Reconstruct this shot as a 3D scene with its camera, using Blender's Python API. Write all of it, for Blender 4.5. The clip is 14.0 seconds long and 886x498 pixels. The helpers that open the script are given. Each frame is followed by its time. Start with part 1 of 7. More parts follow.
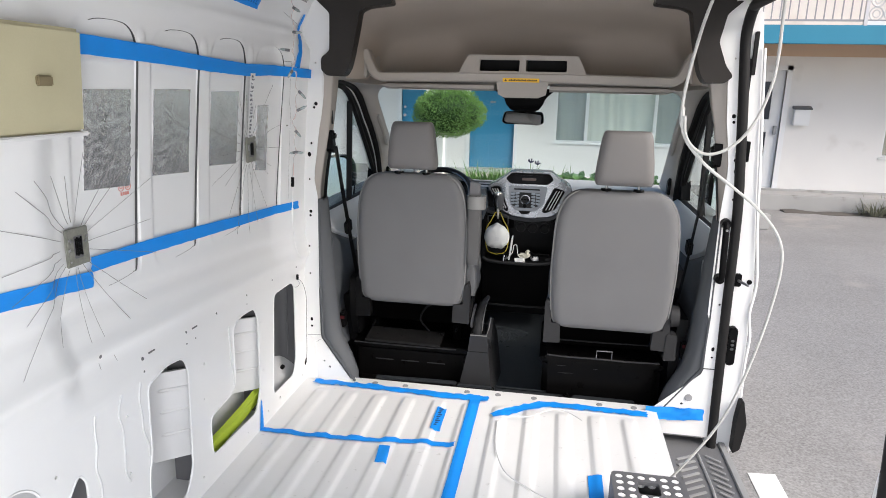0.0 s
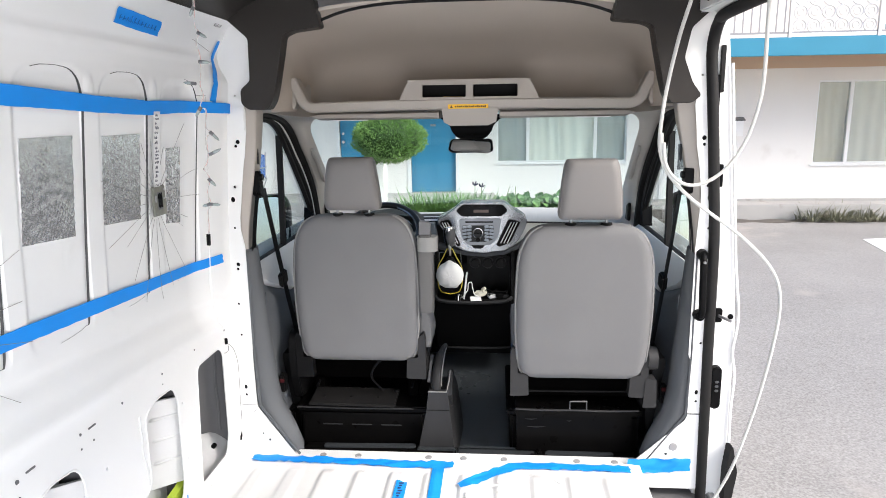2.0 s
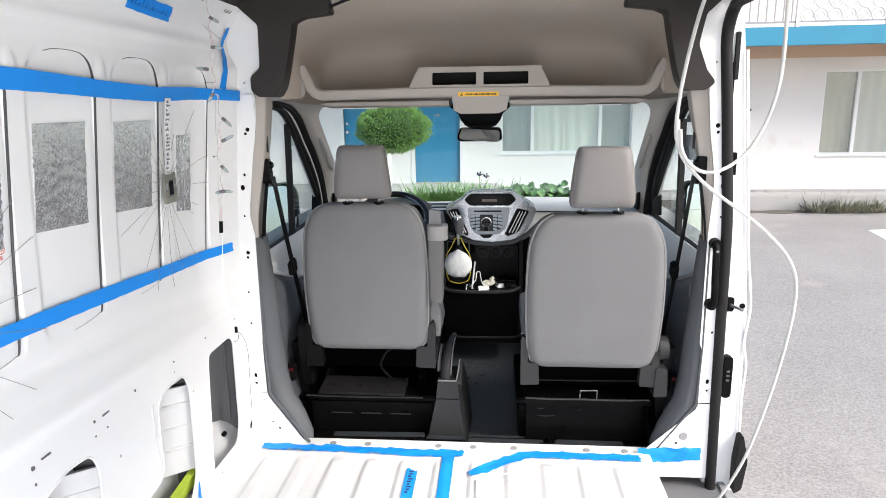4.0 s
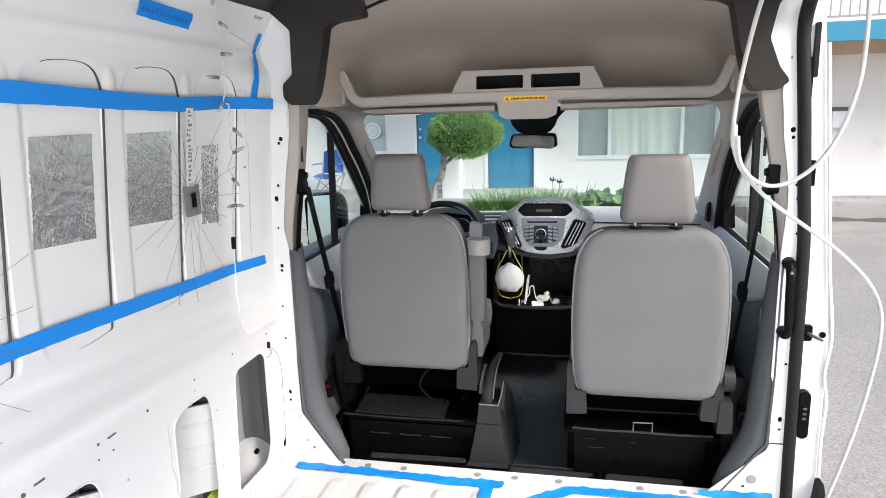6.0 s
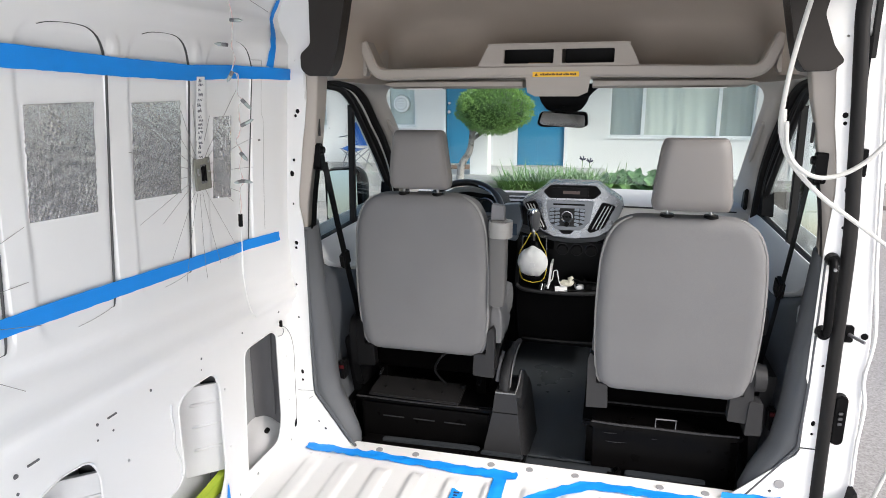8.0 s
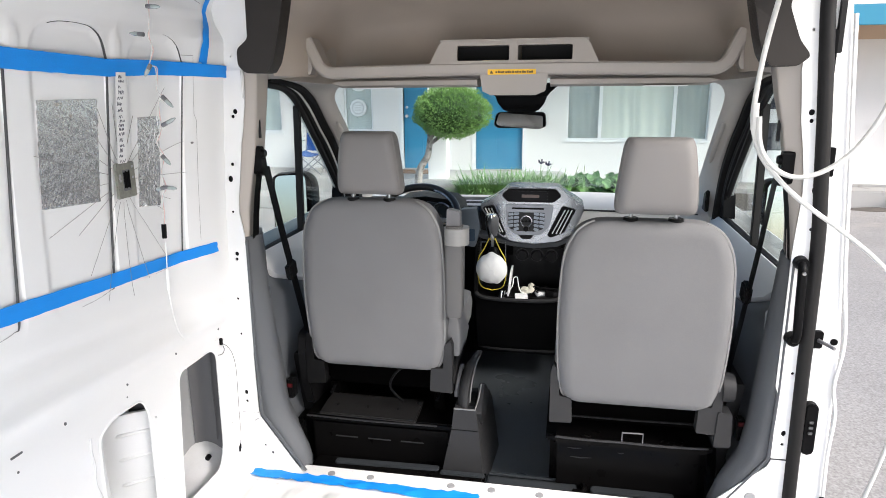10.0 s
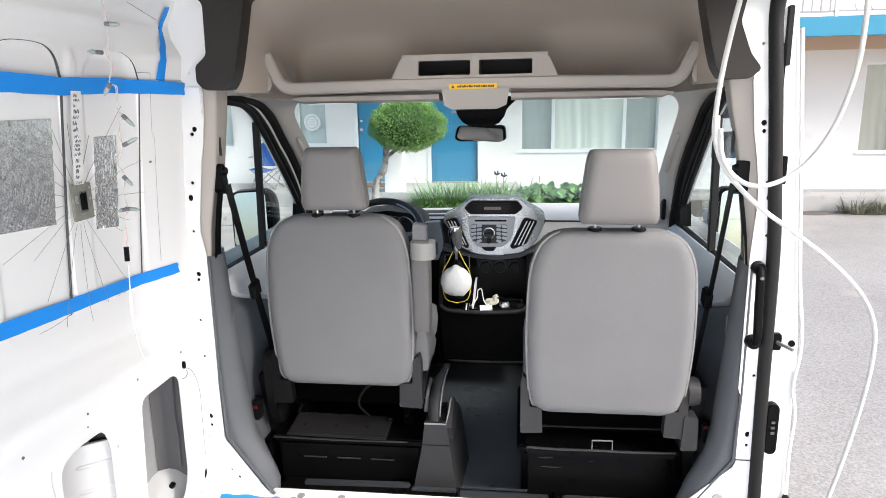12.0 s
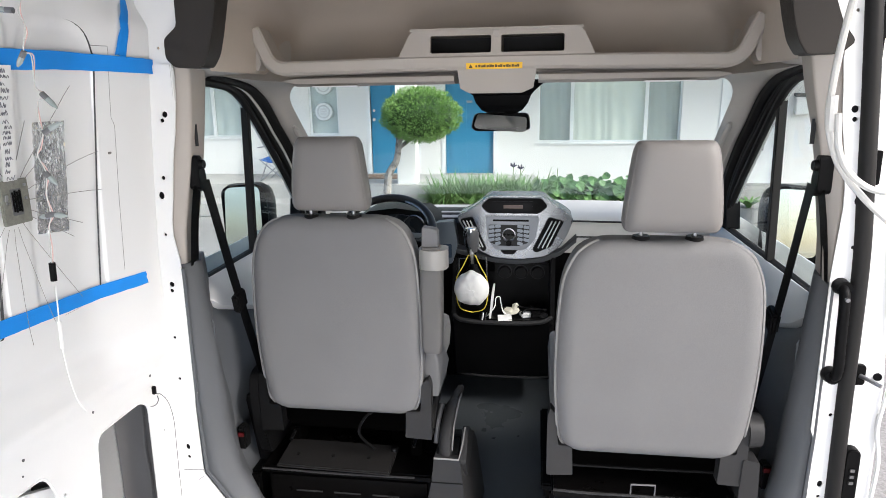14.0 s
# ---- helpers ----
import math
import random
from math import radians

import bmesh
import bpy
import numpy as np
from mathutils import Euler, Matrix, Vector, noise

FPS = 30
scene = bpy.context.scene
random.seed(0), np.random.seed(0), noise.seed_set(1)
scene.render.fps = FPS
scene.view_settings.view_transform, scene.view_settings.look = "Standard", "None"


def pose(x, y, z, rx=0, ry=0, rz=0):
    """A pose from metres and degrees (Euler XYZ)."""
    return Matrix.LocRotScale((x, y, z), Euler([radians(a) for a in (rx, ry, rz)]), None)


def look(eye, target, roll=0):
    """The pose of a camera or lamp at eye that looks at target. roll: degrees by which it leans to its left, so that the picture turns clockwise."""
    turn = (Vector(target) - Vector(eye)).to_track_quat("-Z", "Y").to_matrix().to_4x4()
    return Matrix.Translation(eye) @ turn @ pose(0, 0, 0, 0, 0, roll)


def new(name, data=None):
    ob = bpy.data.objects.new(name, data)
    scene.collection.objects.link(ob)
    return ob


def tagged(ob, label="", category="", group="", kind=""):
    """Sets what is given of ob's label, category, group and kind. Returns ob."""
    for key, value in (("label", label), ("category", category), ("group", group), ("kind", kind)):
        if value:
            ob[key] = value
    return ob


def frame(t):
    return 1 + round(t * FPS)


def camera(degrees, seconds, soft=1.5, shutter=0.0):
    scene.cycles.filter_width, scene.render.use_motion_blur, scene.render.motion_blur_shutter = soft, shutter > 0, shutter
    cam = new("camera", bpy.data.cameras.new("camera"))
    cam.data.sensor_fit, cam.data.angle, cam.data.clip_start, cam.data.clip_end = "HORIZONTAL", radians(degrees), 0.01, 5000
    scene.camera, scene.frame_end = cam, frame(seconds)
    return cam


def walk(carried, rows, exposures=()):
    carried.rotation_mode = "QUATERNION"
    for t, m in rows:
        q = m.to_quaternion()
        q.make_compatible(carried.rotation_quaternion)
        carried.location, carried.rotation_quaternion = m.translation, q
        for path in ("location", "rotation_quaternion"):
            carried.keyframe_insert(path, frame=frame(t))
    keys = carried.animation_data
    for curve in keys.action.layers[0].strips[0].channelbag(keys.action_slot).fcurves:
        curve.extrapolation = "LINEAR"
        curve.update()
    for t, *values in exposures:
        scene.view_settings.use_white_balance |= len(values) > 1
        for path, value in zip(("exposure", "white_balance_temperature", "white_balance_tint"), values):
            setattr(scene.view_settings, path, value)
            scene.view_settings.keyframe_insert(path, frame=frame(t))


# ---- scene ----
cam = camera(67.9, 14.0, soft=0.9)
PATH = [
    (0, (0.178, -2.762, 1.364), (-0.142, -0.846, 0.891), 1.3),
    (0.5, (0.202, -2.61, 1.355), (-0.206, -0.711, 0.879), -1.0),
    (1, (0.169, -2.491, 1.378), (-0.152, -0.574, 0.908), -2.4),
    (1.5, (0.109, -2.436, 1.393), (-0.03, -0.474, 1.027), -0.1),
    (2, (0.114, -2.427, 1.39), (-0.046, -0.475, 0.981), -0.9),
    (2.2, (0.117, -2.428, 1.392), (-0.035, -0.477, 0.977), -0.8),
    (4.3, (0.074, -2.42, 1.375), (-0.098, -0.478, 0.928), -1.0),
    (4.5, (0.071, -2.418, 1.373), (-0.099, -0.485, 0.89), -1.3),
    (5, (0.101, -2.362, 1.379), (-0.037, -0.419, 0.925), -1.1),
    (5.5, (0.195, -2.25, 1.399), (-0.249, -0.336, 1.023), -2.0),
    (6, (0.211, -2.233, 1.381), (-0.195, -0.32, 0.963), -1.7),
    (6.5, (0.197, -2.217, 1.378), (-0.279, -0.321, 0.957), -1.0),
    (7, (0.203, -2.207, 1.379), (-0.329, -0.324, 0.967), -0.7),
    (7.5, (0.22, -2.197, 1.361), (-0.383, -0.343, 0.917), -0.6),
    (8, (0.214, -2.126, 1.383), (-0.270, -0.24, 0.8905), -0.4),
    (8.2, (0.229, -2.087, 1.365), (-0.117, -0.174, 0.898), -0.6),
    (10.3, (0.206, -1.981, 1.358), (-0.163, -0.076, 0.875), -0.5),
    (10.5, (0.209, -1.982, 1.357), (-0.123, -0.072, 0.863), -0.2),
    (11, (0.203, -1.988, 1.36), (-0.086, -0.075, 0.849), 0.3),
    (11.5, (0.194, -1.984, 1.36), (-0.066, -0.061, 0.876), -0.7),
    (12, (0.173, -1.984, 1.366), (-0.065, -0.048, 0.923), -1.1),
    (12.5, (0.163, -1.958, 1.361), (-0.041, -0.028, 0.88), -0.1),
    (13, (0.206, -1.859, 1.359), (-0.355, 0.004, 0.895), -1.5),
    (13.5, (0.234, -1.749, 1.345), (-0.389, 0.072, 0.802), -2.3),
    (14, (0.131, -1.651, 1.341), (-0.148, 0.273, 0.872), -0.9),
]
walk(cam, [(t, look(eye, target, roll)) for t, eye, target, roll in PATH], [(t, e, 6300, 12) for t, e in ((0, 0.50), (0.5, 0.44), (0.9, 0.65), (1.5, 0.84), (2, 1.0), (4.5, 1.02), (5, 1.06), (6, 0.92), (6.5, 0.98), (7, 0.86), (7.5, 0.73), (8, 0.78), (10.5, 1.03), (11.5, 1.07), (12, 1.18), (12.5, 1.2), (13, 1.22), (13.5, 1.05), (14, 1.02))])

# ---- world and light ----
world = bpy.data.worlds.new("world")
scene.world = world
world.use_nodes = True
_n = world.node_tree.nodes
sky = _n.new("ShaderNodeTexSky")
sky.sky_type, sky.sun_disc = "NISHITA", False
sky.sun_elevation, sky.sun_rotation = radians(36.4), radians(116)
sky.air_density, sky.dust_density = 1.0, 2.5
_n["Background"].inputs[1].default_value = 0.14
world.node_tree.links.new(sky.outputs[0], _n["Background"].inputs[0])

sun = new("sun", bpy.data.lights.new("sun", "SUN"))
sun.data.energy, sun.data.angle, sun.data.color = 3.0, radians(32), (1.0, 0.95, 0.88)
sun.matrix_world = look((8.77, -4.28, 7.2), (0, 0, 0))
# the sky's light through the open rear doorway
door_sky = new("rear_doorway_sky", bpy.data.lights.new("rear_doorway_sky", "AREA"))
door_sky.data.shape, door_sky.data.size, door_sky.data.size_y = "RECTANGLE", 1.05, 1.5
door_sky.data.energy, door_sky.data.color = 26, (0.99, 0.985, 0.98)
door_sky.matrix_world = look((0.27, -3.26, 0.68), (-0.45, -1.6, -0.1))


# ---- materials ----
def mat(name, color, rough=0.5, metal=0.0, vary=0.12, scale=6.0, grain=0.0, gscale=300.0, bump=0.0, bscale=200.0, dirt=None, spec=0.5, coat=0.0, tint=0.0):
    """A surface with slow blotches (vary, scale), fine grain and relief; tint: spread from piece to piece."""
    m = bpy.data.materials.new(name)
    m.use_nodes = True
    nt = m.node_tree
    N, L = nt.nodes, nt.links
    b = N["Principled BSDF"]
    b.inputs["Metallic"].default_value = metal
    b.inputs["Specular IOR Level"].default_value = spec
    b.inputs["Coat Weight"].default_value = coat
    co = N.new("ShaderNodeTexCoord")
    n1 = N.new("ShaderNodeTexNoise")
    n1.inputs["Scale"].default_value, n1.inputs["Detail"].default_value = scale, 5
    L.new(co.outputs["Object"], n1.inputs["Vector"])
    n2 = N.new("ShaderNodeTexNoise")
    n2.inputs["Scale"].default_value, n2.inputs["Detail"].default_value = gscale, 2
    L.new(co.outputs["Object"], n2.inputs["Vector"])
    hsv = N.new("ShaderNodeHueSaturation")
    hsv.inputs["Color"].default_value = (*color, 1)
    a = N.new("ShaderNodeMath")
    a.operation = "MULTIPLY_ADD"
    L.new(n1.outputs["Fac"], a.inputs[0])
    a.inputs[1].default_value, a.inputs[2].default_value = 2 * vary, 1 - vary
    g = N.new("ShaderNodeMath")
    g.operation = "MULTIPLY_ADD"
    L.new(n2.outputs["Fac"], g.inputs[0])
    g.inputs[1].default_value = 2 * grain
    s = N.new("ShaderNodeMath")
    s.operation = "SUBTRACT"
    L.new(a.outputs[0], s.inputs[0])
    s.inputs[1].default_value = grain
    L.new(s.outputs[0], g.inputs[2])
    last = g.outputs[0]
    if tint:
        oi = N.new("ShaderNodeObjectInfo")
        tt = N.new("ShaderNodeMath")
        tt.operation = "MULTIPLY_ADD"
        L.new(oi.outputs["Random"], tt.inputs[0])
        tt.inputs[1].default_value = tint
        L.new(last, tt.inputs[2])
        last = tt.outputs[0]
    L.new(last, hsv.inputs["Value"])
    col = hsv.outputs["Color"]
    if dirt:
        n3 = N.new("ShaderNodeTexNoise")
        n3.inputs["Scale"].default_value, n3.inputs["Detail"].default_value = dirt[1], 8
        L.new(co.outputs["Object"], n3.inputs["Vector"])
        r = N.new("ShaderNodeValToRGB")
        r.color_ramp.elements[0].position, r.color_ramp.elements[1].position = dirt[2], min(1.0, dirt[2] + 0.12)
        L.new(n3.outputs["Fac"], r.inputs[0])
        mx = N.new("ShaderNodeMix")
        mx.data_type = "RGBA"
        L.new(r.outputs[0], mx.inputs["Factor"])
        L.new(col, mx.inputs["A"])
        mx.inputs["B"].default_value = (*dirt[0], 1)
        col = mx.outputs["Result"]
    L.new(col, b.inputs["Base Color"])
    rr = N.new("ShaderNodeMath")
    rr.operation = "MULTIPLY_ADD"
    L.new(n1.outputs["Fac"], rr.inputs[0])
    rr.inputs[1].default_value, rr.inputs[2].default_value = 0.2, max(0.0, rough - 0.1)
    L.new(rr.outputs[0], b.inputs["Roughness"])
    if bump:
        nb = N.new("ShaderNodeTexNoise")
        nb.inputs["Scale"].default_value, nb.inputs["Detail"].default_value = bscale, 3
        L.new(co.outputs["Object"], nb.inputs["Vector"])
        bp = N.new("ShaderNodeBump")
        bp.inputs["Strength"].default_value, bp.inputs["Distance"].default_value = bump, 0.004
        L.new(nb.outputs["Fac"], bp.inputs["Height"])
        L.new(bp.outputs[0], b.inputs["Normal"])
    return m


def glass(name, color=(0.9, 0.97, 0.95), rough=0.0, base=0.05):
    m = bpy.data.materials.new(name)
    m.use_nodes = True
    N, L = m.node_tree.nodes, m.node_tree.links
    N.remove(N["Principled BSDF"])
    t, g, mx, f = (N.new("ShaderNode" + k) for k in ("BsdfTransparent", "BsdfGlossy", "MixShader", "LayerWeight"))
    p, a = N.new("ShaderNodeMath"), N.new("ShaderNodeMath")
    t.inputs[0].default_value = (*color, 1)
    g.inputs["Roughness"].default_value = rough
    f.inputs[0].default_value = 0.5
    p.operation, a.operation = "POWER", "MULTIPLY_ADD"
    L.new(f.outputs["Facing"], p.inputs[0])
    p.inputs[1].default_value = 5.0
    L.new(p.outputs[0], a.inputs[0])
    a.inputs[1].default_value, a.inputs[2].default_value = 0.6, base
    L.new(a.outputs[0], mx.inputs[0])
    L.new(t.outputs[0], mx.inputs[1])
    L.new(g.outputs[0], mx.inputs[2])
    L.new(mx.outputs[0], N["Material Output"].inputs[0])
    return m


def foil(name):
    """Silver bubble foil: fine vertical creases, with rows of small bubbles pressed through in patches."""
    m = mat(name, (0.80, 0.81, 0.815), 0.22, 0.86, 0.10, 9, 0.04, 60)
    N, L = m.node_tree.nodes, m.node_tree.links
    co = N.new("ShaderNodeTexCoord")
    bub = N.new("ShaderNodeMapping")
    bub.inputs["Scale"].default_value = (0.0, 1, 0.85)
    bub.inputs["Rotation"].default_value = (math.radians(32), 0, 0)
    v = N.new("ShaderNodeTexVoronoi")
    v.voronoi_dimensions = "3D"
    v.feature = "SMOOTH_F1"
    v.inputs["Scale"].default_value, v.inputs["Randomness"].default_value, v.inputs["Smoothness"].default_value = 92, 0.25, 0.25
    patch = N.new("ShaderNodeTexNoise")
    patch.inputs["Scale"].default_value, patch.inputs["Detail"].default_value = 11, 1
    gate = N.new("ShaderNodeMapRange")
    gate.inputs["From Min"].default_value, gate.inputs["From Max"].default_value = 0.44, 0.58
    gate.inputs["To Min"].default_value, gate.inputs["To Max"].default_value = 0.06, 0.85
    crease = N.new("ShaderNodeMapping")
    crease.inputs["Scale"].default_value = (1, 1, 0.075)
    n = N.new("ShaderNodeTexNoise")
    n.inputs["Scale"].default_value, n.inputs["Detail"].default_value, n.inputs["Roughness"].default_value = 78, 3.0, 0.6
    L.new(co.outputs["Object"], bub.inputs[0])
    L.new(co.outputs["Object"], crease.inputs[0])
    L.new(co.outputs["Object"], patch.inputs["Vector"])
    L.new(patch.outputs["Fac"], gate.inputs["Value"])
    L.new(bub.outputs[0], v.inputs["Vector"])
    L.new(crease.outputs[0], n.inputs["Vector"])
    bb = N.new("ShaderNodeMath")
    bb.operation = "MULTIPLY"
    L.new(v.outputs["Distance"], bb.inputs[0])
    L.new(gate.outputs["Result"], bb.inputs[1])
    ad = N.new("ShaderNodeMath")
    ad.operation = "MULTIPLY_ADD"
    L.new(n.outputs["Fac"], ad.inputs[0])
    ad.inputs[1].default_value = 1.0
    L.new(bb.outputs[0], ad.inputs[2])
    b = N.new("ShaderNodeBump")
    b.inputs["Strength"].default_value, b.inputs["Distance"].default_value = 0.42, 0.006
    L.new(ad.outputs[0], b.inputs["Height"])
    L.new(b.outputs[0], N["Principled BSDF"].inputs["Normal"])
    return m


WHITE = mat("white_van_paint", (0.78, 0.78, 0.77), 0.32, 0, 0.03, 2.5, 0.01, 500, 0.03, 9, spec=0.5, coat=0.25)
WHITE_DIRTY = mat("white_floor_paint", (0.74, 0.74, 0.73), 0.38, 0, 0.05, 4, 0.02, 300, 0.04, 12, dirt=((0.5, 0.49, 0.47), 28, 0.66), coat=0.15)
GALV = mat("primered_steel", (0.62, 0.62, 0.62), 0.45, 0.1, 0.08, 5, 0.02, 200)
# near-black for painted cavity shade, and for the post's seam
CAVITY = mat("cavity_and_seam_grey", (0.030, 0.030, 0.032), 0.7, 0, 0.2, 8, 0.05)
TAPE = mat("blue_masking_tape", (0.005, 0.245, 0.76), 0.58, 0, 0.10, 20, 0.06, 900, 0.14, 260)
SEAT = mat("grey_seat_cloth", (0.152, 0.152, 0.154), 0.9, 0, 0.10, 5, 0.15, 420, 0.40, 700, spec=0.2)
SEAT_VINYL = mat("grey_seat_vinyl", (0.150, 0.143, 0.138), 0.55, 0, 0.05, 6, 0.04, 900, 0.15, 900)
BLACK = mat("black_plastic", (0.005, 0.005, 0.0053), 0.40, 0, 0.2, 8, 0.08, 700, 0.12, 900, spec=0.07)
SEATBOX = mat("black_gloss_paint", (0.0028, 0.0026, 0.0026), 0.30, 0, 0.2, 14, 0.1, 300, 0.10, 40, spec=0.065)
DARK = mat("charcoal_plastic", (0.026, 0.026, 0.027), 0.5, 0, 0.12, 7, 0.06, 700, 0.12, 900, spec=0.18)
RUBBER = mat("black_rubber", (0.010, 0.0095, 0.0095), 0.6, 0, 0.15, 10, 0.05, spec=0.25)
MAT_FLOOR = mat("dark_rubber_mat", (0.085, 0.097, 0.106), 0.30, 0, 0.18, 5, 0.06, 500, 0.2, 500, dirt=((0.15, 0.16, 0.165), 14, 0.66), spec=0.9)
TRIM = mat("slate_grey_trim", (0.070, 0.075, 0.082), 0.58, 0, 0.06, 5, 0.05, 900, 0.12, 1100)
TRIM_LIGHT = mat("pale_grey_trim", (0.47, 0.463, 0.45), 0.5, 0, 0.05, 5, 0.03, 900, 0.1, 1000)
BEIGE = mat("greige_headliner", (0.53, 0.468, 0.405), 0.85, 0, 0.05, 4, 0.05, 900, 0.12, 1200, spec=0.25)
BEIGE_PL = mat("greige_plastic", (0.385, 0.352, 0.315), 0.6, 0, 0.04, 5, 0.03, 900, 0.08, 1000)
# lighter copy of the greige plastic, with window light put into its colour
POST_TRIM_LIT = mat("lit_greige_plastic", (0.50, 0.472, 0.435), 0.6, 0, 0.04, 5, 0.03, 900, 0.08, 1000)
HOSE = mat("milky_hose_vinyl", (0.50, 0.50, 0.48), 0.35, 0, 0.10, 14, 0.03)
HOOK = mat("dark_brown_trim", (0.026, 0.0225, 0.0200), 0.45, 0, 0.15, 8, 0.06, 800, 0.15, 900, spec=0.25)
SILVER = mat("silver_dash_trim", (0.25, 0.258, 0.268), 0.26, 0.75, 0.05, 8, 0.02)
CHROME = mat("chrome", (0.75, 0.75, 0.76), 0.14, 1.0, 0.04, 10)
YELLOW = mat("yellow_label", (0.85, 0.50, 0.02), 0.55, 0, 0.05, 20)
GLASS = glass("clear_glass", (0.945, 1.0, 0.995), 0.0, 0.010)
TINT = glass("greenish_side_glass", (0.94, 0.985, 0.978), 0.0, 0.015)
FOIL = foil("silver_bubble_foil")
STUCCO = mat("white_stucco", (0.78, 0.76, 0.73), 0.9, 0, 0.05, 1.2, 0.05, 60, 0.5, 90, dirt=((0.66, 0.63, 0.59), 1.1, 0.62))
STUCCO_TAN = mat("tan_soffit_paint", (0.62, 0.47, 0.34), 0.9, 0, 0.05, 1.5, 0.04, 60, 0.3, 90)
BLUE = mat("teal_blue_paint", (0.035, 0.24, 0.42), 0.45, 0, 0.07, 3, 0.03, 80)
BLUE_FASCIA = mat("turquoise_fascia_paint", (0.03, 0.235, 0.36), 0.5, 0, 0.08, 2, 0.03, 80)
PAINTW = mat("white_trim_paint", (0.8, 0.8, 0.79), 0.5, 0, 0.04, 4, 0.02)
ASPHALT = mat("worn_asphalt", (0.275, 0.266, 0.256), 0.95, 0, 0.26, 0.8, 0.55, 70, 0.6, 90, dirt=((0.37, 0.34, 0.315), 0.9, 0.62), spec=0.25)
CONCRETE = mat("pale_concrete", (0.40, 0.39, 0.37), 0.9, 0, 0.14, 2.2, 0.10, 120, 0.4, 120, dirt=((0.22, 0.2, 0.18), 3, 0.64))
SOIL = mat("dark_soil", (0.11, 0.098, 0.085), 0.95, 0, 0.3, 9, 0.2, 90, 0.8, 60)
LEAF = mat("yew_green", (0.15, 0.275, 0.062), 0.6, 0, 0.25, 8, 0.1, 60, tint=0.0)
GRASS = mat("strap_leaf_green", (0.125, 0.245, 0.07), 0.55, 0, 0.45, 6, 0.1, 60)
BROAD = mat("broad_leaf_green", (0.090, 0.195, 0.06), 0.5, 0, 0.4, 9, 0.1, 60)
DRYGRASS = mat("grey_green_leaf", (0.19, 0.19, 0.125), 0.7, 0, 0.3, 6, 0.1, 60)
BARK = mat("pale_bark", (0.30, 0.27, 0.24), 0.9, 0, 0.3, 12, 0.2, 90, 0.8, 40, dirt=((0.10, 0.088, 0.075), 14, 0.5))
WIRE = mat("white_vinyl", (0.78, 0.78, 0.76), 0.4, 0, 0.03, 10)
STEEL = mat("bare_steel", (0.35, 0.35, 0.36), 0.35, 0.9, 0.08, 10)
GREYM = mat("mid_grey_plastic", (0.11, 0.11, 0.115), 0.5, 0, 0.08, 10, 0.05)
CURTAIN = mat("cream_curtain", (0.93, 0.90, 0.82), 0.9, 0, 0.08, 6, 0.04)
# grey that puts the dimness behind the windows into the colour
ROOM_SHADE = mat("room_shade_grey", (0.22, 0.23, 0.22), 0.9, 0, 0.15, 3)
STEPM = mat("grey_step_plastic", (0.13, 0.13, 0.132), 0.6, 0, 0.15, 6, 0.08, 300, 0.2, 400)
STEPB = mat("pale_step_tread", (0.26, 0.26, 0.255), 0.6, 0, 0.2, 12, 0.1, 300)
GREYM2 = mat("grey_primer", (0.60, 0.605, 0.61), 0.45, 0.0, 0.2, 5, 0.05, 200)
# darker copy of the grey primer, for skin that falls into shade
RETURN_SHADE = mat("return_shade_grey", (0.30, 0.305, 0.31), 0.5, 0, 0.12, 6, 0.05, 200)
GAP = mat("gap_and_shading_grey", (0.055, 0.055, 0.056), 0.7, 0, 0.2, 8, 0.05)
PIPING = mat("pale_grey_piping", (0.195, 0.193, 0.190), 0.5, 0, 0.05, 8)
# near-zero black that paints the shade under the seats
UNDER_SHADE = mat("under_seat_shade_black", (0.0016, 0.0015, 0.0015), 0.95, 0, 0.2, 12, 0.1, 300, spec=0.0)
DOOR_PAD = mat("pale_door_pad", (0.62, 0.63, 0.64), 0.45, 0, 0.05, 6, 0.03, 900, 0.06, 900)
DOOR_SLATE = mat("dark_slate_lining", (0.078, 0.085, 0.094), 0.55, 0, 0.08, 6, 0.05, 900, 0.12, 1000)
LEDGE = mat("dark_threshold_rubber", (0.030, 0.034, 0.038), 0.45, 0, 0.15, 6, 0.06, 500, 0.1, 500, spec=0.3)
BOARD = mat("dull_black_board", (0.013, 0.0125, 0.0125), 0.5, 0, 0.2, 9, 0.08, 500, 0.15, 300, spec=0.2)
PLUG = mat("grey_rubber_plug", (0.27, 0.27, 0.275), 0.55, 0, 0.1, 20)
RAILING = mat("grey_railing_paint", (0.30, 0.31, 0.33), 0.5, 0, 0.08, 4)
GLASS_BLDG = glass("house_window_glass", (0.95, 0.98, 0.97), 0.28, 0.12)


# ---- building helpers ----
ORG = {}


def thing(name, label, category, at=(0, 0, 0), group="", kind=""):
    e = new(name)
    e.location, e.empty_display_size = at, 0.05
    ORG[e] = Vector(at)
    return tagged(e, label, category, group, kind)


def mesh_of(name, bm, material, smooth=40):
    bmesh.ops.recalc_face_normals(bm, faces=bm.faces[:])
    me = bpy.data.meshes.new(name)
    bm.to_mesh(me)
    bm.free()
    me.materials.append(material)
    if smooth:
        for p in me.polygons:
            p.use_smooth = True
        me.set_sharp_from_angle(angle=radians(smooth))
    return me


def part(name, bm, material, parent, label="", smooth=40):
    ob = new(name, mesh_of(name, bm, material, smooth))
    ob.parent = parent
    if parent in ORG:
        ob.matrix_parent_inverse = Matrix.Translation(-ORG[parent])
    return tagged(ob, label)


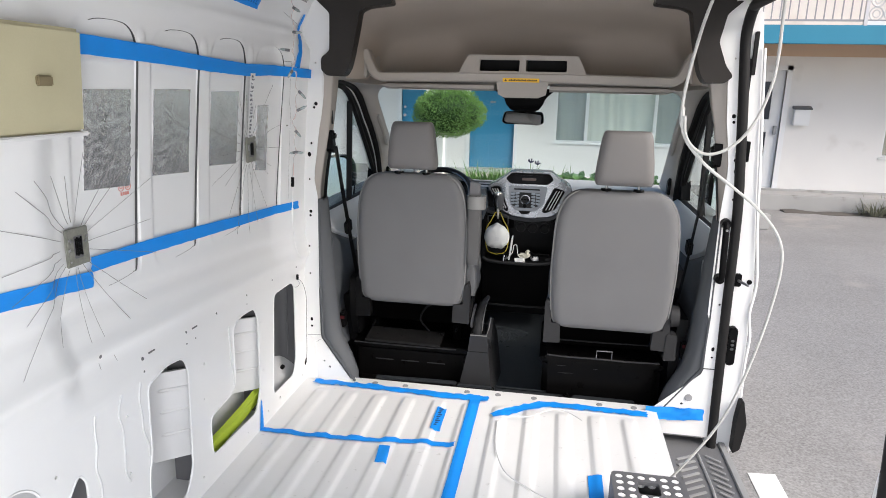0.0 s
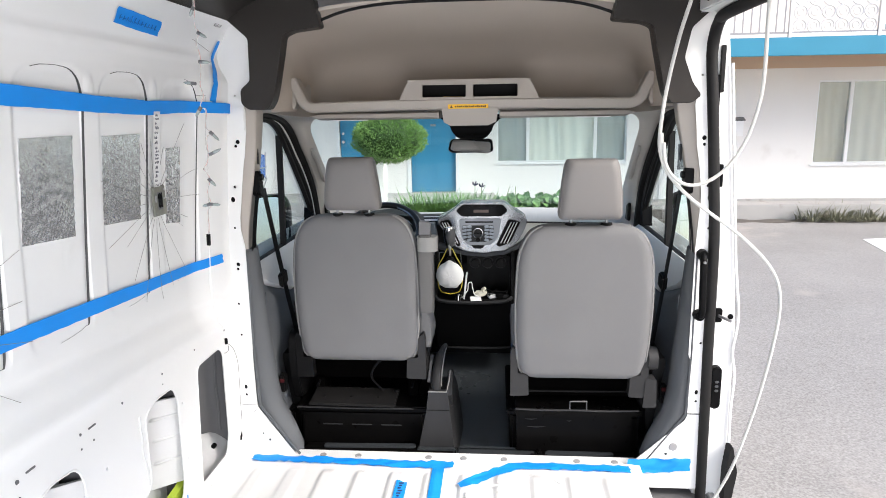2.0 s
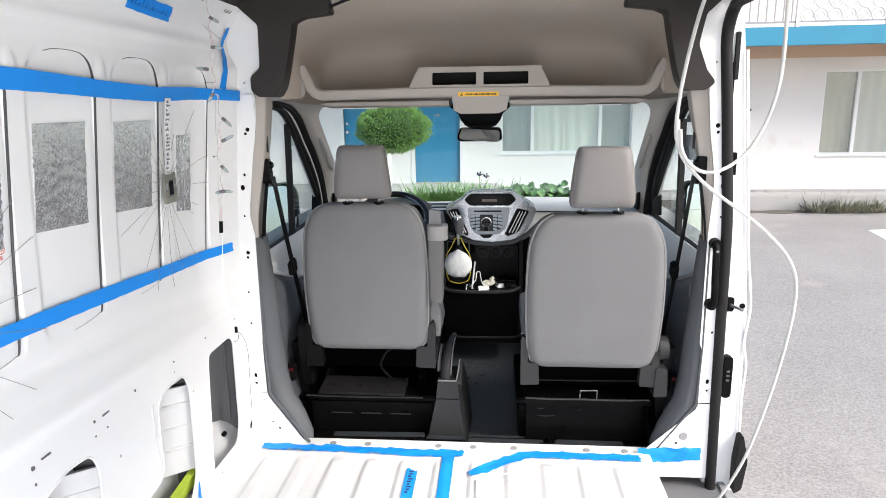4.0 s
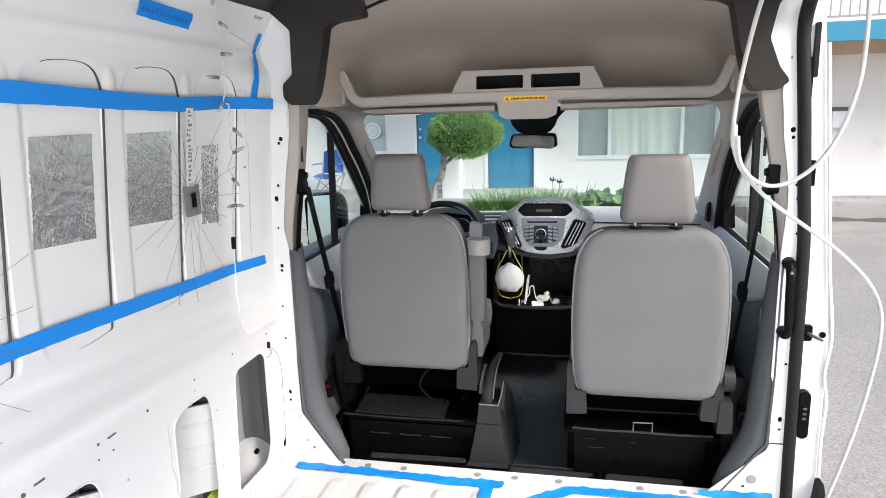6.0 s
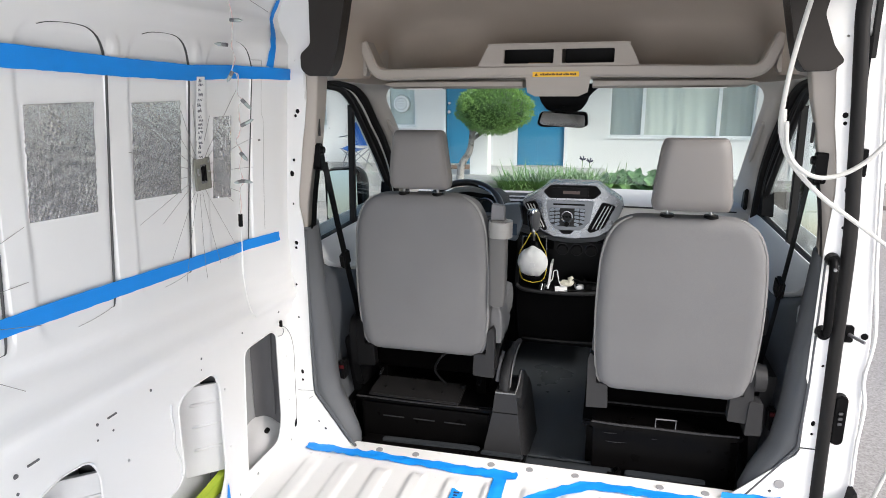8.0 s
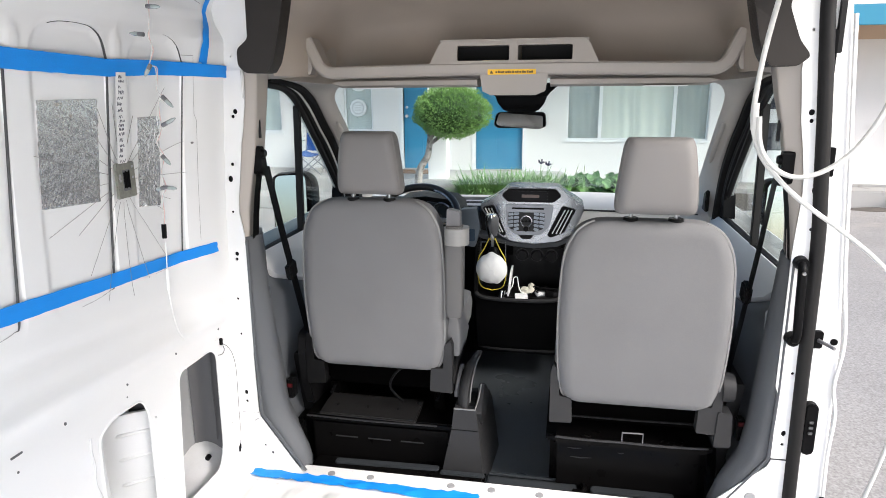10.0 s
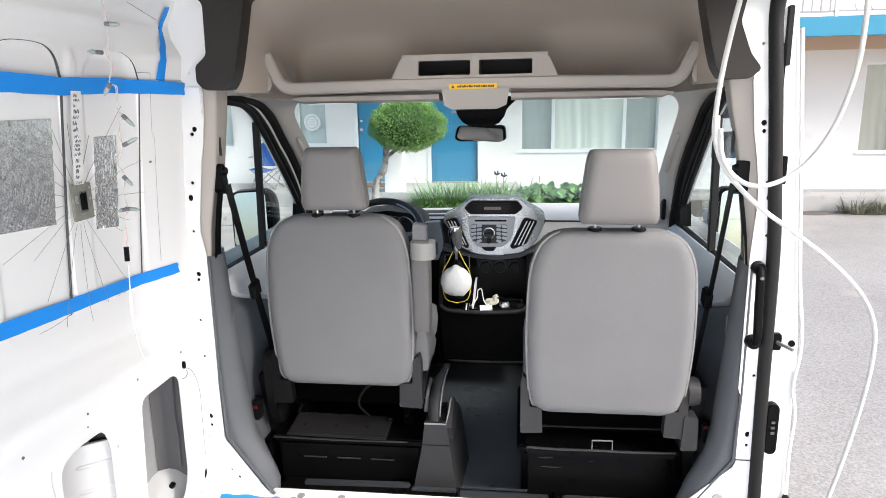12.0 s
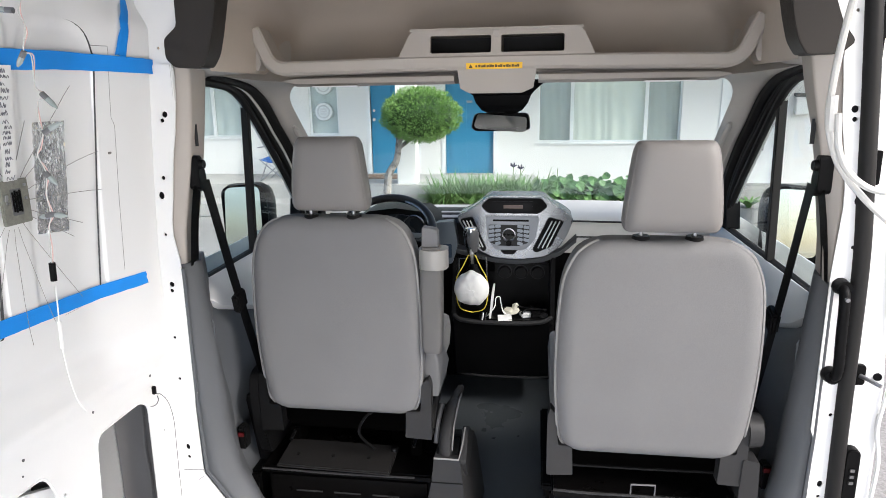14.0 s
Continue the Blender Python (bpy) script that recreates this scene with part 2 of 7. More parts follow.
def solo(name, bm, material, label, category, group="", kind="", smooth=40):
    """A thing of one mesh, with its origin at its base."""
    lo = [min(v.co[i] for v in bm.verts) for i in range(3)]
    hi = [max(v.co[i] for v in bm.verts) for i in range(3)]
    at = Vector(((lo[0] + hi[0]) / 2, (lo[1] + hi[1]) / 2, lo[2]))
    bmesh.ops.translate(bm, verts=bm.verts[:], vec=-at)
    ob = new(name, mesh_of(name, bm, material, smooth))
    ob.location = at
    ORG[ob] = at
    return tagged(ob, label, category, group, kind)


def setting(name, bm, material, label="", smooth=40):
    return tagged(new(name, mesh_of(name, bm, material, smooth)), label, "", "", "structure")


def bevel(bm, w, seg=2, ang=20):
    if w > 0:
        es = [e for e in bm.edges if len(e.link_faces) == 2 and e.calc_face_angle(0) > radians(ang)]
        bmesh.ops.bevel(bm, geom=es, offset=w, segments=seg, affect="EDGES", clamp_overlap=True)
    return bm


def box(x0, x1, y0, y1, z0, z1, w=0.0, seg=2):
    bm = bmesh.new()
    bmesh.ops.create_cube(bm, size=1)
    for v in bm.verts:
        v.co = Vector(((x0 + x1) / 2 + v.co.x * (x1 - x0), (y0 + y1) / 2 + v.co.y * (y1 - y0), (z0 + z1) / 2 + v.co.z * (z1 - z0)))
    return bevel(bm, w, seg)


AX = {"x": lambda a, b, c: (c, a, b), "y": lambda a, b, c: (a, c, b), "z": lambda a, b, c: (a, b, c)}


def prism(pts, axis, a, b, w=0.0, seg=2):
    """A polygon, given in the two other coordinates, drawn out along axis from a to b."""
    bm = bmesh.new()
    lo = [bm.verts.new(AX[axis](p[0], p[1], a)) for p in pts]
    hi = [bm.verts.new(AX[axis](p[0], p[1], b)) for p in pts]
    bm.faces.new(lo)
    bm.faces.new(hi[::-1])
    for i in range(len(pts)):
        j = (i + 1) % len(pts)
        bm.faces.new((lo[i], lo[j], hi[j], hi[i]))
    bmesh.ops.recalc_face_normals(bm, faces=bm.faces[:])
    return bevel(bm, w, seg)


def rounded(pts, r, n=4):
    """A polygon with its corners rounded; r is one radius or one for each corner."""
    out = []
    k = len(pts)
    for i in range(k):
        p, a, b = Vector(pts[i]), Vector(pts[i - 1]), Vector(pts[(i + 1) % k])
        ri = r[i] if isinstance(r, (list, tuple)) else r
        ri = min(ri, 0.49 * (a - p).length, 0.49 * (b - p).length)
        if ri < 1e-4:
            out.append(tuple(p))
            continue
        s, e = p + (a - p).normalized() * ri, p + (b - p).normalized() * ri
        for j in range(n + 1):
            t = j / n
            out.append(tuple((1 - t) ** 2 * s + 2 * t * (1 - t) * p + t * t * e))
    return out


def rect(a0, a1, b0, b1, r=0.0, n=4):
    return rounded([(a0, b0), (a1, b0), (a1, b1), (a0, b1)], r, n)


def plate(outer, holes, fn, depth):
    """A sheet with holes: loops in two coordinates, laid into space by fn(a, b), thickened by the vector depth."""
    bm = bmesh.new()
    loops = []
    for lp in [outer, *holes]:
        vs = [bm.verts.new((p[0], p[1], 0)) for p in lp]
        loops.append([bm.edges.new((vs[i], vs[(i + 1) % len(vs)])) for i in range(len(vs))])
    bmesh.ops.triangle_fill(bm, edges=bm.edges[:], use_beauty=True, use_dissolve=False)
    fs = bm.faces[:]
    r = bmesh.ops.extrude_face_region(bm, geom=fs)
    moved = {v for v in r["geom"] if isinstance(v, bmesh.types.BMVert)}
    d = Vector(depth)
    for v in bm.verts:
        q = Vector(fn(v.co.x, v.co.y))
        v.co = q + d if v in moved else q
    return bm


def sheet(f, nu, nv, depth=None):
    """A surface f(u, v), u and v from 0 to 1, thickened by the vector depth."""
    bm = bmesh.new()
    g = [[bm.verts.new(f(i / nu, j / nv)) for j in range(nv + 1)] for i in range(nu + 1)]
    for i in range(nu):
        for j in range(nv):
            bm.faces.new((g[i][j], g[i + 1][j], g[i + 1][j + 1], g[i][j + 1]))
    if depth is not None:
        r = bmesh.ops.extrude_face_region(bm, geom=bm.faces[:])
        d = Vector(depth)
        for v in r["geom"]:
            if isinstance(v, bmesh.types.BMVert):
                v.co += d
    return bm


def loft(rings, cap=True, closed=False):
    bm = bmesh.new()
    R = [[bm.verts.new(p) for p in ring] for ring in rings]
    n = len(R[0])
    pairs = list(zip(R, R[1:])) + ([(R[-1], R[0])] if closed else [])
    for a, b in pairs:
        for i in range(n):
            bm.faces.new((a[i], a[(i + 1) % n], b[(i + 1) % n], b[i]))
    if cap and not closed:
        bm.faces.new(R[0][::-1])
        bm.faces.new(R[-1])
    return bm


def spline(pts, n=8):
    """A smooth line through points."""
    P = [Vector(p) for p in pts]
    P = [P[0] * 2 - P[1], *P, P[-1] * 2 - P[-2]]
    out = []
    for i in range(1, len(P) - 2):
        for j in range(n):
            t = j / n
            a, b, c, d = P[i - 1], P[i], P[i + 1], P[i + 2]
            out.append(0.5 * (2 * b + (c - a) * t + (2 * a - 5 * b + 4 * c - d) * t * t + (3 * b - a - 3 * c + d) * t ** 3))
    out.append(P[-2])
    return out


def tube(pts, r, seg=8, closed=False, flat=1.0):
    """A round bar along points; r is one radius or one a point."""
    P = [Vector(p) for p in pts]
    n = len(P)
    rings = []
    up = Vector((0.13, 0.21, 0.97)).normalized()
    for i in range(n):
        t = (P[(i + 1) % n] - P[i - 1]) if closed else (P[min(i + 1, n - 1)] - P[max(i - 1, 0)])
        t.normalize()
        u = up - t * up.dot(t)
        if u.length < 1e-3:
            u = Vector((1, 0, 0)) - t * t.x
        u.normalize()
        up = u
        w = t.cross(u)
        ri = r[i] if isinstance(r, (list, tuple)) else r
        rings.append([P[i] + (u * math.cos(a) + w * math.sin(a) * flat) * ri for a in (2 * math.pi * k / seg for k in range(seg))])
    return loft(rings, True, closed)


def cyl(p0, p1, r0, r1=None, seg=16, w=0.0):
    bm = tube([p0, p1], [r0, r0 if r1 is None else r1], seg)
    return bevel(bm, w, 2, 50) if w else bm


def join(*bms):
    out = bms[0]
    for b in bms[1:]:
        me = bpy.data.meshes.new("t")
        b.to_mesh(me)
        b.free()
        out.from_mesh(me)
        bpy.data.meshes.remove(me)
    return out


def moved(bm, m):
    bmesh.ops.transform(bm, matrix=m, verts=bm.verts[:])
    return bm


def lerp(a, b, t):
    return a + (b - a) * t


def interp(x, xs, ys):
    return float(np.interp(x, xs, ys))


# ---- the van's shell ----
def smooth01(t):
    t = max(0.0, min(1.0, t))
    return t * t * (3 - 2 * t)


WZ = [0.0, 0.50, 0.56, 0.64, 0.74, 0.82, 0.90, 1.08, 1.35, 1.53, 1.60, 1.70, 1.78, 1.84, 1.875]
WX = [0.935, 0.940, 0.946, 0.968, 0.982, 0.988, 0.986, 0.976, 0.956, 0.938, 0.918, 0.87, 0.80, 0.70, 0.60]
PANELS = [(-0.37, -0.140), (-0.70, -0.448), (-1.028, -0.768), (-1.355, -1.085), (-2.2, -1.98), (-2.52, -2.3)]
P_LO, P_HI = 0.80, 1.515
W_TOP = 1.722


def wall_x(y, z):
    x = -interp(z, WZ, WX)
    # the upright box post further back, and the turn into the door post
    x += 0.022 * (1 - smooth01((y + 1.47) / 0.05)) * smooth01((1.62 - z) / 0.2) * smooth01((z - 0.55) / 0.1)
    return x + 0.058 * smooth01((y + 0.23) / 0.24) * smooth01((1.6 - z) / 0.1) * smooth01((z - 0.5) / 0.2)


def rr_sdf(y, z, a, b, lo, hi, r):
    dy, dz = abs(y - (a + b) / 2) - (b - a) / 2 + r, abs(z - (lo + hi) / 2) - (hi - lo) / 2 + r
    return math.hypot(max(dy, 0), max(dz, 0)) + min(max(dy, dz), 0) - r


def wall_surface(y, z):
    x = wall_x(y, z)
    for i, (a, b) in enumerate(PANELS):
        top = P_HI - 0.012 * (i < 1)
        s = rr_sdf(y, z, a, b, P_LO, top, 0.075)
        fade = smooth01((z - P_LO) / 0.1)
        if s < 0.02:
            side = 0.004 if y > (a + b) / 2 else 0.016
            x -= 0.007 * (1 - smooth01((s + side) / side)) * fade
        c = a - 0.042
        q = math.hypot((y - c) / 0.026, max(0.0, z - 1.47) / 0.035) if z > 1.47 else abs(y - c) / 0.026
        if z > 1.2 and abs(y - c) < 0.05:
            x += 0.006 * smooth01((1.0 - q) / 0.6) * smooth01((z - 1.38) / 0.09)
    # the horizontal swages over and under the panels
    k = max(0.0, min(1.0, (y + 1.3) / 1.1))
    x += 0.016 * math.exp(-((z - lerp(0.675, 0.615, k)) / 0.024) ** 2) - 0.010 * math.exp(-((z - lerp(0.79, 0.705, k)) / 0.024) ** 2) + 0.006 * math.exp(-((z - 1.585) / 0.012) ** 2)
    return x


def wall_left_upper():
    ys = np.concatenate([np.arange(-3.3, -1.4, 0.04), np.arange(-1.4, 0.0301, 0.0075), np.array([0.0335])] + [np.array([b - 0.0045, b - 0.003, b - 0.0015, b, b + 0.0015]) for a, b in PANELS])
    ys = np.unique(np.round(ys, 5))
    zs = np.concatenate([np.arange(0.538, 0.80, 0.011), np.arange(0.80, 1.62, 0.011), np.linspace(1.62, W_TOP, 6)])
    bm = bmesh.new()
    g = [[bm.verts.new((wall_surface(y, z) + (0.0001 if z > 0.54 else -0.00008), y, z)) for z in zs] for y in ys]
    for i in range(len(ys) - 1):
        for j in range(len(zs) - 1):
            bm.faces.new((g[i][j], g[i + 1][j], g[i + 1][j + 1], g[i][j + 1]))
    return bm


# lower side panel with its service openings
OPEN_A = rounded([(-0.355, 0.09), (-0.135, 0.085), (-0.100, 0.15), (-0.088, 0.49), (-0.120, 0.518), (-0.31, 0.518)], [0.02, 0.03, 0.03, 0.02, 0.03, 0.035])
OPEN_B = rounded([(-0.86, 0.10), (-0.52, 0.09), (-0.475, 0.16), (-0.462, 0.46), (-0.485, 0.519), (-0.60, 0.524), (-0.665, 0.503), (-0.672, 0.29), (-0.70, 0.262), (-0.86, 0.245)], [0.03, 0.03, 0.03, 0.02, 0.025, 0.03, 0.03, 0.02, 0.02, 0.03])
OPEN_C = rounded([(-1.22, 0.06), (-1.03, 0.06), (-0.985, 0.13), (-0.968, 0.47), (-0.99, 0.522), (-1.08, 0.532), (-1.18, 0.51), (-1.188, 0.30), (-1.21, 0.24)], 0.025)
OPEN_D = rounded([(-1.53, 0.16), (-1.48, 0.16), (-1.455, 0.22), (-1.455, 0.38), (-1.48, 0.415), (-1.53, 0.36)], 0.02)
OPEN_E = rounded([(-1.95, 0.10), (-1.66, 0.10), (-1.59, 0.22), (-1.60, 0.44), (-1.65, 0.485), (-1.95, 0.49)], 0.04)


def dot(cy, cz, r, n=10, sy=1.0):
    return [(cy + r * sy * math.cos(2 * math.pi * k / n), cz + r * math.sin(2 * math.pi * k / n)) for k in range(n)]


rng = random.Random(4)
small = [dot(y, z, 0.7 * r, 8) for y, z, r in [
    (-0.086, 0.538, 0.0035), (-0.311, 0.540, 0.004), (-0.874, 0.452, 0.007), (-0.438, 0.441, 0.006), (-0.437, 0.239, 0.005), (-0.412, 0.043, 0.006), (-0.294, 0.048, 0.010),
    (-0.030, 0.384, 0.005), (-0.034, 0.206, 0.005), (-0.040, 0.037, 0.010), (-0.89, 0.33, 0.005), (-0.93, 0.06, 0.006), (-1.28, 0.47, 0.006),
    (-1.29, 0.30, 0.006), (-1.30, 0.15, 0.006), (-1.55, 0.45, 0.007), (-1.58, 0.15, 0.007), (-0.60, 0.045, 0.006), (-1.10, 0.03, 0.006)]]
setting("wall_left_lower", plate([(-3.3, -0.02), (0.03, -0.02)] + [(0.03 - 0.09 * k, 0.5452) for k in range(38)], [OPEN_A, OPEN_B, OPEN_C, OPEN_D, OPEN_E] + small,
        lambda y, z: (wall_x(y, z), y, z), (-0.006, 0, 0)), WHITE, "white painted lower side panel with service openings", 30)
setting("wall_left", wall_left_upper(), WHITE, "white painted ribbed steel van side wall", 60)


# thin rolled lip of each opening
def lip(loop, name):
    bm = tube([(wall_x(y, z) - 0.001, y, z) for y, z in loop], 0.0035, 6, True)
    return tagged(part(name, bm, WHITE, left_lower), "", "")


left_lower = bpy.data.objects["wall_left_lower"]
for lp in (OPEN_A, OPEN_B, OPEN_C, OPEN_D, OPEN_E):
    lip(lp, "opening_lip")

# wavy pressed seams beside the openings
for pts in ([(-1.209, 0.536), (-1.222, 0.464), (-1.212, 0.383), (-1.199, 0.303)], [(-1.293, 0.536), (-1.31, 0.48), (-1.300, 0.39), (-1.312, 0.33), (-1.291, 0.277)], [(-0.690, 0.515), (-0.698, 0.453), (-0.692, 0.362), (-0.680, 0.287)], [(-1.40, 0.53), (-1.415, 0.40), (-1.402, 0.25), (-1.40, 0.12)]):
    sp = [(wall_x(p.y, p.z) + 0.0005, p.y + 0.004 * math.sin(60 * p.z), p.z) for p in spline([(0, y, z) for y, z in pts], 8)]
    part("wavy_seam", tube(sp, 0.0032, 6), GALV, left_lower)

# outer skin behind the openings, and the stiffeners that show in them
setting("wall_left_skin", sheet(lambda u, v: (-1.035 - 0.012 * math.sin(math.pi * v) - 0.085 * smooth01((-3.3 + 3.36 * u + 0.30) / 0.20), -3.3 + 3.36 * u, -0.35 + 2.15 * v), 84, 12, (-0.004, 0, 0)), GREYM2, "grey outer steel skin of the van side")
setting("wall_left_cavity_floor", box(-1.13, -0.945, -3.3, 0.03, 0.02, 0.05), GALV, "grey primered sill inside the wall")
for y0 in (-0.516, -1.022):
    st = thing("wall_stiffener", "grey-white ribbed primered steel plate inside the wall opening", "stiffener", (-1.0, y0, 0.165), "wall stiffeners")
    part("plate", sheet(lambda u, v: (lerp(-1.095, -0.9475, u), y0 + lerp(-0.06, 0.064, u) + 0.002 * math.sin(9 * v), lerp(0.165, 0.468, v)), 6, 10, (0, 0.004, 0)), GALV, st)
    part("top_flange", prism([(-1.090, y0 - 0.053), (-0.950, y0 + 0.063), (-0.950, y0 + 0.075), (-1.090, y0 - 0.03)], "z", 0.4665, 0.4705), GALV, st)
    for z in (0.407, 0.333, 0.253):
        part("bead", tube([(lerp(-1.095, -0.9475, u), y0 + lerp(-0.06, 0.064, u) + 0.002, z + 0.003 * u) for u in (0.50, 0.55, 0.75, 0.97)], [0.003, 0.0075, 0.006, 0.0055], 8), GALV, st)
        part("weld_tab", box(-1.070, -1.050, y0 - 0.050, y0 - 0.030, z + 0.018, z + 0.025, 0.003), WHITE, st)
for y, z, r_ in ((-0.523, 0.581, 0.006), (-0.538, 0.552, 0.004), (-0.296, 0.577, 0.006), (-0.75, 0.586, 0.007), (-0.943, 0.588, 0.007), (-0.905, 0.554, 0.005), (-0.957, 0.555, 0.005), (-1.171, 0.591, 0.010), (-1.181, 0.558, 0.006), (-1.337, 0.667, 0.008), (-0.071, 0.574, 0.007)):
    part("drain_hole", cyl((wall_surface(y, z) - 0.002, y, z), (wall_surface(y, z) + 0.0012, y, z), 0.6 * r_, 0.6 * r_, 10), GREYM, bpy.data.objects["wall_left"])
for y, z in ((-0.894, 0.587), (-1.125, 0.596)):
    part("slit", prism(rect(y - 0.016, y + 0.016, z - 0.0025, z + 0.0025, 0.002), "x", wall_surface(y, z) - 0.002, wall_surface(y, z) + 0.0012), GREYM, bpy.data.objects["wall_left"])
for y in (-0.43, -0.735, -0.94, -1.20, -1.42):
    z_ = 0.285 if y == -0.735 else 0.02
    part("inner_rib", box(-1.03, -0.952, y - 0.004, y + 0.004, z_, 0.55), GREYM, bpy.data.objects["wall_left_skin"])
# dark linings paint the shade over each stiffener
for a, b in ((-0.62, -0.435), (-1.125, -0.945)):
    part("slot_lining", box(-1.032, -1.022, a, b, 0.472, 0.546), CAVITY, bpy.data.objects["wall_left_skin"], "dark lining that paints the shade in the slot")
# two ever darker pieces paint the cavity's fade into shade at the post
CURVE = spline([(-1.072, -0.30, 0), (-1.088, -0.20, 0), (-1.087, -0.14, 0), (-1.080, -0.095, 0), (-1.070, -0.070, 0)], 5)
part("skin_return", loft([[(p.x, p.y, z) for z in (0.03, 0.30, 0.548)] + [(p.x - 0.004, p.y + 0.004, z) for z in (0.548, 0.30, 0.03)] for p in CURVE]), RETURN_SHADE, bpy.data.objects["wall_left_skin"])
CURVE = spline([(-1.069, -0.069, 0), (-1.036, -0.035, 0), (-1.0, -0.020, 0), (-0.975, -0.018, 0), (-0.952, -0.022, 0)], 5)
part("post_reinforcement", loft([[(p.x, p.y, z) for z in (0.03, 0.30, 0.548)] + [(p.x, p.y + 0.004, z) for z in (0.548, 0.30, 0.03)] for p in CURVE]), GREYM, bpy.data.objects["wall_left_skin"], "inner post piece in dark grey for the cavity's shade")
part("inner_shelf", box(-1.13, -0.952, -3.2, 0.02, 0.548, 0.556), GREYM, bpy.data.objects["wall_left_skin"])
part("sill_slope", sheet(lambda u, v: (lerp(-1.10, -0.955, v), lerp(-0.42, 0.025, u), lerp(0.09 + 0.11 * smooth01((u - 0.5) / 0.5), 0.05, v) + 0.006 * math.sin(3 * math.pi * v) * math.sin(7 * u)), 10, 8, (0, 0, -0.003)), GREYM2, bpy.data.objects["wall_left_skin"])
part("skin_plug", cyl((-1.022, -0.089, 0.078), (-1.006, -0.089, 0.100), 0.0105, 0.009, 12), BLACK, bpy.data.objects["wall_left_skin"])
part("rib_seam", tube(spline([(-1.0, -0.036, 0.50), (-1.0, -0.034, 0.42), (-1.0, -0.042, 0.33), (-1.0, -0.036, 0.24), (-1.0, -0.040, 0.14)], 6), 0.005, 6), GREYM, bpy.data.objects["wall_left_skin"])

# dark panel gaps on the forward edge of each recess
for a, b in PANELS[:4]:
    path = [(b - 0.15, 0.828), (b - 0.10, 0.830), (b - 0.045, 0.838), (b - 0.027, 0.856), (b - 0.018, 1.0), (b - 0.008, 1.2), (b, 1.40), (b - 0.006, 1.45), (b - 0.022, 1.487), (b - 0.05, 1.507), (b - 0.085, 1.513), (b - 0.12, 1.514), (b - 0.16, 1.512), (b - 0.19, 1.506)]
    sp = spline([(0.0, y, z) for y, z in path], 5)
    n = len(sp)
    for p in sp:
        p.x = wall_x(p.y, p.z) - 0.0005
    # the thin run over the arch paints the recess's shading
    part("panel_gap", tube(sp, [(0.0030 if b < -0.2 else 0.0019) * (0.15 + 0.85 * smooth01((i / n - 0.14) / 0.12)) * (1 - 0.72 * smooth01((i / n - 0.52) / 0.25)) for i in range(n)], 6), GAP, bpy.data.objects["wall_left"], "dark gap at the panel edge, thinning to a painted shading line")


# cargo floor, pressed with lengthwise beads
def floor_z(x, y):
    c = -0.818 + 0.137 * round((x + 0.818) / 0.137)
    q = abs(x - c) / 0.024
    z = 0.0
    if q < 1.4 and -0.9 < c < 0.62:
        z = 0.009 * smooth01((1.4 - q) / 0.55) * smooth01((-0.085 - y) / 0.03)
    if c < -0.15:
        z *= 1 - 0.9 * smooth01(1 - abs(y + 0.50) / 0.03)
    z *= 1 - 0.9 * smooth01(1 - abs(y + 1.15) / 0.03)
    return z


FX = sorted(set([-0.94, 0.685] + [round(v, 4) for v in np.arange(-0.936, 0.685, 0.0085)]))
FY = sorted([-3.3, -3.0, -2.6, -2.2, -1.8, -1.5] + [round(v, 4) for v in np.arange(-1.3, -0.04, 0.02)] + [0.0, 0.04, 0.07])
bm = bmesh.new()
g = [[bm.verts.new((x, y, floor_z(x, y))) for y in FY] for x in FX]
for i in range(len(FX) - 1):
    for j in range(len(FY) - 1):
        bm.faces.new((g[i][j], g[i + 1][j], g[i + 1][j + 1], g[i][j + 1]))
r = bmesh.ops.extrude_face_region(bm, geom=bm.faces[:])
for v in r["geom"]:
    if isinstance(v, bmesh.types.BMVert):
        v.co.z = -0.03
floor = setting("floor", bm, WHITE_DIRTY, "white painted ribbed steel cargo floor", 50)
part("floor_rear_sill", box(0.685, 0.99, -3.3, -1.32, -0.03, 0.0, 0.004), WHITE_DIRTY, floor)
for x in (-0.600, -0.453, -0.160, -0.017, 0.148, 0.440, 0.590):
    part("floor_plug", cyl((x, 0.030, -0.002), (x, 0.030, 0.003), 0.0145, 0.013, 14), PLUG, floor, "grey rubber floor plug")
part("floor_corner_block", prism([(0.62, -0.055), (0.685, -0.055), (0.685, -0.3), (0.66, -0.3)], "z", -0.1, -0.031), WHITE, floor)

# step well of the sliding door
step = setting("door_step", box(0.66, 1.0, -1.32, 0.10, -0.17, -0.145, 0.006), STEPM, "grey moulded plastic door step with raised tread")
part("step_riser", box(0.66, 0.684, -1.32, 0.02, -0.145, -0.031), DARK, step)
for i in range(26):
    y = -0.10 - 0.045 * i
    part("tread_bar", moved(box(-0.045, 0.045, -0.007, 0.007, -0.144, -0.138, 0.002), pose(0.80, y, 0, 0, 0, 32)), STEPB, step)
    part("tread_bar", moved(box(-0.035, 0.035, -0.007, 0.007, -0.144, -0.138, 0.002), pose(0.915, y + 0.01, 0, 0, 0, -38)), STEPB, step)
part("tread_line", tube(spline([(0.86, -0.06, -0.142), (0.865, -0.35, -0.142), (0.845, -0.5, -0.142), (0.865, -0.75, -0.142), (0.85, -1.2, -0.142)], 6), 0.006, 6), STEPB, step)
part("step_edge", box(0.965, 0.995, -1.32, 0.08, -0.146, -0.136, 0.004), STEPB, step)

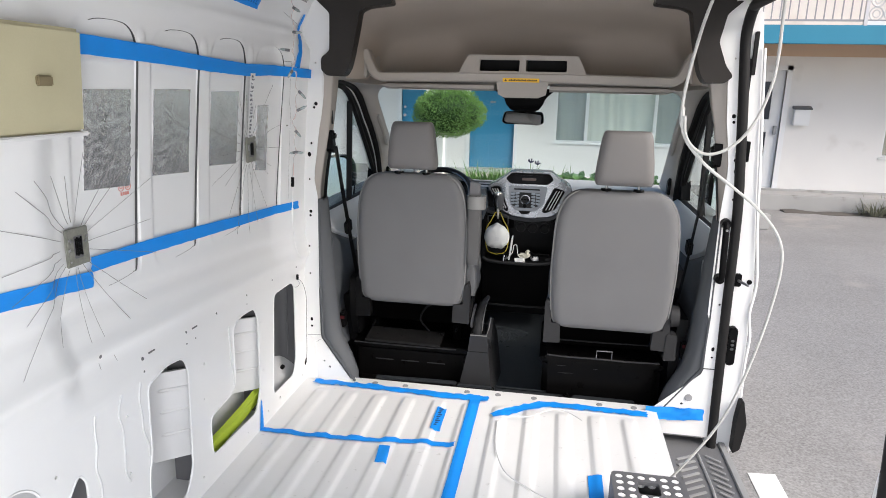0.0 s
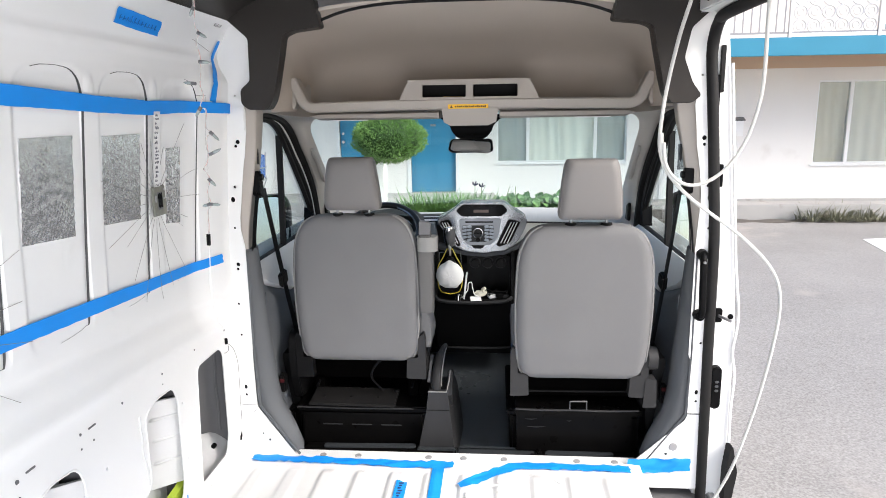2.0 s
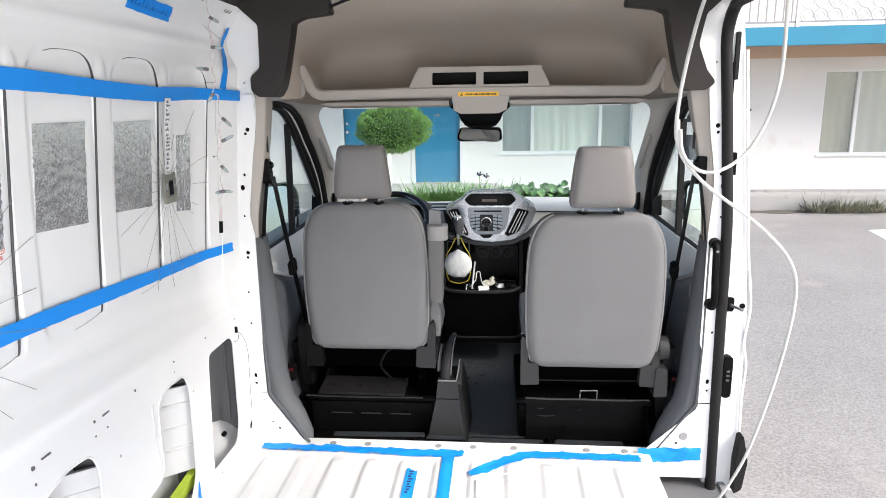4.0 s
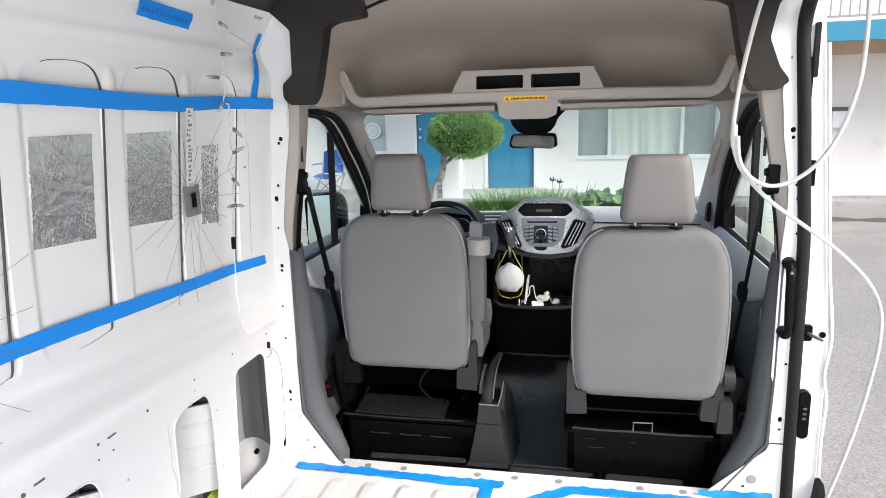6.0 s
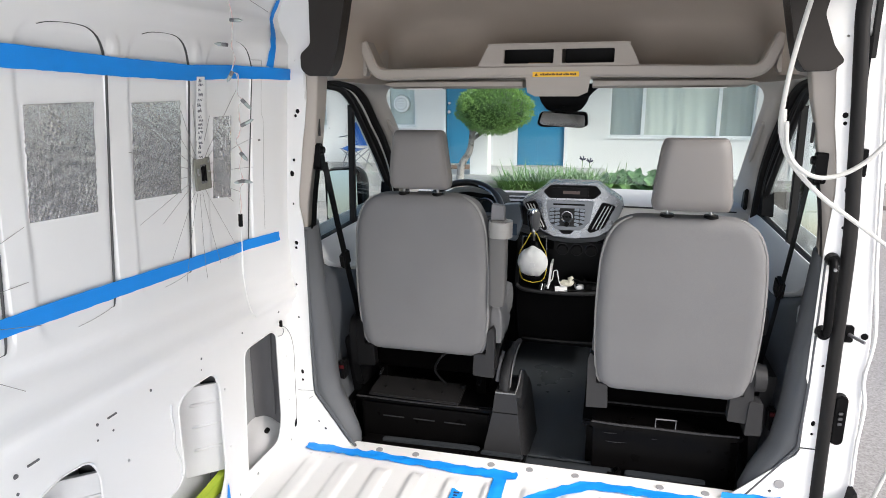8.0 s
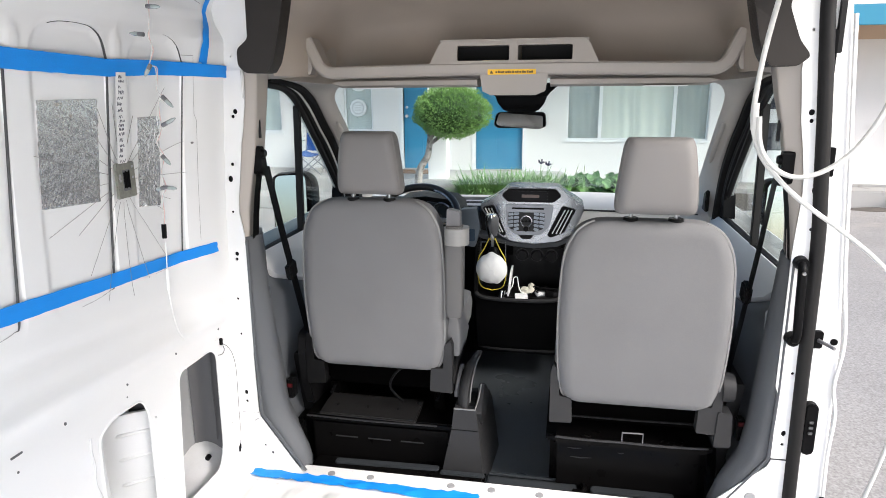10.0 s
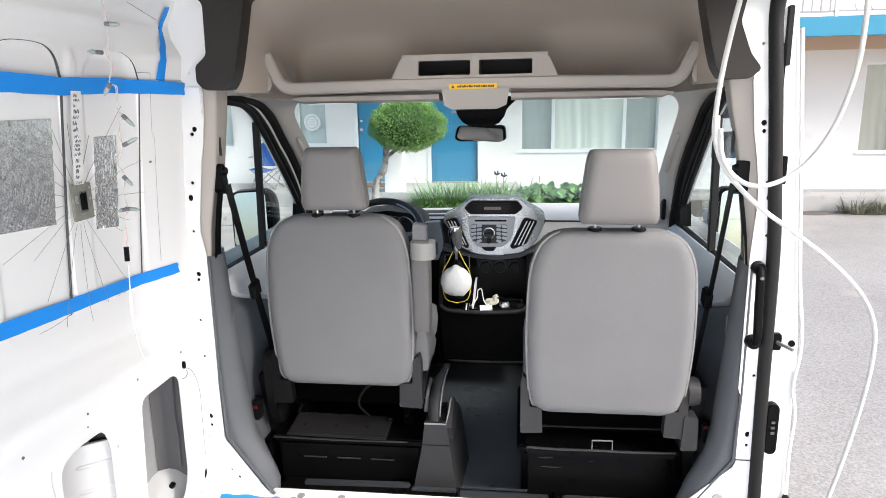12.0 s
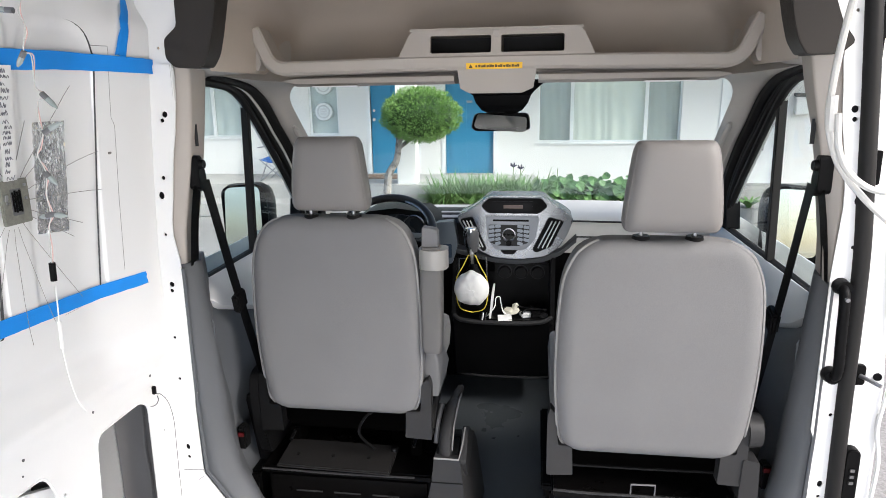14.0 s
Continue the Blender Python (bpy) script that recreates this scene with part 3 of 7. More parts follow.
# the posts behind the seats
PL = [(-0.955, -0.02), (-0.715, 0.0), (-0.735, 0.025), (-0.862, 0.205), (-0.866, 0.225), (-0.869, 0.447), (-0.857, 0.475), (-0.866, 0.884), (-0.878, 0.953), (-0.876, 1.0), (-0.867, 1.057), (-0.858, 1.13), (-0.850, 1.186), (-0.839, 1.24), (-0.827, 1.328), (-0.824, 1.40), (-0.831, 1.43), (-0.833, 1.475), (-0.80, 1.497), (-0.785, 1.53), (-0.778, 1.611), (-0.780, 1.65), (-0.791, 1.675), (-0.83, 1.707), (-0.908, 1.733), (-0.93, 1.68), (-0.955, 1.5), (-0.975, 0.9)]
LH = [dot(-0.863, 1.289, 0.0085), dot(-0.872, 1.273, 0.006), dot(-0.888, 1.118, 0.006), dot(-0.899, 1.069, 0.011, 12, 0.8), dot(-0.901, 0.958, 0.0045),
      dot(-0.899, 0.812, 0.008), dot(-0.901, 0.793, 0.006), dot(-0.910, 0.65, 0.005), dot(-0.909, 0.52, 0.005), dot(-0.908, 0.296, 0.010, 12, 0.7), dot(-0.908, 0.262, 0.006),
      dot(-0.823, 0.062, 0.006), dot(-0.85, 0.09, 0.005), dot(-0.86, 1.46, 0.004)]
pl = setting("wall_pillar_left", plate(PL, LH, lambda x, z: (x, 0.03, z), (0, 0.004, 0)), WHITE, "white painted door post with fixing holes", 30)
# black sheets added behind the holes paint the dark inside them
part("post_hole_shade", box(-0.945, -0.89, 0.035, 0.045, 0.02, 1.5), BLACK, pl)
part("upper_hole_shade", box(-0.889, -0.852, 0.0345, 0.0365, 1.25, 1.31), BLACK, pl)
part("post_step", prism([(-0.955, 0.0), (-0.885, 0.0), (-0.885, 0.20), (-0.955, 0.23)], "y", 0.018, 0.03, 0.003), WHITE, pl)
for q in ([(-0.932, 0.217), (-0.865, 0.221)], [(-0.867, 0.198), (-0.919, 0.161)]):
    part("post_joint", tube([(x, 0.0292, z) for x, z in q], 0.0013, 6), PLUG, pl)
part("post_bracket", box(-0.880, -0.8265, 0.022, 0.03, 1.328, 1.42, 0.003), WHITE, pl)

PR = [(0.66, 0.0), (0.66, 0.03), (0.845, 0.205), (0.853, 0.225), (0.853, 0.447), (0.843, 0.475), (0.843, 0.884), (0.846, 0.95), (0.852, 1.05), (0.850, 1.10), (0.840, 1.18), (0.826, 1.26), (0.819, 1.34), (0.812, 1.40), (0.814, 1.42), (0.800, 1.47), (0.784, 1.50), (0.768, 1.54), (0.750, 1.59), (0.750, 1.637), (0.775, 1.668), (0.815, 1.69), (0.85, 1.715), (0.872, 1.70), (0.878, 1.60), (0.884, 1.3), (0.908, 0.9), (0.912, 0.4), (0.92, -0.085), (0.66, -0.085)]
RH = [dot(0.850, 1.285, 0.0085), dot(0.852, 1.262, 0.006), dot(0.874, 1.115, 0.006), dot(0.882, 1.072, 0.010, 12, 0.8), dot(0.885, 0.96, 0.005), dot(0.885, 0.52, 0.005),
      dot(0.881, 0.322, 0.010, 12, 0.7), dot(0.881, 0.285, 0.005), dot(0.78, 0.062, 0.006), dot(0.83, 1.5, 0.004)]
pr = setting("wall_pillar_right", plate(PR, RH, lambda x, z: (x, 0.0, z), (0, 0.004, 0)), WHITE, "white painted door post with fixing holes", 30)
# black sheets again stand in for shade inside the holes
part("post_hole_shade", box(0.862, 0.895, 0.005, 0.012, 0.02, 1.5), BLACK, pr)
part("upper_hole_shade", box(0.838, 0.862, 0.0045, 0.0065, 1.25, 1.31), BLACK, pr)
part("post_plug", cyl((0.806, 0.001, 0.093), (0.806, -0.004, 0.093), 0.017, 0.015, 14), PLUG, pr, "grey rubber plug")
part("seam", box(0.852, 0.898, -0.003, 0.001, 0.232, 0.235), CAVITY, pr)


# black rubber seal round the sliding door opening, and the white jamb outside it
def seal_path():
    return spline([(0.922, 0.0, -0.15), (0.918, 0.0, 0.1), (0.912, 0.0, 0.5), (0.907, 0.0, 0.9), (0.894, 0.0, 1.1), (0.879, 0.0, 1.3), (0.866, 0.0, 1.45), (0.857, 0.0, 1.56), (0.858, -0.012, 1.625), (0.857, -0.06, 1.672), (0.853, -0.15, 1.685), (0.853, -0.6, 1.69), (0.853, -1.15, 1.69), (0.86, -1.27, 1.66), (0.875, -1.31, 1.55), (0.93, -1.34, 0.8), (0.965, -1.34, -0.15)], 7)


part("door_seal", tube(seal_path(), 0.020, 10), RUBBER, pr, "black rubber door seal")
jamb = part("door_jamb", prism([(0.90, -0.16), (1.03, -0.16), (1.024, 0.12), (1.018, 0.60), (0.978, 1.05), (0.935, 1.54), (0.92, 1.68), (0.86, 1.70), (0.87, 1.3), (0.89, 0.8)], "y", 0.03, 0.10, 0.008), WHITE, pr)
part("jamb_lip", tube(spline([(1.03, 0.03, -0.1), (1.024, 0.025, 0.12), (1.021, 0.025, 0.25), (1.026, 0.025, 0.38), (1.012, 0.025, 0.48), (1.023, 0.025, 0.62), (0.998, 0.025, 0.83), (0.977, 0.025, 1.08), (0.953, 0.025, 1.35), (0.937, 0.025, 1.54)], 6), 0.006, 6), WHITE, jamb)
part("striker_plate", prism(rect(0.928, 0.962, 0.598, 0.652, 0.008), "y", 0.016, 0.031, 0.003), BLACK, jamb)
part("striker_pin", cyl((0.948, 0.015, 0.625), (0.978, -0.03, 0.617), 0.006, 0.005, 10), STEEL, jamb)
part("buffer_hole", cyl((0.996, 0.034, 0.617), (0.996, 0.026, 0.617), 0.011, 0.010, 12), BLACK, jamb)
lat = part("latch_pocket", prism(rect(0.935, 0.972, 0.255, 0.425, 0.018), "y", 0.0, 0.031, 0.005), BLACK, jamb, "black plastic latch pocket")
for k in range(3):
    part("latch_tooth", box(0.947, 0.961, -0.004, 0.0, 0.325 + 0.018 * k, 0.336 + 0.018 * k, 0.002), GREYM, lat)
part("rubber_buffer", prism(rounded([(1.005, -0.14), (1.035, -0.12), (1.05, 0.0), (1.027, 0.11), (1.016, 0.10), (1.005, 0.0)], 0.01), "y", -0.02, 0.03, 0.004), RUBBER, jamb)
part("hinge_block", prism(rect(0.905, 0.925, 1.11, 1.19, 0.004), "y", 0.005, 0.031, 0.003), BLACK, jamb)
part("top_hinge", prism(rect(0.896, 0.910, 1.44, 1.60, 0.004), "y", 0.015, 0.031, 0.003), RUBBER, jamb)

pr.matrix_world = Matrix.Translation((-0.0025, 0.025, -0.0171)) @ Matrix.Diagonal((1.0126, 1.0, 1.0126, 1.0))

# side wall over and behind the opening, roof, rear frame
setting("wall_right_header", sheet(lambda u, v: (interp(1.70 + 0.175 * v, WZ, WX) + (0.0 if v > 0.05 else 0.0), -1.3 + 1.31 * u, 1.70 + 0.175 * v), 12, 6, (0.03, 0, 0.012)), WHITE, "white painted rail over the door opening")
hd = setting("wall_right_rail", box(0.80, 0.842, -1.25, -0.02, 1.705, 1.80, 0.006), WHITE, "white painted rail with access holes")
# dark discs paint the shade inside the rail's holes
for k in range(7):
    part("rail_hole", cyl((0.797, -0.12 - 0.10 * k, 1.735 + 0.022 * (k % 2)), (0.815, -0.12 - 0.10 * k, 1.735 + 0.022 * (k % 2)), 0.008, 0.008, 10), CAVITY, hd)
setting("wall_right_rear", sheet(lambda u, v: (interp(1.875 * v, WZ, WX), -3.3 + 2.02 * u, 1.875 * v), 6, 24, (0.06, 0, 0)), WHITE, "white painted steel van side wall")


def roof_pt(u, v):
    x = -0.605 + 1.21 * u
    y = -3.3 + 3.36 * v
    return (x, y, 1.872 + 0.035 * (1 - (2 * u - 1) ** 2))


ceiling = setting("ceiling", sheet(roof_pt, 14, 12, (0, 0, 0.01)), WHITE, "white painted steel van roof")
for s in (-1, 1):
    part("roof_side", sheet(lambda u, v: (s * lerp(0.50, 0.862, v), -3.3 + 3.30 * u, 1.845 - 0.02 * v - 0.103 * v ** 2.2), 8, 10, (0, 0, 0.02)), HOOK, ceiling, "dark brown roof side lining")
for y in (-2.4, -1.6, -0.75, -0.10):
    part("roof_bow", loft([[(x, yy, 1.868 + 0.035 * (1 - (x / 0.605) ** 2) + dz) for yy, dz in ((y - 0.035, 0), (y - 0.022, -0.022), (y + 0.022, -0.022), (y + 0.035, 0))] for x in np.linspace(-0.62, 0.62, 13)]), WHITE, ceiling)
part("roof_outer", sheet(lambda u, v: (-1.03 + 2.06 * u, -3.32 + 4.30 * v, 1.80 + 0.14 * (1 - (2 * u - 1) ** 6) - 0.42 * smooth01((-3.32 + 4.30 * v - 0.55) / 0.45)), 16, 24, (0, 0, 0.006)), WHITE, ceiling)
rear = setting("wall_rear_frame", plate(rect(-1.03, 1.03, -0.3, 1.92), [rect(-0.80, 0.80, 0.0, 1.72, 0.08)], lambda x, z: (x, -3.32, z), (0, 0.03, 0)), WHITE, "white steel frame of the open rear doorway")


# ---- the cab ----
CABZ = -0.10
cab = setting("floor_cab", box(-0.93, 0.93, 0.07, 1.55, CABZ - 0.03, CABZ, 0.0), MAT_FLOOR, "dark grey rubber cab floor mat")
part("floor_step", box(-0.72, 0.70, 0.060, 0.074, CABZ, -0.001), BLACK, cab)
# ledge colour carries the shade before the seats; paler in the aisle
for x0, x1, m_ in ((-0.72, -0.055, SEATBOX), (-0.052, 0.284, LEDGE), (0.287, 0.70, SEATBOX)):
    part("floor_ledge", box(x0, x1, 0.0745, 0.200, CABZ, -0.030, 0.010, 3), m_, cab, "rubber threshold ledge, shaded black in front of the seats")
part("floor_channel", prism(rounded([(0.318, 0.112), (0.605, 0.126), (0.605, 0.150), (0.325, 0.152)], 0.016), "z", -0.031, -0.020, 0.005), LEDGE, cab)
part("floor_channel", tube(spline([(0.262, 0.120, -0.028), (0.288, 0.110, -0.024), (0.302, 0.130, -0.022), (0.292, 0.162, -0.024), (0.27, 0.180, -0.028)], 5), 0.008, 6), SEATBOX, cab)
part("floor_channel", box(-0.045, 0.27, 0.160, 0.178, -0.031, -0.022, 0.005), LEDGE, cab)
part("floor_channel", prism(rounded([(-0.63, 0.140), (-0.23, 0.155), (-0.23, 0.185), (-0.63, 0.172)], 0.012), "z", -0.031, -0.021, 0.005), LEDGE, cab)
# black block added to paint the shade between left trim and seat box
part("sill_shade_block", box(-0.90, -0.775, 0.222, 1.2, CABZ, 0.10, 0.01), BLACK, cab, "black block painting the shade beside the driver's seat")
setting("wall_firewall", box(-0.93, 0.93, 1.55, 1.60, -0.35, 0.70), BLACK, "black bulkhead under the dashboard")


def side_trim(s):
    """Moulded lower trim and upper post trim on one side; s: -1 driver's, 1 passenger's."""
    y0 = 0.037 if s < 0 else 0.033
    name = "trim_left" if s < 0 else "trim_right"
    rows = []
    for z, xi, xb, d in ((-0.1, 0.70, 0.745, 0.16), (0.02, 0.69, 0.76, 0.17), (0.10, 0.715, 0.806, 0.18), (0.20, 0.77, 0.832, 0.18), (0.30, 0.788, 0.842, 0.18), (0.45, 0.80, 0.848, 0.18), (0.62, 0.812, 0.872, 0.18), (0.72, 0.82, 0.879, 0.18), (0.868, 0.832, 0.888, 0.17)):
        ring = rounded([(0.905, y0), (xi + 0.045, y0), (xi, y0 + 0.05), (xb, y0 + d), (0.91, y0 + d)], [0.0, 0.018, 0.04, 0.03, 0.0])
        rows.append([(s * a, b, z) for a, b in ring])
    t = setting(name, loft(rows), TRIM, "slate grey moulded lower post trim")
    up = []
    left = ((0.862, 0.880, 0.862, 0.880), (0.96, 0.880, 0.854, 0.868), (1.06, 0.868, 0.836, 0.848), (1.15, 0.857, 0.820, 0.832), (1.24, 0.841, 0.807, 0.819), (1.33, 0.828, 0.799, 0.807), (1.43, 0.822, 0.790, 0.796))
    right = ((0.862, 0.850, 0.846, 0.866), (0.96, 0.850, 0.836, 0.860), (1.06, 0.854, 0.822, 0.845), (1.15, 0.848, 0.811, 0.832), (1.24, 0.832, 0.795, 0.815), (1.33, 0.822, 0.775, 0.79), (1.43, 0.815, 0.757, 0.77))
    for z, xw, xi, xb in (left if s < 0 else right):
        ring = rounded([(0.905, y0 + 0.006), (xw + 0.004, y0 + 0.006), (xi, y0 + 0.022), (xb, y0 + 0.13), (0.91, y0 + 0.13)], [0.0, 0.004, 0.008, 0.02, 0.0])
        up.append([(s * a, b, z) for a, b in ring])
    part("upper_trim", loft(up), BEIGE_PL, t, "greige plastic post trim")
    part("trim_slot", box(*sorted((s * (0.812 if s < 0 else 0.798), s * (0.806 if s < 0 else 0.790))), y0 + 0.045, y0 + 0.053, 1.20, 1.26), DARK, t)
    part("trim_edge", tube([(s * a, b, z) for a, b, z in ((0.70, y0 - 0.004, 0.0), (0.855, y0 - 0.004, 0.215), (0.862, y0 - 0.004, 0.45), (0.860, y0 - 0.004, 0.86))], 0.006, 6), TRIM, t)


side_trim(-1)
side_trim(1)

# black corner covers under the roof
HK = [(0.826, 1.43), (0.80, 1.407), (0.728, 1.406), (0.706, 1.44), (0.692, 1.49), (0.668, 1.60), (0.655, 1.668), (0.62, 1.683), (0.515, 1.695), (0.53, 1.76), (0.545, 1.835), (0.80, 1.82), (0.868, 1.735), (0.785, 1.66), (0.79, 1.57), (0.832, 1.50)]
HKR = HK[:-3] + [(0.785, 1.66), (0.765, 1.56), (0.798, 1.475), (0.825, 1.44)]
HK = HK[:-3] + [(0.785, 1.66), (0.788, 1.51), (0.826, 1.480)]
for s in (-1, 1):
    b = prism(rounded([(s * a, z) for a, z in (HK if s < 0 else HKR)], 0.012, 4), "y", 0.0 if s < 0 else -0.008, 0.07, 0.012)
    setting("trim_corner_cover", b, HOOK, "dark brown moulded roof corner cover")

# headliner
HY = [0.05, 0.30, 0.55, 0.72, 0.83, 0.88, 0.90]
HT = [1.775, 1.768, 1.735, 1.69, 1.63, 1.55, 1.424]


def liner(u, v):
    y = 0.05 + 0.85 * v
    top = interp(y, HY, HT)
    a = 2 * u - 1
    edge = 1.40
    w = lerp(0.73, 0.80, v)
    return (w * math.copysign(1 - (1 - abs(a)) ** 1.6, a), y, edge + (top - edge) * (1 - abs(a) ** 3.6) ** (1 / 2.2))


hl = setting("ceiling_cab", sheet(liner, 40, 16, (0, 0, 0.012)), BEIGE, "greige moulded cab headliner", 60)
rim = [(x, 0.048, 1.400 + 0.375 * (1 - abs(x / 0.73) ** 3.6) ** (1 / 2.2) + 0.004) for x in np.linspace(-0.56, 0.56, 25)]
part("liner_edge", tube(rim, 0.006, 6), RUBBER, hl)
for s in (-1, 1):
    part("side_header", loft([[(s * x, y, z) for x, z in ((0.785, 1.41), (0.82, 1.397), (0.87, 1.392), (0.885, 1.43), (0.885, 1.62), (0.80, 1.62), (0.775, 1.50))] for y in (0.09, 0.3, 0.5, 0.62, 0.78)]), POST_TRIM_LIT, hl)

# overhead shelf
shelf = thing("overhead_shelf", "greige plastic overhead storage shelf above the windscreen", "shelf", (0, 0.55, 1.40))
part("shelf_floor", loft([[(x, y, z + 0.012 * (1 - (x / 0.76) ** 2)) for y, z in ((0.415, 1.412), (0.43, 1.420), (0.90, 1.424), (0.96, 1.424), (0.96, 1.408), (0.87, 1.40), (0.43, 1.396))] for x in np.linspace(-0.66, 0.66, 21)]), BEIGE_PL, shelf)
for s in (-1, 1):
    C = spline([(0.0, 0, 1.4245), (0.25, 0, 1.4235), (0.45, 0, 1.4205), (0.62, 0, 1.418), (0.675, 0, 1.419), (0.705, 0, 1.438), (0.722, 0, 1.470), (0.738, 0, 1.505), (0.752, 0, 1.535)], 5)
    rows = []
    for k, c in enumerate(C):
        t_ = (C[min(k + 1, len(C) - 1)] - C[max(k - 1, 0)]).normalized()
        n_ = Vector((-t_.z, 0, t_.x))
        rows.append([(s * (c.x + n_.x * a), y, c.z + n_.z * a) for y, a in ((0.400, 0.018), (0.393, 0.012), (0.393, -0.016), (0.400, -0.024), (0.43, -0.026), (0.50, -0.026), (0.50, 0.010), (0.43, 0.014))])
    part("shelf_wing", loft(rows), BEIGE_PL, shelf)
    part("shelf_gusset", prism(rounded([(s * 0.742, 1.43), (s * 0.758, 1.535), (s * 0.766, 1.535), (s * 0.805, 1.425), (s * 0.80, 1.408), (s * 0.75, 1.41)], 0.004), "y", 0.412, 0.46, 0.006), BEIGE_PL, shelf)
boxp = plate([(-0.293, 1.440), (0.293, 1.440), (0.262, 1.505), (0.24, 1.522), (-0.24, 1.522), (-0.262, 1.505)], [rect(-0.196, -0.012, 1.449, 1.500, 0.006), rect(0.018, 0.204, 1.449, 1.500, 0.006)], lambda x, z: (x, 0.392 + 0.25 * (z - 1.44), z), (0, 0.02, 0))
ob = part("cubby_front", boxp, BEIGE_PL, shelf, "greige double pocket front")
part("cubby_top", prism([(-0.262, 0.41), (0.262, 0.41), (0.24, 0.75), (-0.24, 0.75)], "z", 1.512, 1.522, 0.004), BEIGE_PL, ob)
for s in (-1, 1):
    part("cubby_side", prism([(0.41, 1.43), (0.42, 1.498), (0.75, 1.498), (0.75, 1.43)], "x", s * 0.258 - 0.006, s * 0.258 + 0.006), BEIGE_PL, ob)
part("cubby_divider", box(-0.006, 0.012, 0.405, 0.70, 1.44, 1.512), BEIGE_PL, ob)
part("cubby_back", box(-0.26, 0.26, 0.68, 0.70, 1.44, 1.512), DARK, ob)
part("paper_slip", moved(box(-0.04, 0.04, -0.03, 0.03, 0, 0.004), pose(-0.07, 0.46, 1.448, 4, 0, 8)), mat("manila_paper", (0.5, 0.30, 0.10), 0.8), ob, "tan paper slip")
wl = part("warning_label", box(-0.086, 0.082, 0.3905, 0.3925, 1.401, 1.419, 0.0), YELLOW, shelf, "yellow printed warning label")
for k in range(16):
    part("label_print", box(-0.058 + 0.0083 * k, -0.052 + 0.0083 * k + 0.001 * (k % 3), 0.3896, 0.3906, 1.406, 1.4135 if k % 2 else 1.412), mat("label_ink", (0.12, 0.08, 0.02), 0.7) if k == 0 else bpy.data.materials["label_ink"], wl)
part("label_triangle", prism([(-0.079, 1.4045), (-0.066, 1.4045), (-0.0725, 1.4155)], "y", 0.3896, 0.3906), bpy.data.materials["label_ink"], wl)
part("lamp_console", loft([[(x * k, y, z) for x, y, z in ((-0.115, 0.40, 1.405), (0.125, 0.40, 1.405), (0.115, 0.42, 1.345), (0.08, 0.43, 1.330), (-0.08, 0.43, 1.330), (-0.108, 0.42, 1.345))] if k == 1 else [(x * 0.9, 0.74, z * 1.0 + 0.01) for x, z in ((-0.115, 1.405), (0.125, 1.405), (0.115, 1.355), (0.08, 1.345), (-0.08, 1.345), (-0.108, 1.355))] for k in (1, 2)]), BEIGE_PL, shelf)

# sun visors folded up under the shelf
for s in (-1, 1):
    v = thing("sun_visor", "pale grey folded sun visor above the windscreen", "sun visor", (s * 0.42, 0.5, 1.36), "sun visors")
    rows = []
    for x in np.linspace(0.13, 0.705, 16):
        k = min(1.0, (0.705 - x) / 0.05)
        k = math.sqrt(max(0.04, 1 - (1 - k) ** 2))
        rows.append([(s * x, 0.46 + dy + 0.05 * (x - 0.13) / 0.57, 1.378 + dz * k) for dy, dz in ((0, 0.012), (-0.012, 0.006), (-0.014, -0.010), (0.01, -0.019), (0.16, -0.014), (0.16, 0.014))])
    part("visor_pad", loft(rows), BEIGE_PL, v)
    part("visor_label", box(*sorted((s * 0.45, s * 0.60)), 0.476, 0.512, 1.3565, 1.3605), PAINTW, v, "white printed visor label")

# rear-view mirror
rv = thing("rear_view_mirror", "black interior rear-view mirror on the windscreen", "mirror", (-0.02, 1.0, 1.16))
hous = []
for y, k in ((1.010, 0.86), (1.0, 0.97), (1.012, 1.0), (1.035, 0.9), (1.05, 0.5)):
    hous.append([(-0.016 + a * k, y, 1.215 + b * k) for a, b in rounded([(-0.118, -0.022), (-0.10, -0.036), (0.10, -0.036), (0.118, -0.026), (0.112, 0.036), (-0.105, 0.036)], 0.02)])
part("mirror_housing", loft(hous), BLACK, rv)
part("mirror_glass", moved(prism(rounded([(-0.106, -0.021), (-0.088, -0.030), (0.088, -0.030), (0.104, -0.024), (0.100, 0.029), (-0.096, 0.029)], 0.012), "y", -0.0025, 0.0), pose(-0.014, 0.979, 1.213, -10.5, 4, -9)), mat("mirror_silver", (0.74, 0.76, 0.76), 0.03, 1.0, 0.0), rv, "silvered mirror glass")
part("mirror_mount", loft([[(-0.008 + a * w, y, z) for a in (-1, -0.6, 0.6, 1)] + [(-0.008 + a * w, y + 0.04, z) for a in (1, -1)] for w, y, z in ((0.17, 0.86, 1.375), (0.125, 0.90, 1.335), (0.110, 0.935, 1.318), (0.100, 0.945, 1.29), (0.078, 0.96, 1.262), (0.055, 0.985, 1.25))]), BLACK, rv)
part("mirror_stalk", tube([(-0.008, 0.96, 1.29), (-0.012, 1.0, 1.26), (-0.016, 1.03, 1.225)], 0.018, 10), BLACK, rv)

# windscreen and its posts
WT, WB = (0.83, 0.74, 1.385), (0.90, 1.66, 0.80)


def screen(u, v):
    a = 2 * u - 1
    w, y, z = (lerp(WT[i], WB[i], v) for i in range(3))
    return (a * w, y + 0.10 * (1 - a * a) * 0.6, z + 0.02 * (1 - a * a))


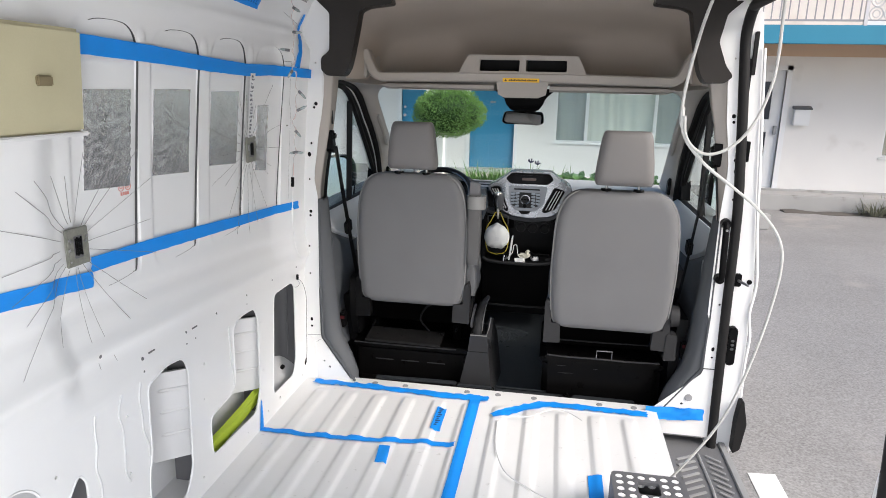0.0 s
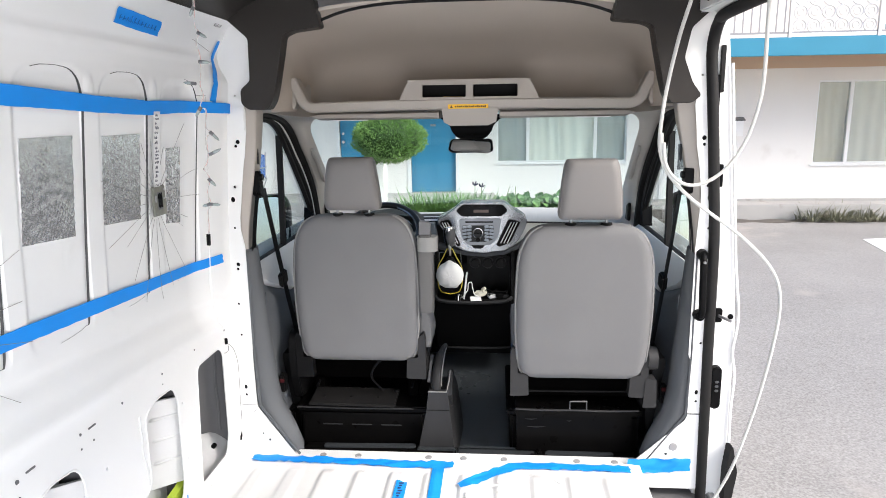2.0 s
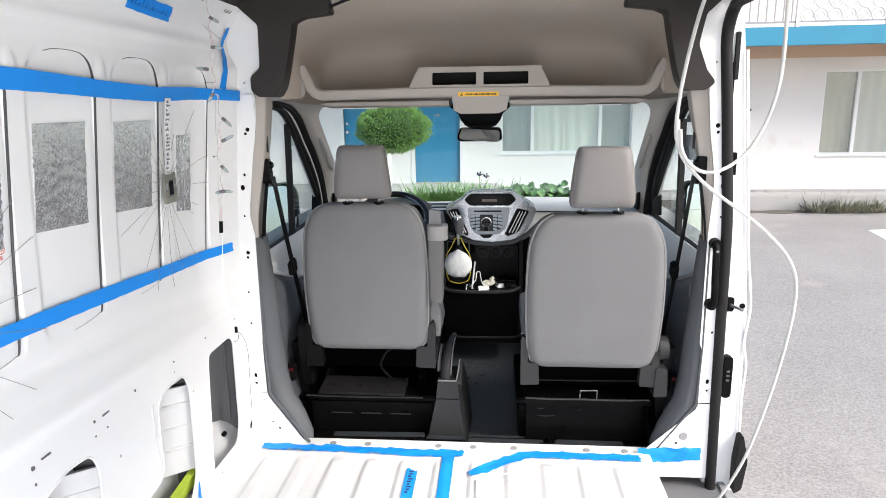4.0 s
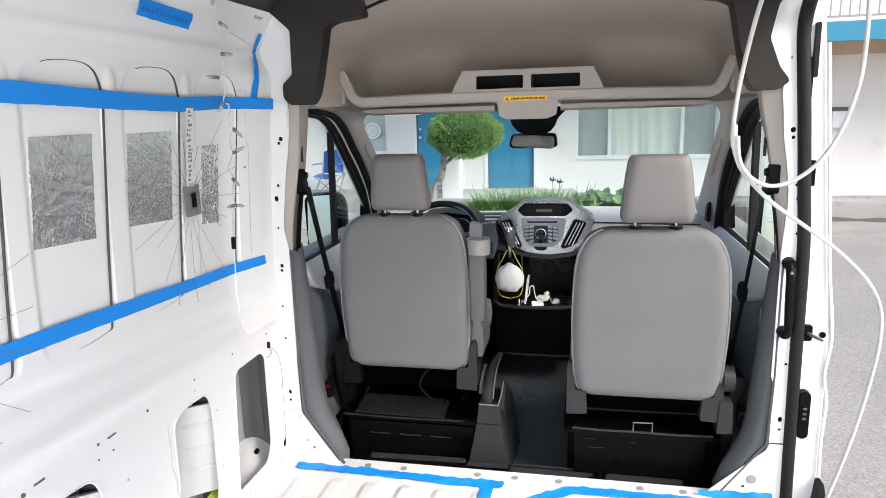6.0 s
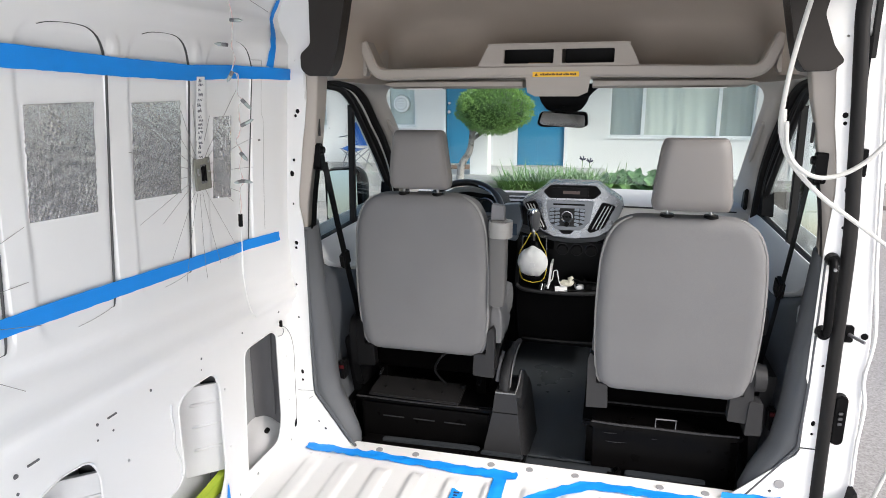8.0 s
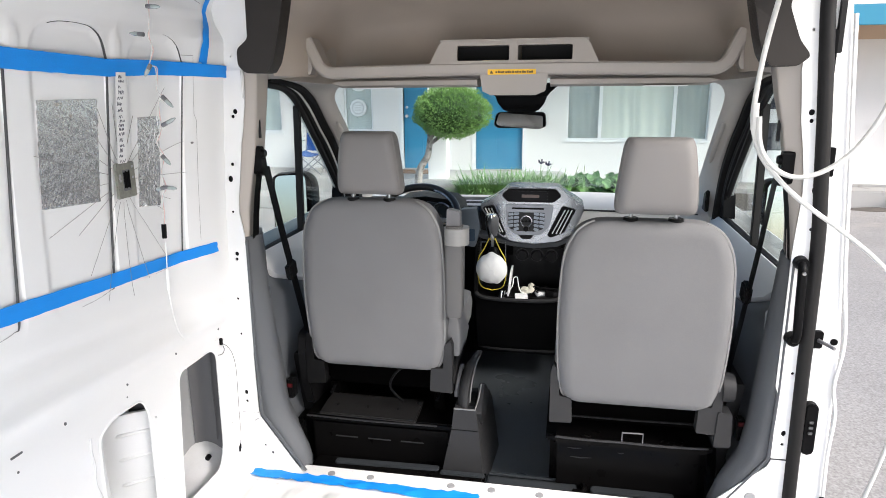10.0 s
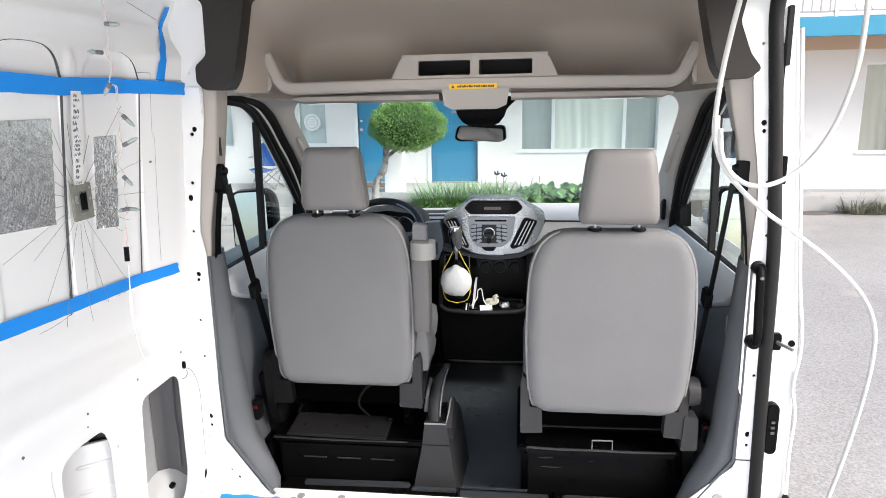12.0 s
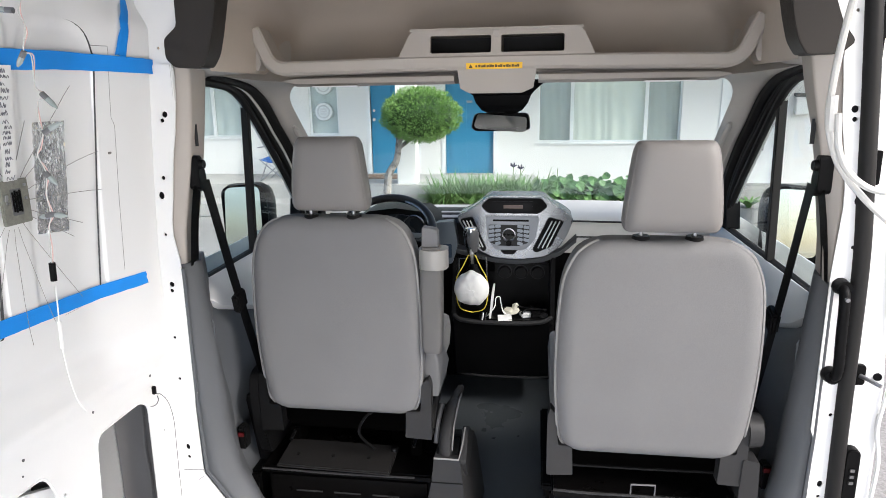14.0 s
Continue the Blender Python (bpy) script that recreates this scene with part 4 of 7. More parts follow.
win = setting("window_1", sheet(screen, 16, 6, (0, 0.005, 0.004)), GLASS, "clear laminated windscreen")
win.visible_shadow = False
POST_IN = [(0.66, 0.64, 1.378), (0.735, 0.695, 1.366), (0.766, 0.72, 1.344), (0.778, 0.745, 1.306), (0.783, 0.85, 1.228), (0.79, 0.97, 1.147), (0.798, 1.10, 1.06), (0.806, 1.25, 0.95), (0.812, 1.42, 0.82)]
POST_OUT = [(0.85, 0.30, 1.400), (0.85, 0.55, 1.374), (0.85, 0.67, 1.332), (0.85, 0.735, 1.288), (0.85, 0.81, 1.222), (0.85, 0.91, 1.140), (0.852, 1.03, 1.015), (0.855, 1.10, 0.89), (0.858, 1.15, 0.77)]
for s in (-1, 1):
    rows = []
    for a, b in zip(spline(POST_IN, 3), spline(POST_OUT, 3)):
        bul = Vector((-0.004, -0.014, -0.008))
        ring = [a, a.lerp(b, 0.2) + bul, a.lerp(b, 0.5) + bul * 1.3, a.lerp(b, 0.8) + bul, b, b + Vector((0.045, 0.02, 0.02)), a + Vector((0.06, 0.06, 0.05))]
        rows.append([(s * p.x, p.y, p.z) for p in ring])
    post = setting("trim_screen_post", loft(rows), POST_TRIM_LIT, "greige plastic windscreen post trim")
    grip = [Vector(POST_IN[i]).lerp(Vector(POST_OUT[i]), k) + Vector((-0.006, -0.028, -0.012)) for i, k in ((4, 0.30), (5, 0.25), (6, 0.28))]
    part("grip_pad", tube(spline([(s * p.x, p.y, p.z) for p in grip], 5), [0.006] + [0.013] * 9 + [0.006], 8), POST_TRIM_LIT, post, "pale moulded grab pad")
    part("vent_grille", prism([(1.13, 0.80), (1.20, 0.80), (1.18, 0.88), (1.13, 0.90)], "x", s * 0.818, s * 0.835, 0.004), BLACK, post, "black demister grille")
part("header_trim", loft([[(x, y + 0.06 * (1 - (x / 0.83) ** 2) * 0.6, z + 0.02 * (1 - (x / 0.83) ** 2)) for y, z in ((0.66, 1.415), (0.66, 1.375), (0.76, 1.372), (0.80, 1.40))] for x in np.linspace(-0.84, 0.84, 15)]), BEIGE_PL, bpy.data.objects["ceiling_cab"])
part("cowl_top", loft([[(x, y, z) for y, z in ((1.63, 0.765), (1.75, 0.72), (2.25, 0.60), (2.35, 0.30), (2.35, -0.3), (1.63, -0.3))] for x in np.linspace(-0.95, 0.95, 5)]), WHITE, bpy.data.objects["window_1"])


# ---- cab doors ----
def cab_door(s):
    name = "door_left" if s < 0 else "door_right"
    X = 0.905
    outer = [(0.10, -0.12), (1.58, -0.12), (1.58, 0.80), (1.30, 0.84), (0.98, 1.18), (0.80, 1.34), (0.60, 1.43), (0.10, 1.44)]
    hole = rounded([(0.16, 0.775), (1.16, 0.785), (0.925, 1.005), (0.68, 1.212), (0.585, 1.288), (0.52, 1.330), (0.44, 1.362), (0.16, 1.386)], [0.02, 0.03, 0.05, 0.05, 0.03, 0.03, 0.04, 0.03])
    lean = lambda z: X - 0.045 * max(0.0, z - 0.8)
    d = setting(name, plate(outer, [hole], lambda y, z: (s * lean(z), y, z), (s * 0.014, 0, 0)), WHITE, "white painted cab door", 30)
    part("window_seal", tube([(s * (lean(z) - 0.008), y, z) for y, z in hole], 0.013, 8, True), RUBBER, d, "black rubber window seal")
    run = spline(POST_OUT, 5)
    fan = [0.25 + 0.75 * smooth01(i / 12) for i in range(len(run))]
    line = lambda off, dx, r, nm, m: part(nm, tube([(s * (p.x + dx), p.y - 0.6 * off * k, p.z - 0.75 * off * k) for p, k in zip(run, fan)], [r * (0.55 + 0.45 * k) for k in fan], 8), m, d)
    line(0.012, 0.016, 0.021, "frame_seal", RUBBER)
    line(0.042, 0.026, 0.009, "frame_strip", GALV if s < 0 else RUBBER)
    line(0.058, 0.030, 0.012, "inner_seal", RUBBER)
    part("divider_bar", prism([(0.548, 0.77), (0.572, 0.77), (0.603, 1.325), (0.579, 1.33)], "x", *sorted((s * (X - 0.030), s * (X - 0.004))), 0.003), RUBBER, d, "black window divider")
    gl = part("pane", plate([(y, z) for y, z in hole], [], lambda y, z: (s * (lean(z) + 0.006), y, z), (s * 0.004, 0, 0)), TINT, d, "greenish side glass")
    gl.visible_shadow = False
    # inner panel
    low = lambda y: interp(y, [0.12, 0.20, 0.33, 0.52, 0.9], [0.735, 0.690, 0.645, 0.585, 0.570])
    rows = []
    for y in (0.10, 0.14, 0.20, 0.33, 0.52, 0.9, 1.2, 1.5):
        h = low(y)
        rows.append([(s * a, y, z) for a, z in ((0.90, -0.1), (0.83, -0.08), (0.80, 0.05), (0.84, 0.32), (0.825, 0.42), (0.82, h - 0.06), (0.845, h - 0.02), (0.865, h), (0.89, h + 0.008), (0.90, h + 0.008))])
    part("inner_panel", loft(rows), DOOR_SLATE, d, "dark slate door lining")
    part("top_pad", loft([[(s * a, y, z) for a, z in ((0.895, 0.775), (0.875, 0.785), (0.855, 0.765), (0.845, 0.5 * (low(y) + 0.765)), (0.838, low(y) + 0.005), (0.86, low(y) - 0.012), (0.888, low(y) + 0.03))] for y in (0.12, 0.20, 0.33, 0.52, 0.9, 1.25)]), DOOR_PAD, d, "pale grey door top pad")
    part("armrest", loft([[(s * a, y, z) for a, z in ((0.82, 0.44), (0.74, 0.47), (0.73, 0.50), (0.75, 0.53), (0.82, 0.54))] for y in (0.45, 0.6, 0.95, 1.05)]), DARK, d)
    # driver's pocket is black to carry the shade beside the seat
    part("door_pocket", loft([[(s * a, y, z) for a, z in ((0.84, -0.08), (0.775, -0.06), (0.765, 0.10), (0.79, 0.30), (0.80, 0.34), (0.85, 0.34))] for y in (0.30, 0.34, 0.6, 1.0, 1.35)]), BLACK if s < 0 else DARK, d, "charcoal door pocket, blackened for shade on the driver's side")
    part("handle", tube(spline([(s * 0.79, 0.95, 0.66), (s * 0.755, 0.99, 0.67), (s * 0.755, 1.10, 0.68), (s * 0.79, 1.13, 0.68)], 4), 0.011, 8), CHROME, d)
    part("outer_panel", sheet(lambda u, v: (s * (1.03 - 0.03 * v * v), 0.1 + 1.5 * u, -0.35 + 1.14 * v), 6, 6, (s * 0.004, 0, 0)), WHITE, d)
    part("corner_cheek", prism(rounded([(1.02, 0.79), (1.20, 0.80), (1.18, 0.83), (1.05, 0.90)], 0.01), "x", s * (X - 0.03), s * (X + 0.02), 0.006), BLACK, d)
    return d


cab_door(-1)
cab_door(1)


def wing_mirror(s):
    w = thing("wing_mirror", "black and white door mirror outside the cab window", "mirror", (s * 1.09, 1.04, 0.58), "wing mirrors")
    rings = []
    for y, k in ((0.995, 0.92), (0.985, 1.0), (1.02, 1.03), (1.09, 0.92), (1.14, 0.6)):
        rings.append([(s * (1.105 + a * k), y, 0.785 + b * k) for a, b in rounded([(-0.10, -0.19), (0.10, -0.18), (0.105, 0.17), (-0.08, 0.185), (-0.105, 0.12)], 0.045)])
    part("housing", loft(rings), BLACK, w)
    part("mirror_glass", moved(prism(rounded([(s * -0.085, -0.125), (s * 0.085, -0.125), (s * 0.085, 0.13), (s * -0.07, 0.14)], 0.03), "y", -0.003, 0.003), pose(s * 1.105, 0.970, 0.82, -7, 0, 0)), bpy.data.materials["mirror_silver"], w, "silvered mirror glass")
    part("wide_glass", prism(rounded([(s * 1.02, 0.61), (s * 1.19, 0.61), (s * 1.19, 0.675), (s * 1.02, 0.675)], 0.02), "y", 0.978, 0.984), bpy.data.materials["mirror_silver"], w, "small wide-angle glass")
    part("arm", loft([[(s * x, y, z) for y, z in ((1.02, 0.66), (1.10, 0.66), (1.10, 0.72), (1.02, 0.72))] for x in (0.93, 1.03)]), BLACK, w)


wing_mirror(-1)
wing_mirror(1)


# ---- seats ----
def cushion(cx, zs, ws, ys, ds, r=0.045, n=4):
    """A padded body: half widths ws, rear faces ys and depths ds at the heights zs."""
    rows = []
    for z, w, y, d in zip(zs, ws, ys, ds):
        rows.append([(cx + a, b, z) for a, b in rounded([(-w, y), (w, y), (w, y + d), (-w, y + d)], min(r, 0.45 * d, 0.45 * w), n)])
    return loft(rows)


def backrest(cx, z0, z1, w, yb, yt, depth, bulge=0.0):
    zs, ws, ys, ds = [], [], [], []
    N = 34
    for i in range(N + 1):
        t = 0.5 - 0.5 * math.cos(math.pi * i / N)
        z = lerp(z0, z1, t)
        top = min(1.0, (z1 - z) / 0.17)
        bot = min(1.0, (z - z0) / 0.10)
        k = (1 - (1 - top) ** 2.6) ** (1 / 2.6) if top < 1 else 1.0
        kb = (1 - (1 - bot) ** 2.5) ** (1 / 2.5) if bot < 1 else 1.0
        ww = w * (0.50 + 0.50 * k) * (0.80 + 0.20 * kb) * (0.94 + 0.06 * math.sin(math.pi * min(1, t * 1.1)))
        e = min(1.0, min(z1 - z, z - z0) / 0.035)
        e = math.sqrt(max(0.0, 1 - (1 - e) ** 2))
        zs.append(z)
        ws.append(ww * (0.93 + 0.07 * e))
        ds.append(depth * (0.35 + 0.65 * e))
        ys.append(lerp(yb, yt, t) + depth * 0.25 * (1 - e) - bulge * math.sin(math.pi * t))
    return cushion(cx, zs, ws, ys, ds, 0.05, 5), list(zip(zs, ws, ys, ds))


def seat(cx, yb, yt, z0, w, hx, hy, label, driver):
    st = thing("driver_seat" if driver else "passenger_seat", label, "car seat", (cx, yb + 0.3, CABZ), "cab seats")
    bk, prof = backrest(cx, z0, 0.983 if driver else 0.970, w, yb, yt, 0.125, 0.012)
    back = part("backrest", bk, SEAT, st, "", 60)
    for s in (-1, 1):
        line = [(cx + s * (ww - 0.004), y + 0.022, z) for z, ww, y, d in prof[3:-2]]
        part("piping", tube(line, 0.0045, 6), PIPING, back)
    # headrest
    hz0, hz1, hw = 1.003 if driver else 0.996, 1.216, 0.116 if driver else 0.118
    zs, ws, ys, ds = [], [], [], []
    for i in range(15):
        t = 0.5 - 0.5 * math.cos(math.pi * i / 14)
        z = lerp(hz0, hz1, t)
        e = min(1.0, min(hz1 - z, z - hz0) / 0.03)
        e = math.sqrt(max(0.0, 1 - (1 - e) ** 2))
        zs.append(z)
        ws.append(lerp(hw, hw * 0.80, t ** 1.5) * (0.90 + 0.10 * e))
        ds.append(0.10 * (0.45 + 0.55 * e))
        ys.append(hy + 0.03 * (1 - t) * 0.4 + 0.02 * (1 - e) - 0.008 * math.sin(math.pi * t))
    zt, hp = (0.980, 0.05) if driver else (0.968, 0.082)
    hr = part("headrest", cushion(hx, zs, ws, ys, ds, 0.04, 5), SEAT_VINYL, st, "", 60)
    for s in (-1, 1):
        part("seam", tube([(hx + s * (ww - 0.006), y + 0.018, z) for z, ww, y in list(zip(zs, ws, ys))[1:-1]], 0.003, 6), SEAT_VINYL, hr)
        part("headrest_post", cyl((hx + s * 0.065, hy + hp, 0.95), (hx + s * 0.065, hy + hp, 1.02), 0.0055, None, 10), STEEL, hr)
        part("post_collar", cyl((hx + s * 0.065, hy + hp, zt - 0.006), (hx + s * 0.065, hy + hp, zt + 0.010), 0.025, 0.021, 18, 0.003), BLACK, hr)
    # seat cushion and its frame
    part("seat_cushion", cushion(cx, [0.33, 0.36, 0.42, 0.47, 0.49], [w * 0.96, w * 1.0, w * 1.02, w * 1.0, w * 0.9], [yb + 0.13] * 5, [0.50, 0.53, 0.53, 0.52, 0.46], 0.06), SEAT, st)
    # pan coloured black for the shade below the cushion
    part("seat_pan", box(cx - w * 0.94, cx + w * 0.94, yb + 0.12, yb + 0.60, 0.22, 0.335, 0.02), UNDER_SHADE, st)
    for s in (-1, 1):
        inner, strip, outer = (0.202, 0.250, 0.276) if s < 0 else ((0.188, 0.236, 0.262) if not driver else (0.200, 0.254, 0.284))
        shape = [(inner, 0.274), (outer, 0.270), (outer, 0.45), (outer - 0.008, 0.478), (strip, 0.455), (strip - 0.004, 0.366), (inner + 0.004, 0.364)]
        part("rear_bracket", prism(rounded([(cx + s * a, z) for a, z in shape], 0.006), "y", yb + 0.006, yb + 0.045, 0.004), BLACK if driver and s < 0 else DARK, st, "charcoal plastic bracket cover")
    if not driver:
        part("hinge_cover", prism(rounded([(cx + 0.244, 0.230), (cx + 0.297, 0.234), (cx + 0.294, 0.350), (cx + 0.250, 0.356)], 0.008), "y", yb + 0.002, yb + 0.06, 0.005), DARK, st)
    # pedestal
    py = 0.21
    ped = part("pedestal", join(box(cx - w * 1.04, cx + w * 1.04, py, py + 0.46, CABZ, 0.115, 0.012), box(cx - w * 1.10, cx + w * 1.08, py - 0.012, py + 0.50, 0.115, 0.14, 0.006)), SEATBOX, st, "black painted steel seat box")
    # thin paler bars paint glints on the gloss box; no slots are cut
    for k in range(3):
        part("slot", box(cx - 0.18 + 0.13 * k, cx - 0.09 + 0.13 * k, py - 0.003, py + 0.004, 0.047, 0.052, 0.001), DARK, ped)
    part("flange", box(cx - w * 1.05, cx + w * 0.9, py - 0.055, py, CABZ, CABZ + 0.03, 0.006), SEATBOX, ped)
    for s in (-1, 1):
        # rails take the same painted under-seat shade
        part("slide_rail", box(cx + s * w * 0.8 - 0.02, cx + s * w * 0.8 + 0.02, py + 0.10, py + 0.50, 0.14, 0.225, 0.004), UNDER_SHADE, st)
        part("rail_lever", tube([(cx + s * w * 0.8, py + 0.06, 0.20), (cx + s * w * 0.8, py + 0.12, 0.215)], 0.006, 8), BLACK, st)
    return st


ds = seat(-0.466, 0.190, 0.160, 0.347, 0.264, -0.466, 0.150, "grey cloth driver's seat with armrest and vinyl headrest", True)
part("tool_board", moved(box(-0.19, 0.19, -0.07, 0.07, 0, 0.012, 0.004), pose(-0.505, 0.245, 0.158, 8, 0, -1.5)), BOARD, ds, "dull black cover board")
part("board_lug", cyl((-0.325, 0.285, 0.168), (-0.325, 0.285, 0.186), 0.014, 0.012, 12, 0.003), BLACK, ds)
for k in range(3):
    part("board_screw", cyl((-0.64 + 0.12 * k, 0.235, 0.165), (-0.64 + 0.12 * k, 0.235, 0.1715), 0.007, 0.006, 10), BLACK, ds)
part("side_valance", prism(rounded([(0.205, 0.27), (0.190, 0.40), (0.205, 0.462), (0.25, 0.475), (0.60, 0.43), (0.60, 0.15), (0.25, 0.15)], [0.02, 0.03, 0.03, 0.03, 0.03, 0.02, 0.03]), "x", -0.775, -0.740, 0.010), BLACK, ds, "dark hinge and side cover")
part("lip_rod", tube([(-0.75, 0.186, 0.139), (-0.50, 0.184, 0.137), (-0.24, 0.186, 0.139)], 0.0035, 6), DARK, ds)
part("cable_loop", tube(spline([(-0.40, 0.25, 0.33), (-0.36, 0.22, 0.36), (-0.40, 0.20, 0.33), (-0.42, 0.21, 0.27), (-0.38, 0.24, 0.20)], 6), 0.005, 6), BLACK, ds)
arm = part("armrest", cushion(-0.172, [0.575, 0.60, 0.75, 0.86, 0.90], [0.026, 0.030, 0.032, 0.032, 0.026], [0.165] * 5, [0.055, 0.065, 0.07, 0.07, 0.06], 0.02), mat("armrest_vinyl", (0.086, 0.084, 0.083), 0.6, 0, 0.06, 6, 0.04, 900, 0.15, 900), ds, "folded-up grey armrest")
part("arm_tip", prism(rounded([(-0.198, 0.88), (-0.150, 0.88), (-0.150, 0.945), (-0.158, 0.952), (-0.196, 0.958)], 0.006), "y", 0.180, 0.215, 0.008), GREYM, arm)
part("arm_cuff", loft([[(-0.165 + a, 0.155 + b, z) for a, b in rounded([(-0.043, 0.0), (0.043, 0.0), (0.043, 0.09), (-0.043, 0.09)], 0.04)] for z in (0.835, 0.845, 0.885, 0.893)]), mat("cuff_grey", (0.21, 0.207, 0.20), 0.45, 0, 0.08, 8), arm, "pale grey cup-shaped cuff")
part("cushion_wing", cushion(-0.185, [0.40, 0.44, 0.52, 0.565], [0.020, 0.026, 0.024, 0.012], [0.24, 0.235, 0.23, 0.23], [0.20, 0.22, 0.14, 0.06], 0.02), SEAT, ds)
part("lever", tube(spline([(-0.19, 0.22, 0.30), (-0.185, 0.26, 0.36), (-0.18, 0.33, 0.40), (-0.18, 0.42, 0.40)], 5), 0.017, 8), BLACK, ds)
part("lever_trim", tube(spline([(-0.172, 0.215, 0.25), (-0.168, 0.25, 0.31), (-0.166, 0.32, 0.33)], 5), 0.008, 8), GREYM, ds)

ps = seat(0.448, 0.040, -0.020, 0.343, 0.262, 0.458, -0.058, "grey cloth passenger seat with vinyl headrest and black base", False)
part("recliner_knob", cyl((0.708, 0.085, 0.425), (0.745, 0.085, 0.425), 0.050, 0.045, 24, 0.006), DARK, ps, "charcoal round recliner knob")
part("grab_wire", tube([(0.414, 0.087, 0.198), (0.413, 0.075, 0.238), (0.480, 0.076, 0.239), (0.481, 0.087, 0.198)], 0.0028, 6), GREYM, ps)
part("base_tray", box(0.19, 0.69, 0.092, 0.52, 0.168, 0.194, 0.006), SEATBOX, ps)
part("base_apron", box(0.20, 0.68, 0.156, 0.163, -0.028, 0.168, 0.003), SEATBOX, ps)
part("cross_rod", tube([(0.24, 0.12, 0.262), (0.45, 0.12, 0.262), (0.66, 0.12, 0.266)], 0.004, 6), BLACK, ps)
# paler tapered streaks paint gloss highlights on the apron
for x, z, w_ in ((0.265, 0.150, 0.035), (0.262, 0.120, 0.05), (0.285, 0.085, 0.075), (0.42, 0.115, 0.02)):
    part("apron_glint", tube([(x - w_ / 2, 0.155, z), (x, 0.1545, z - 0.001), (x + w_ / 2, 0.155, z + 0.001)], [0.0008, 0.0022, 0.0008], 6), DARK, ps)
part("base_lip", tube(spline([(0.195, 0.088, 0.196), (0.30, 0.085, 0.194), (0.42, 0.084, 0.196), (0.55, 0.085, 0.194), (0.69, 0.088, 0.197)], 5), 0.0042, 6), DARK, ps)


# ---- seat belts ----
def seat_belt(s):
    sb = thing("seat_belt", "black webbing seat belt with red-buttoned buckle on the door post", "seat belt", (s * 0.80, 0.2, 0.2), "seat belts")
    y0 = 0.065 if s < 0 else 0.04
    part("guide", prism(rounded([(y0 + 0.0, 1.085), (y0 + 0.035, 1.07), (y0 + 0.045, 1.11), (y0 + 0.025, 1.175), (y0 + 0.0, 1.175)], 0.010), "x", s * 0.802, s * 0.835, 0.008), BLACK, sb)
    part("guide_cap", cyl((s * 0.803, y0 + 0.016, 1.15), (s * 0.792, y0 + 0.016, 1.15), 0.015, 0.012, 14), BLACK, sb)

    def strap(a, b, w):
        a, b = Vector(a), Vector(b)
        return loft([[p + Vector((0, dy, dz)) for dy, dz in ((-w, 0.0), (w, 0.003), (w, 0.006), (-w, 0.003))] + [] for p in (a, a.lerp(b, 0.33) + Vector((s * 0.003, 0, 0)), a.lerp(b, 0.66) + Vector((s * 0.003, 0, 0)), b)])

    part("webbing", strap((s * 0.795, y0 + 0.02, 1.10), (s * (0.745 if s < 0 else 0.75), y0 + (0.20 if s < 0 else 0.16), 0.40), 0.024), BLACK, sb)
    part("webbing_upright", strap((s * 0.815, y0 + 0.010, 1.09), (s * 0.848, y0 + 0.012, 0.86), 0.022), BLACK, sb)
    part("tongue", moved(box(-0.012, 0.012, -0.03, 0.03, -0.03, 0.03, 0.006), pose(s * 0.772, y0 + 0.115, 0.72, 15, 0, 0)), BLACK, sb)
    bk = part("buckle", moved(box(-0.014, 0.014, -0.02, 0.02, -0.05, 0.03, 0.006), pose(s * (0.806 if s < 0 else 0.80), 0.195 if s < 0 else 0.17, 0.258 if s < 0 else 0.25, 0, 0, 0)), BLACK, sb)
    part("button", moved(box(-0.012, 0.012, -0.024, -0.018, -0.004, 0.014, 0.003), pose(s * (0.806 if s < 0 else 0.80), 0.195 if s < 0 else 0.17, 0.258 if s < 0 else 0.26)), mat("red_button", (0.085, 0.003, 0.005), 0.4), bk, "red release button")


seat_belt(-1)
seat_belt(1)

# ---- hand brake ----
hb = thing("hand_brake", "black hand brake lever in a charcoal plastic housing", "hand brake", (-0.14, 0.30, CABZ))
part("housing", loft([[(x, y, z) for x, y in pts] for z, pts in ((CABZ, ((-0.222, 0.165), (-0.058, 0.165), (-0.040, 0.50), (-0.215, 0.50))), (-0.02, ((-0.214, 0.158), (-0.064, 0.158), (-0.045, 0.47), (-0.205, 0.47))), (0.152, ((-0.178, 0.150), (-0.080, 0.150), (-0.062, 0.43), (-0.180, 0.43))), (0.200, ((-0.173, 0.150), (-0.085, 0.150), (-0.070, 0.40), (-0.178, 0.40))), (0.234, ((-0.169, 0.150), (-0.089, 0.150), (-0.085, 0.30), (-0.172, 0.30))))]), DARK, hb)
part("cheek", prism(rounded([(0.150, 0.224), (0.19, 0.262), (0.235, 0.296), (0.262, 0.292), (0.40, 0.19), (0.38, 0.15), (0.20, 0.15)], 0.010), "x", -0.090, -0.070, 0.005), DARK, hb, "charcoal side cheek of the housing")
part("housing_lip", tube([(-0.169, 0.149, 0.236), (-0.092, 0.149, 0.236), (-0.084, 0.19, 0.266), (-0.081, 0.238, 0.298)], 0.0030, 6), PIPING, hb)
part("seam", box(-0.1785, -0.079, 0.1485, 0.154, 0.151, 0.154), BLACK, hb)
part("base_strip", box(-0.222, -0.056, 0.135, 0.160, -0.031, -0.020, 0.004), LEDGE, hb)
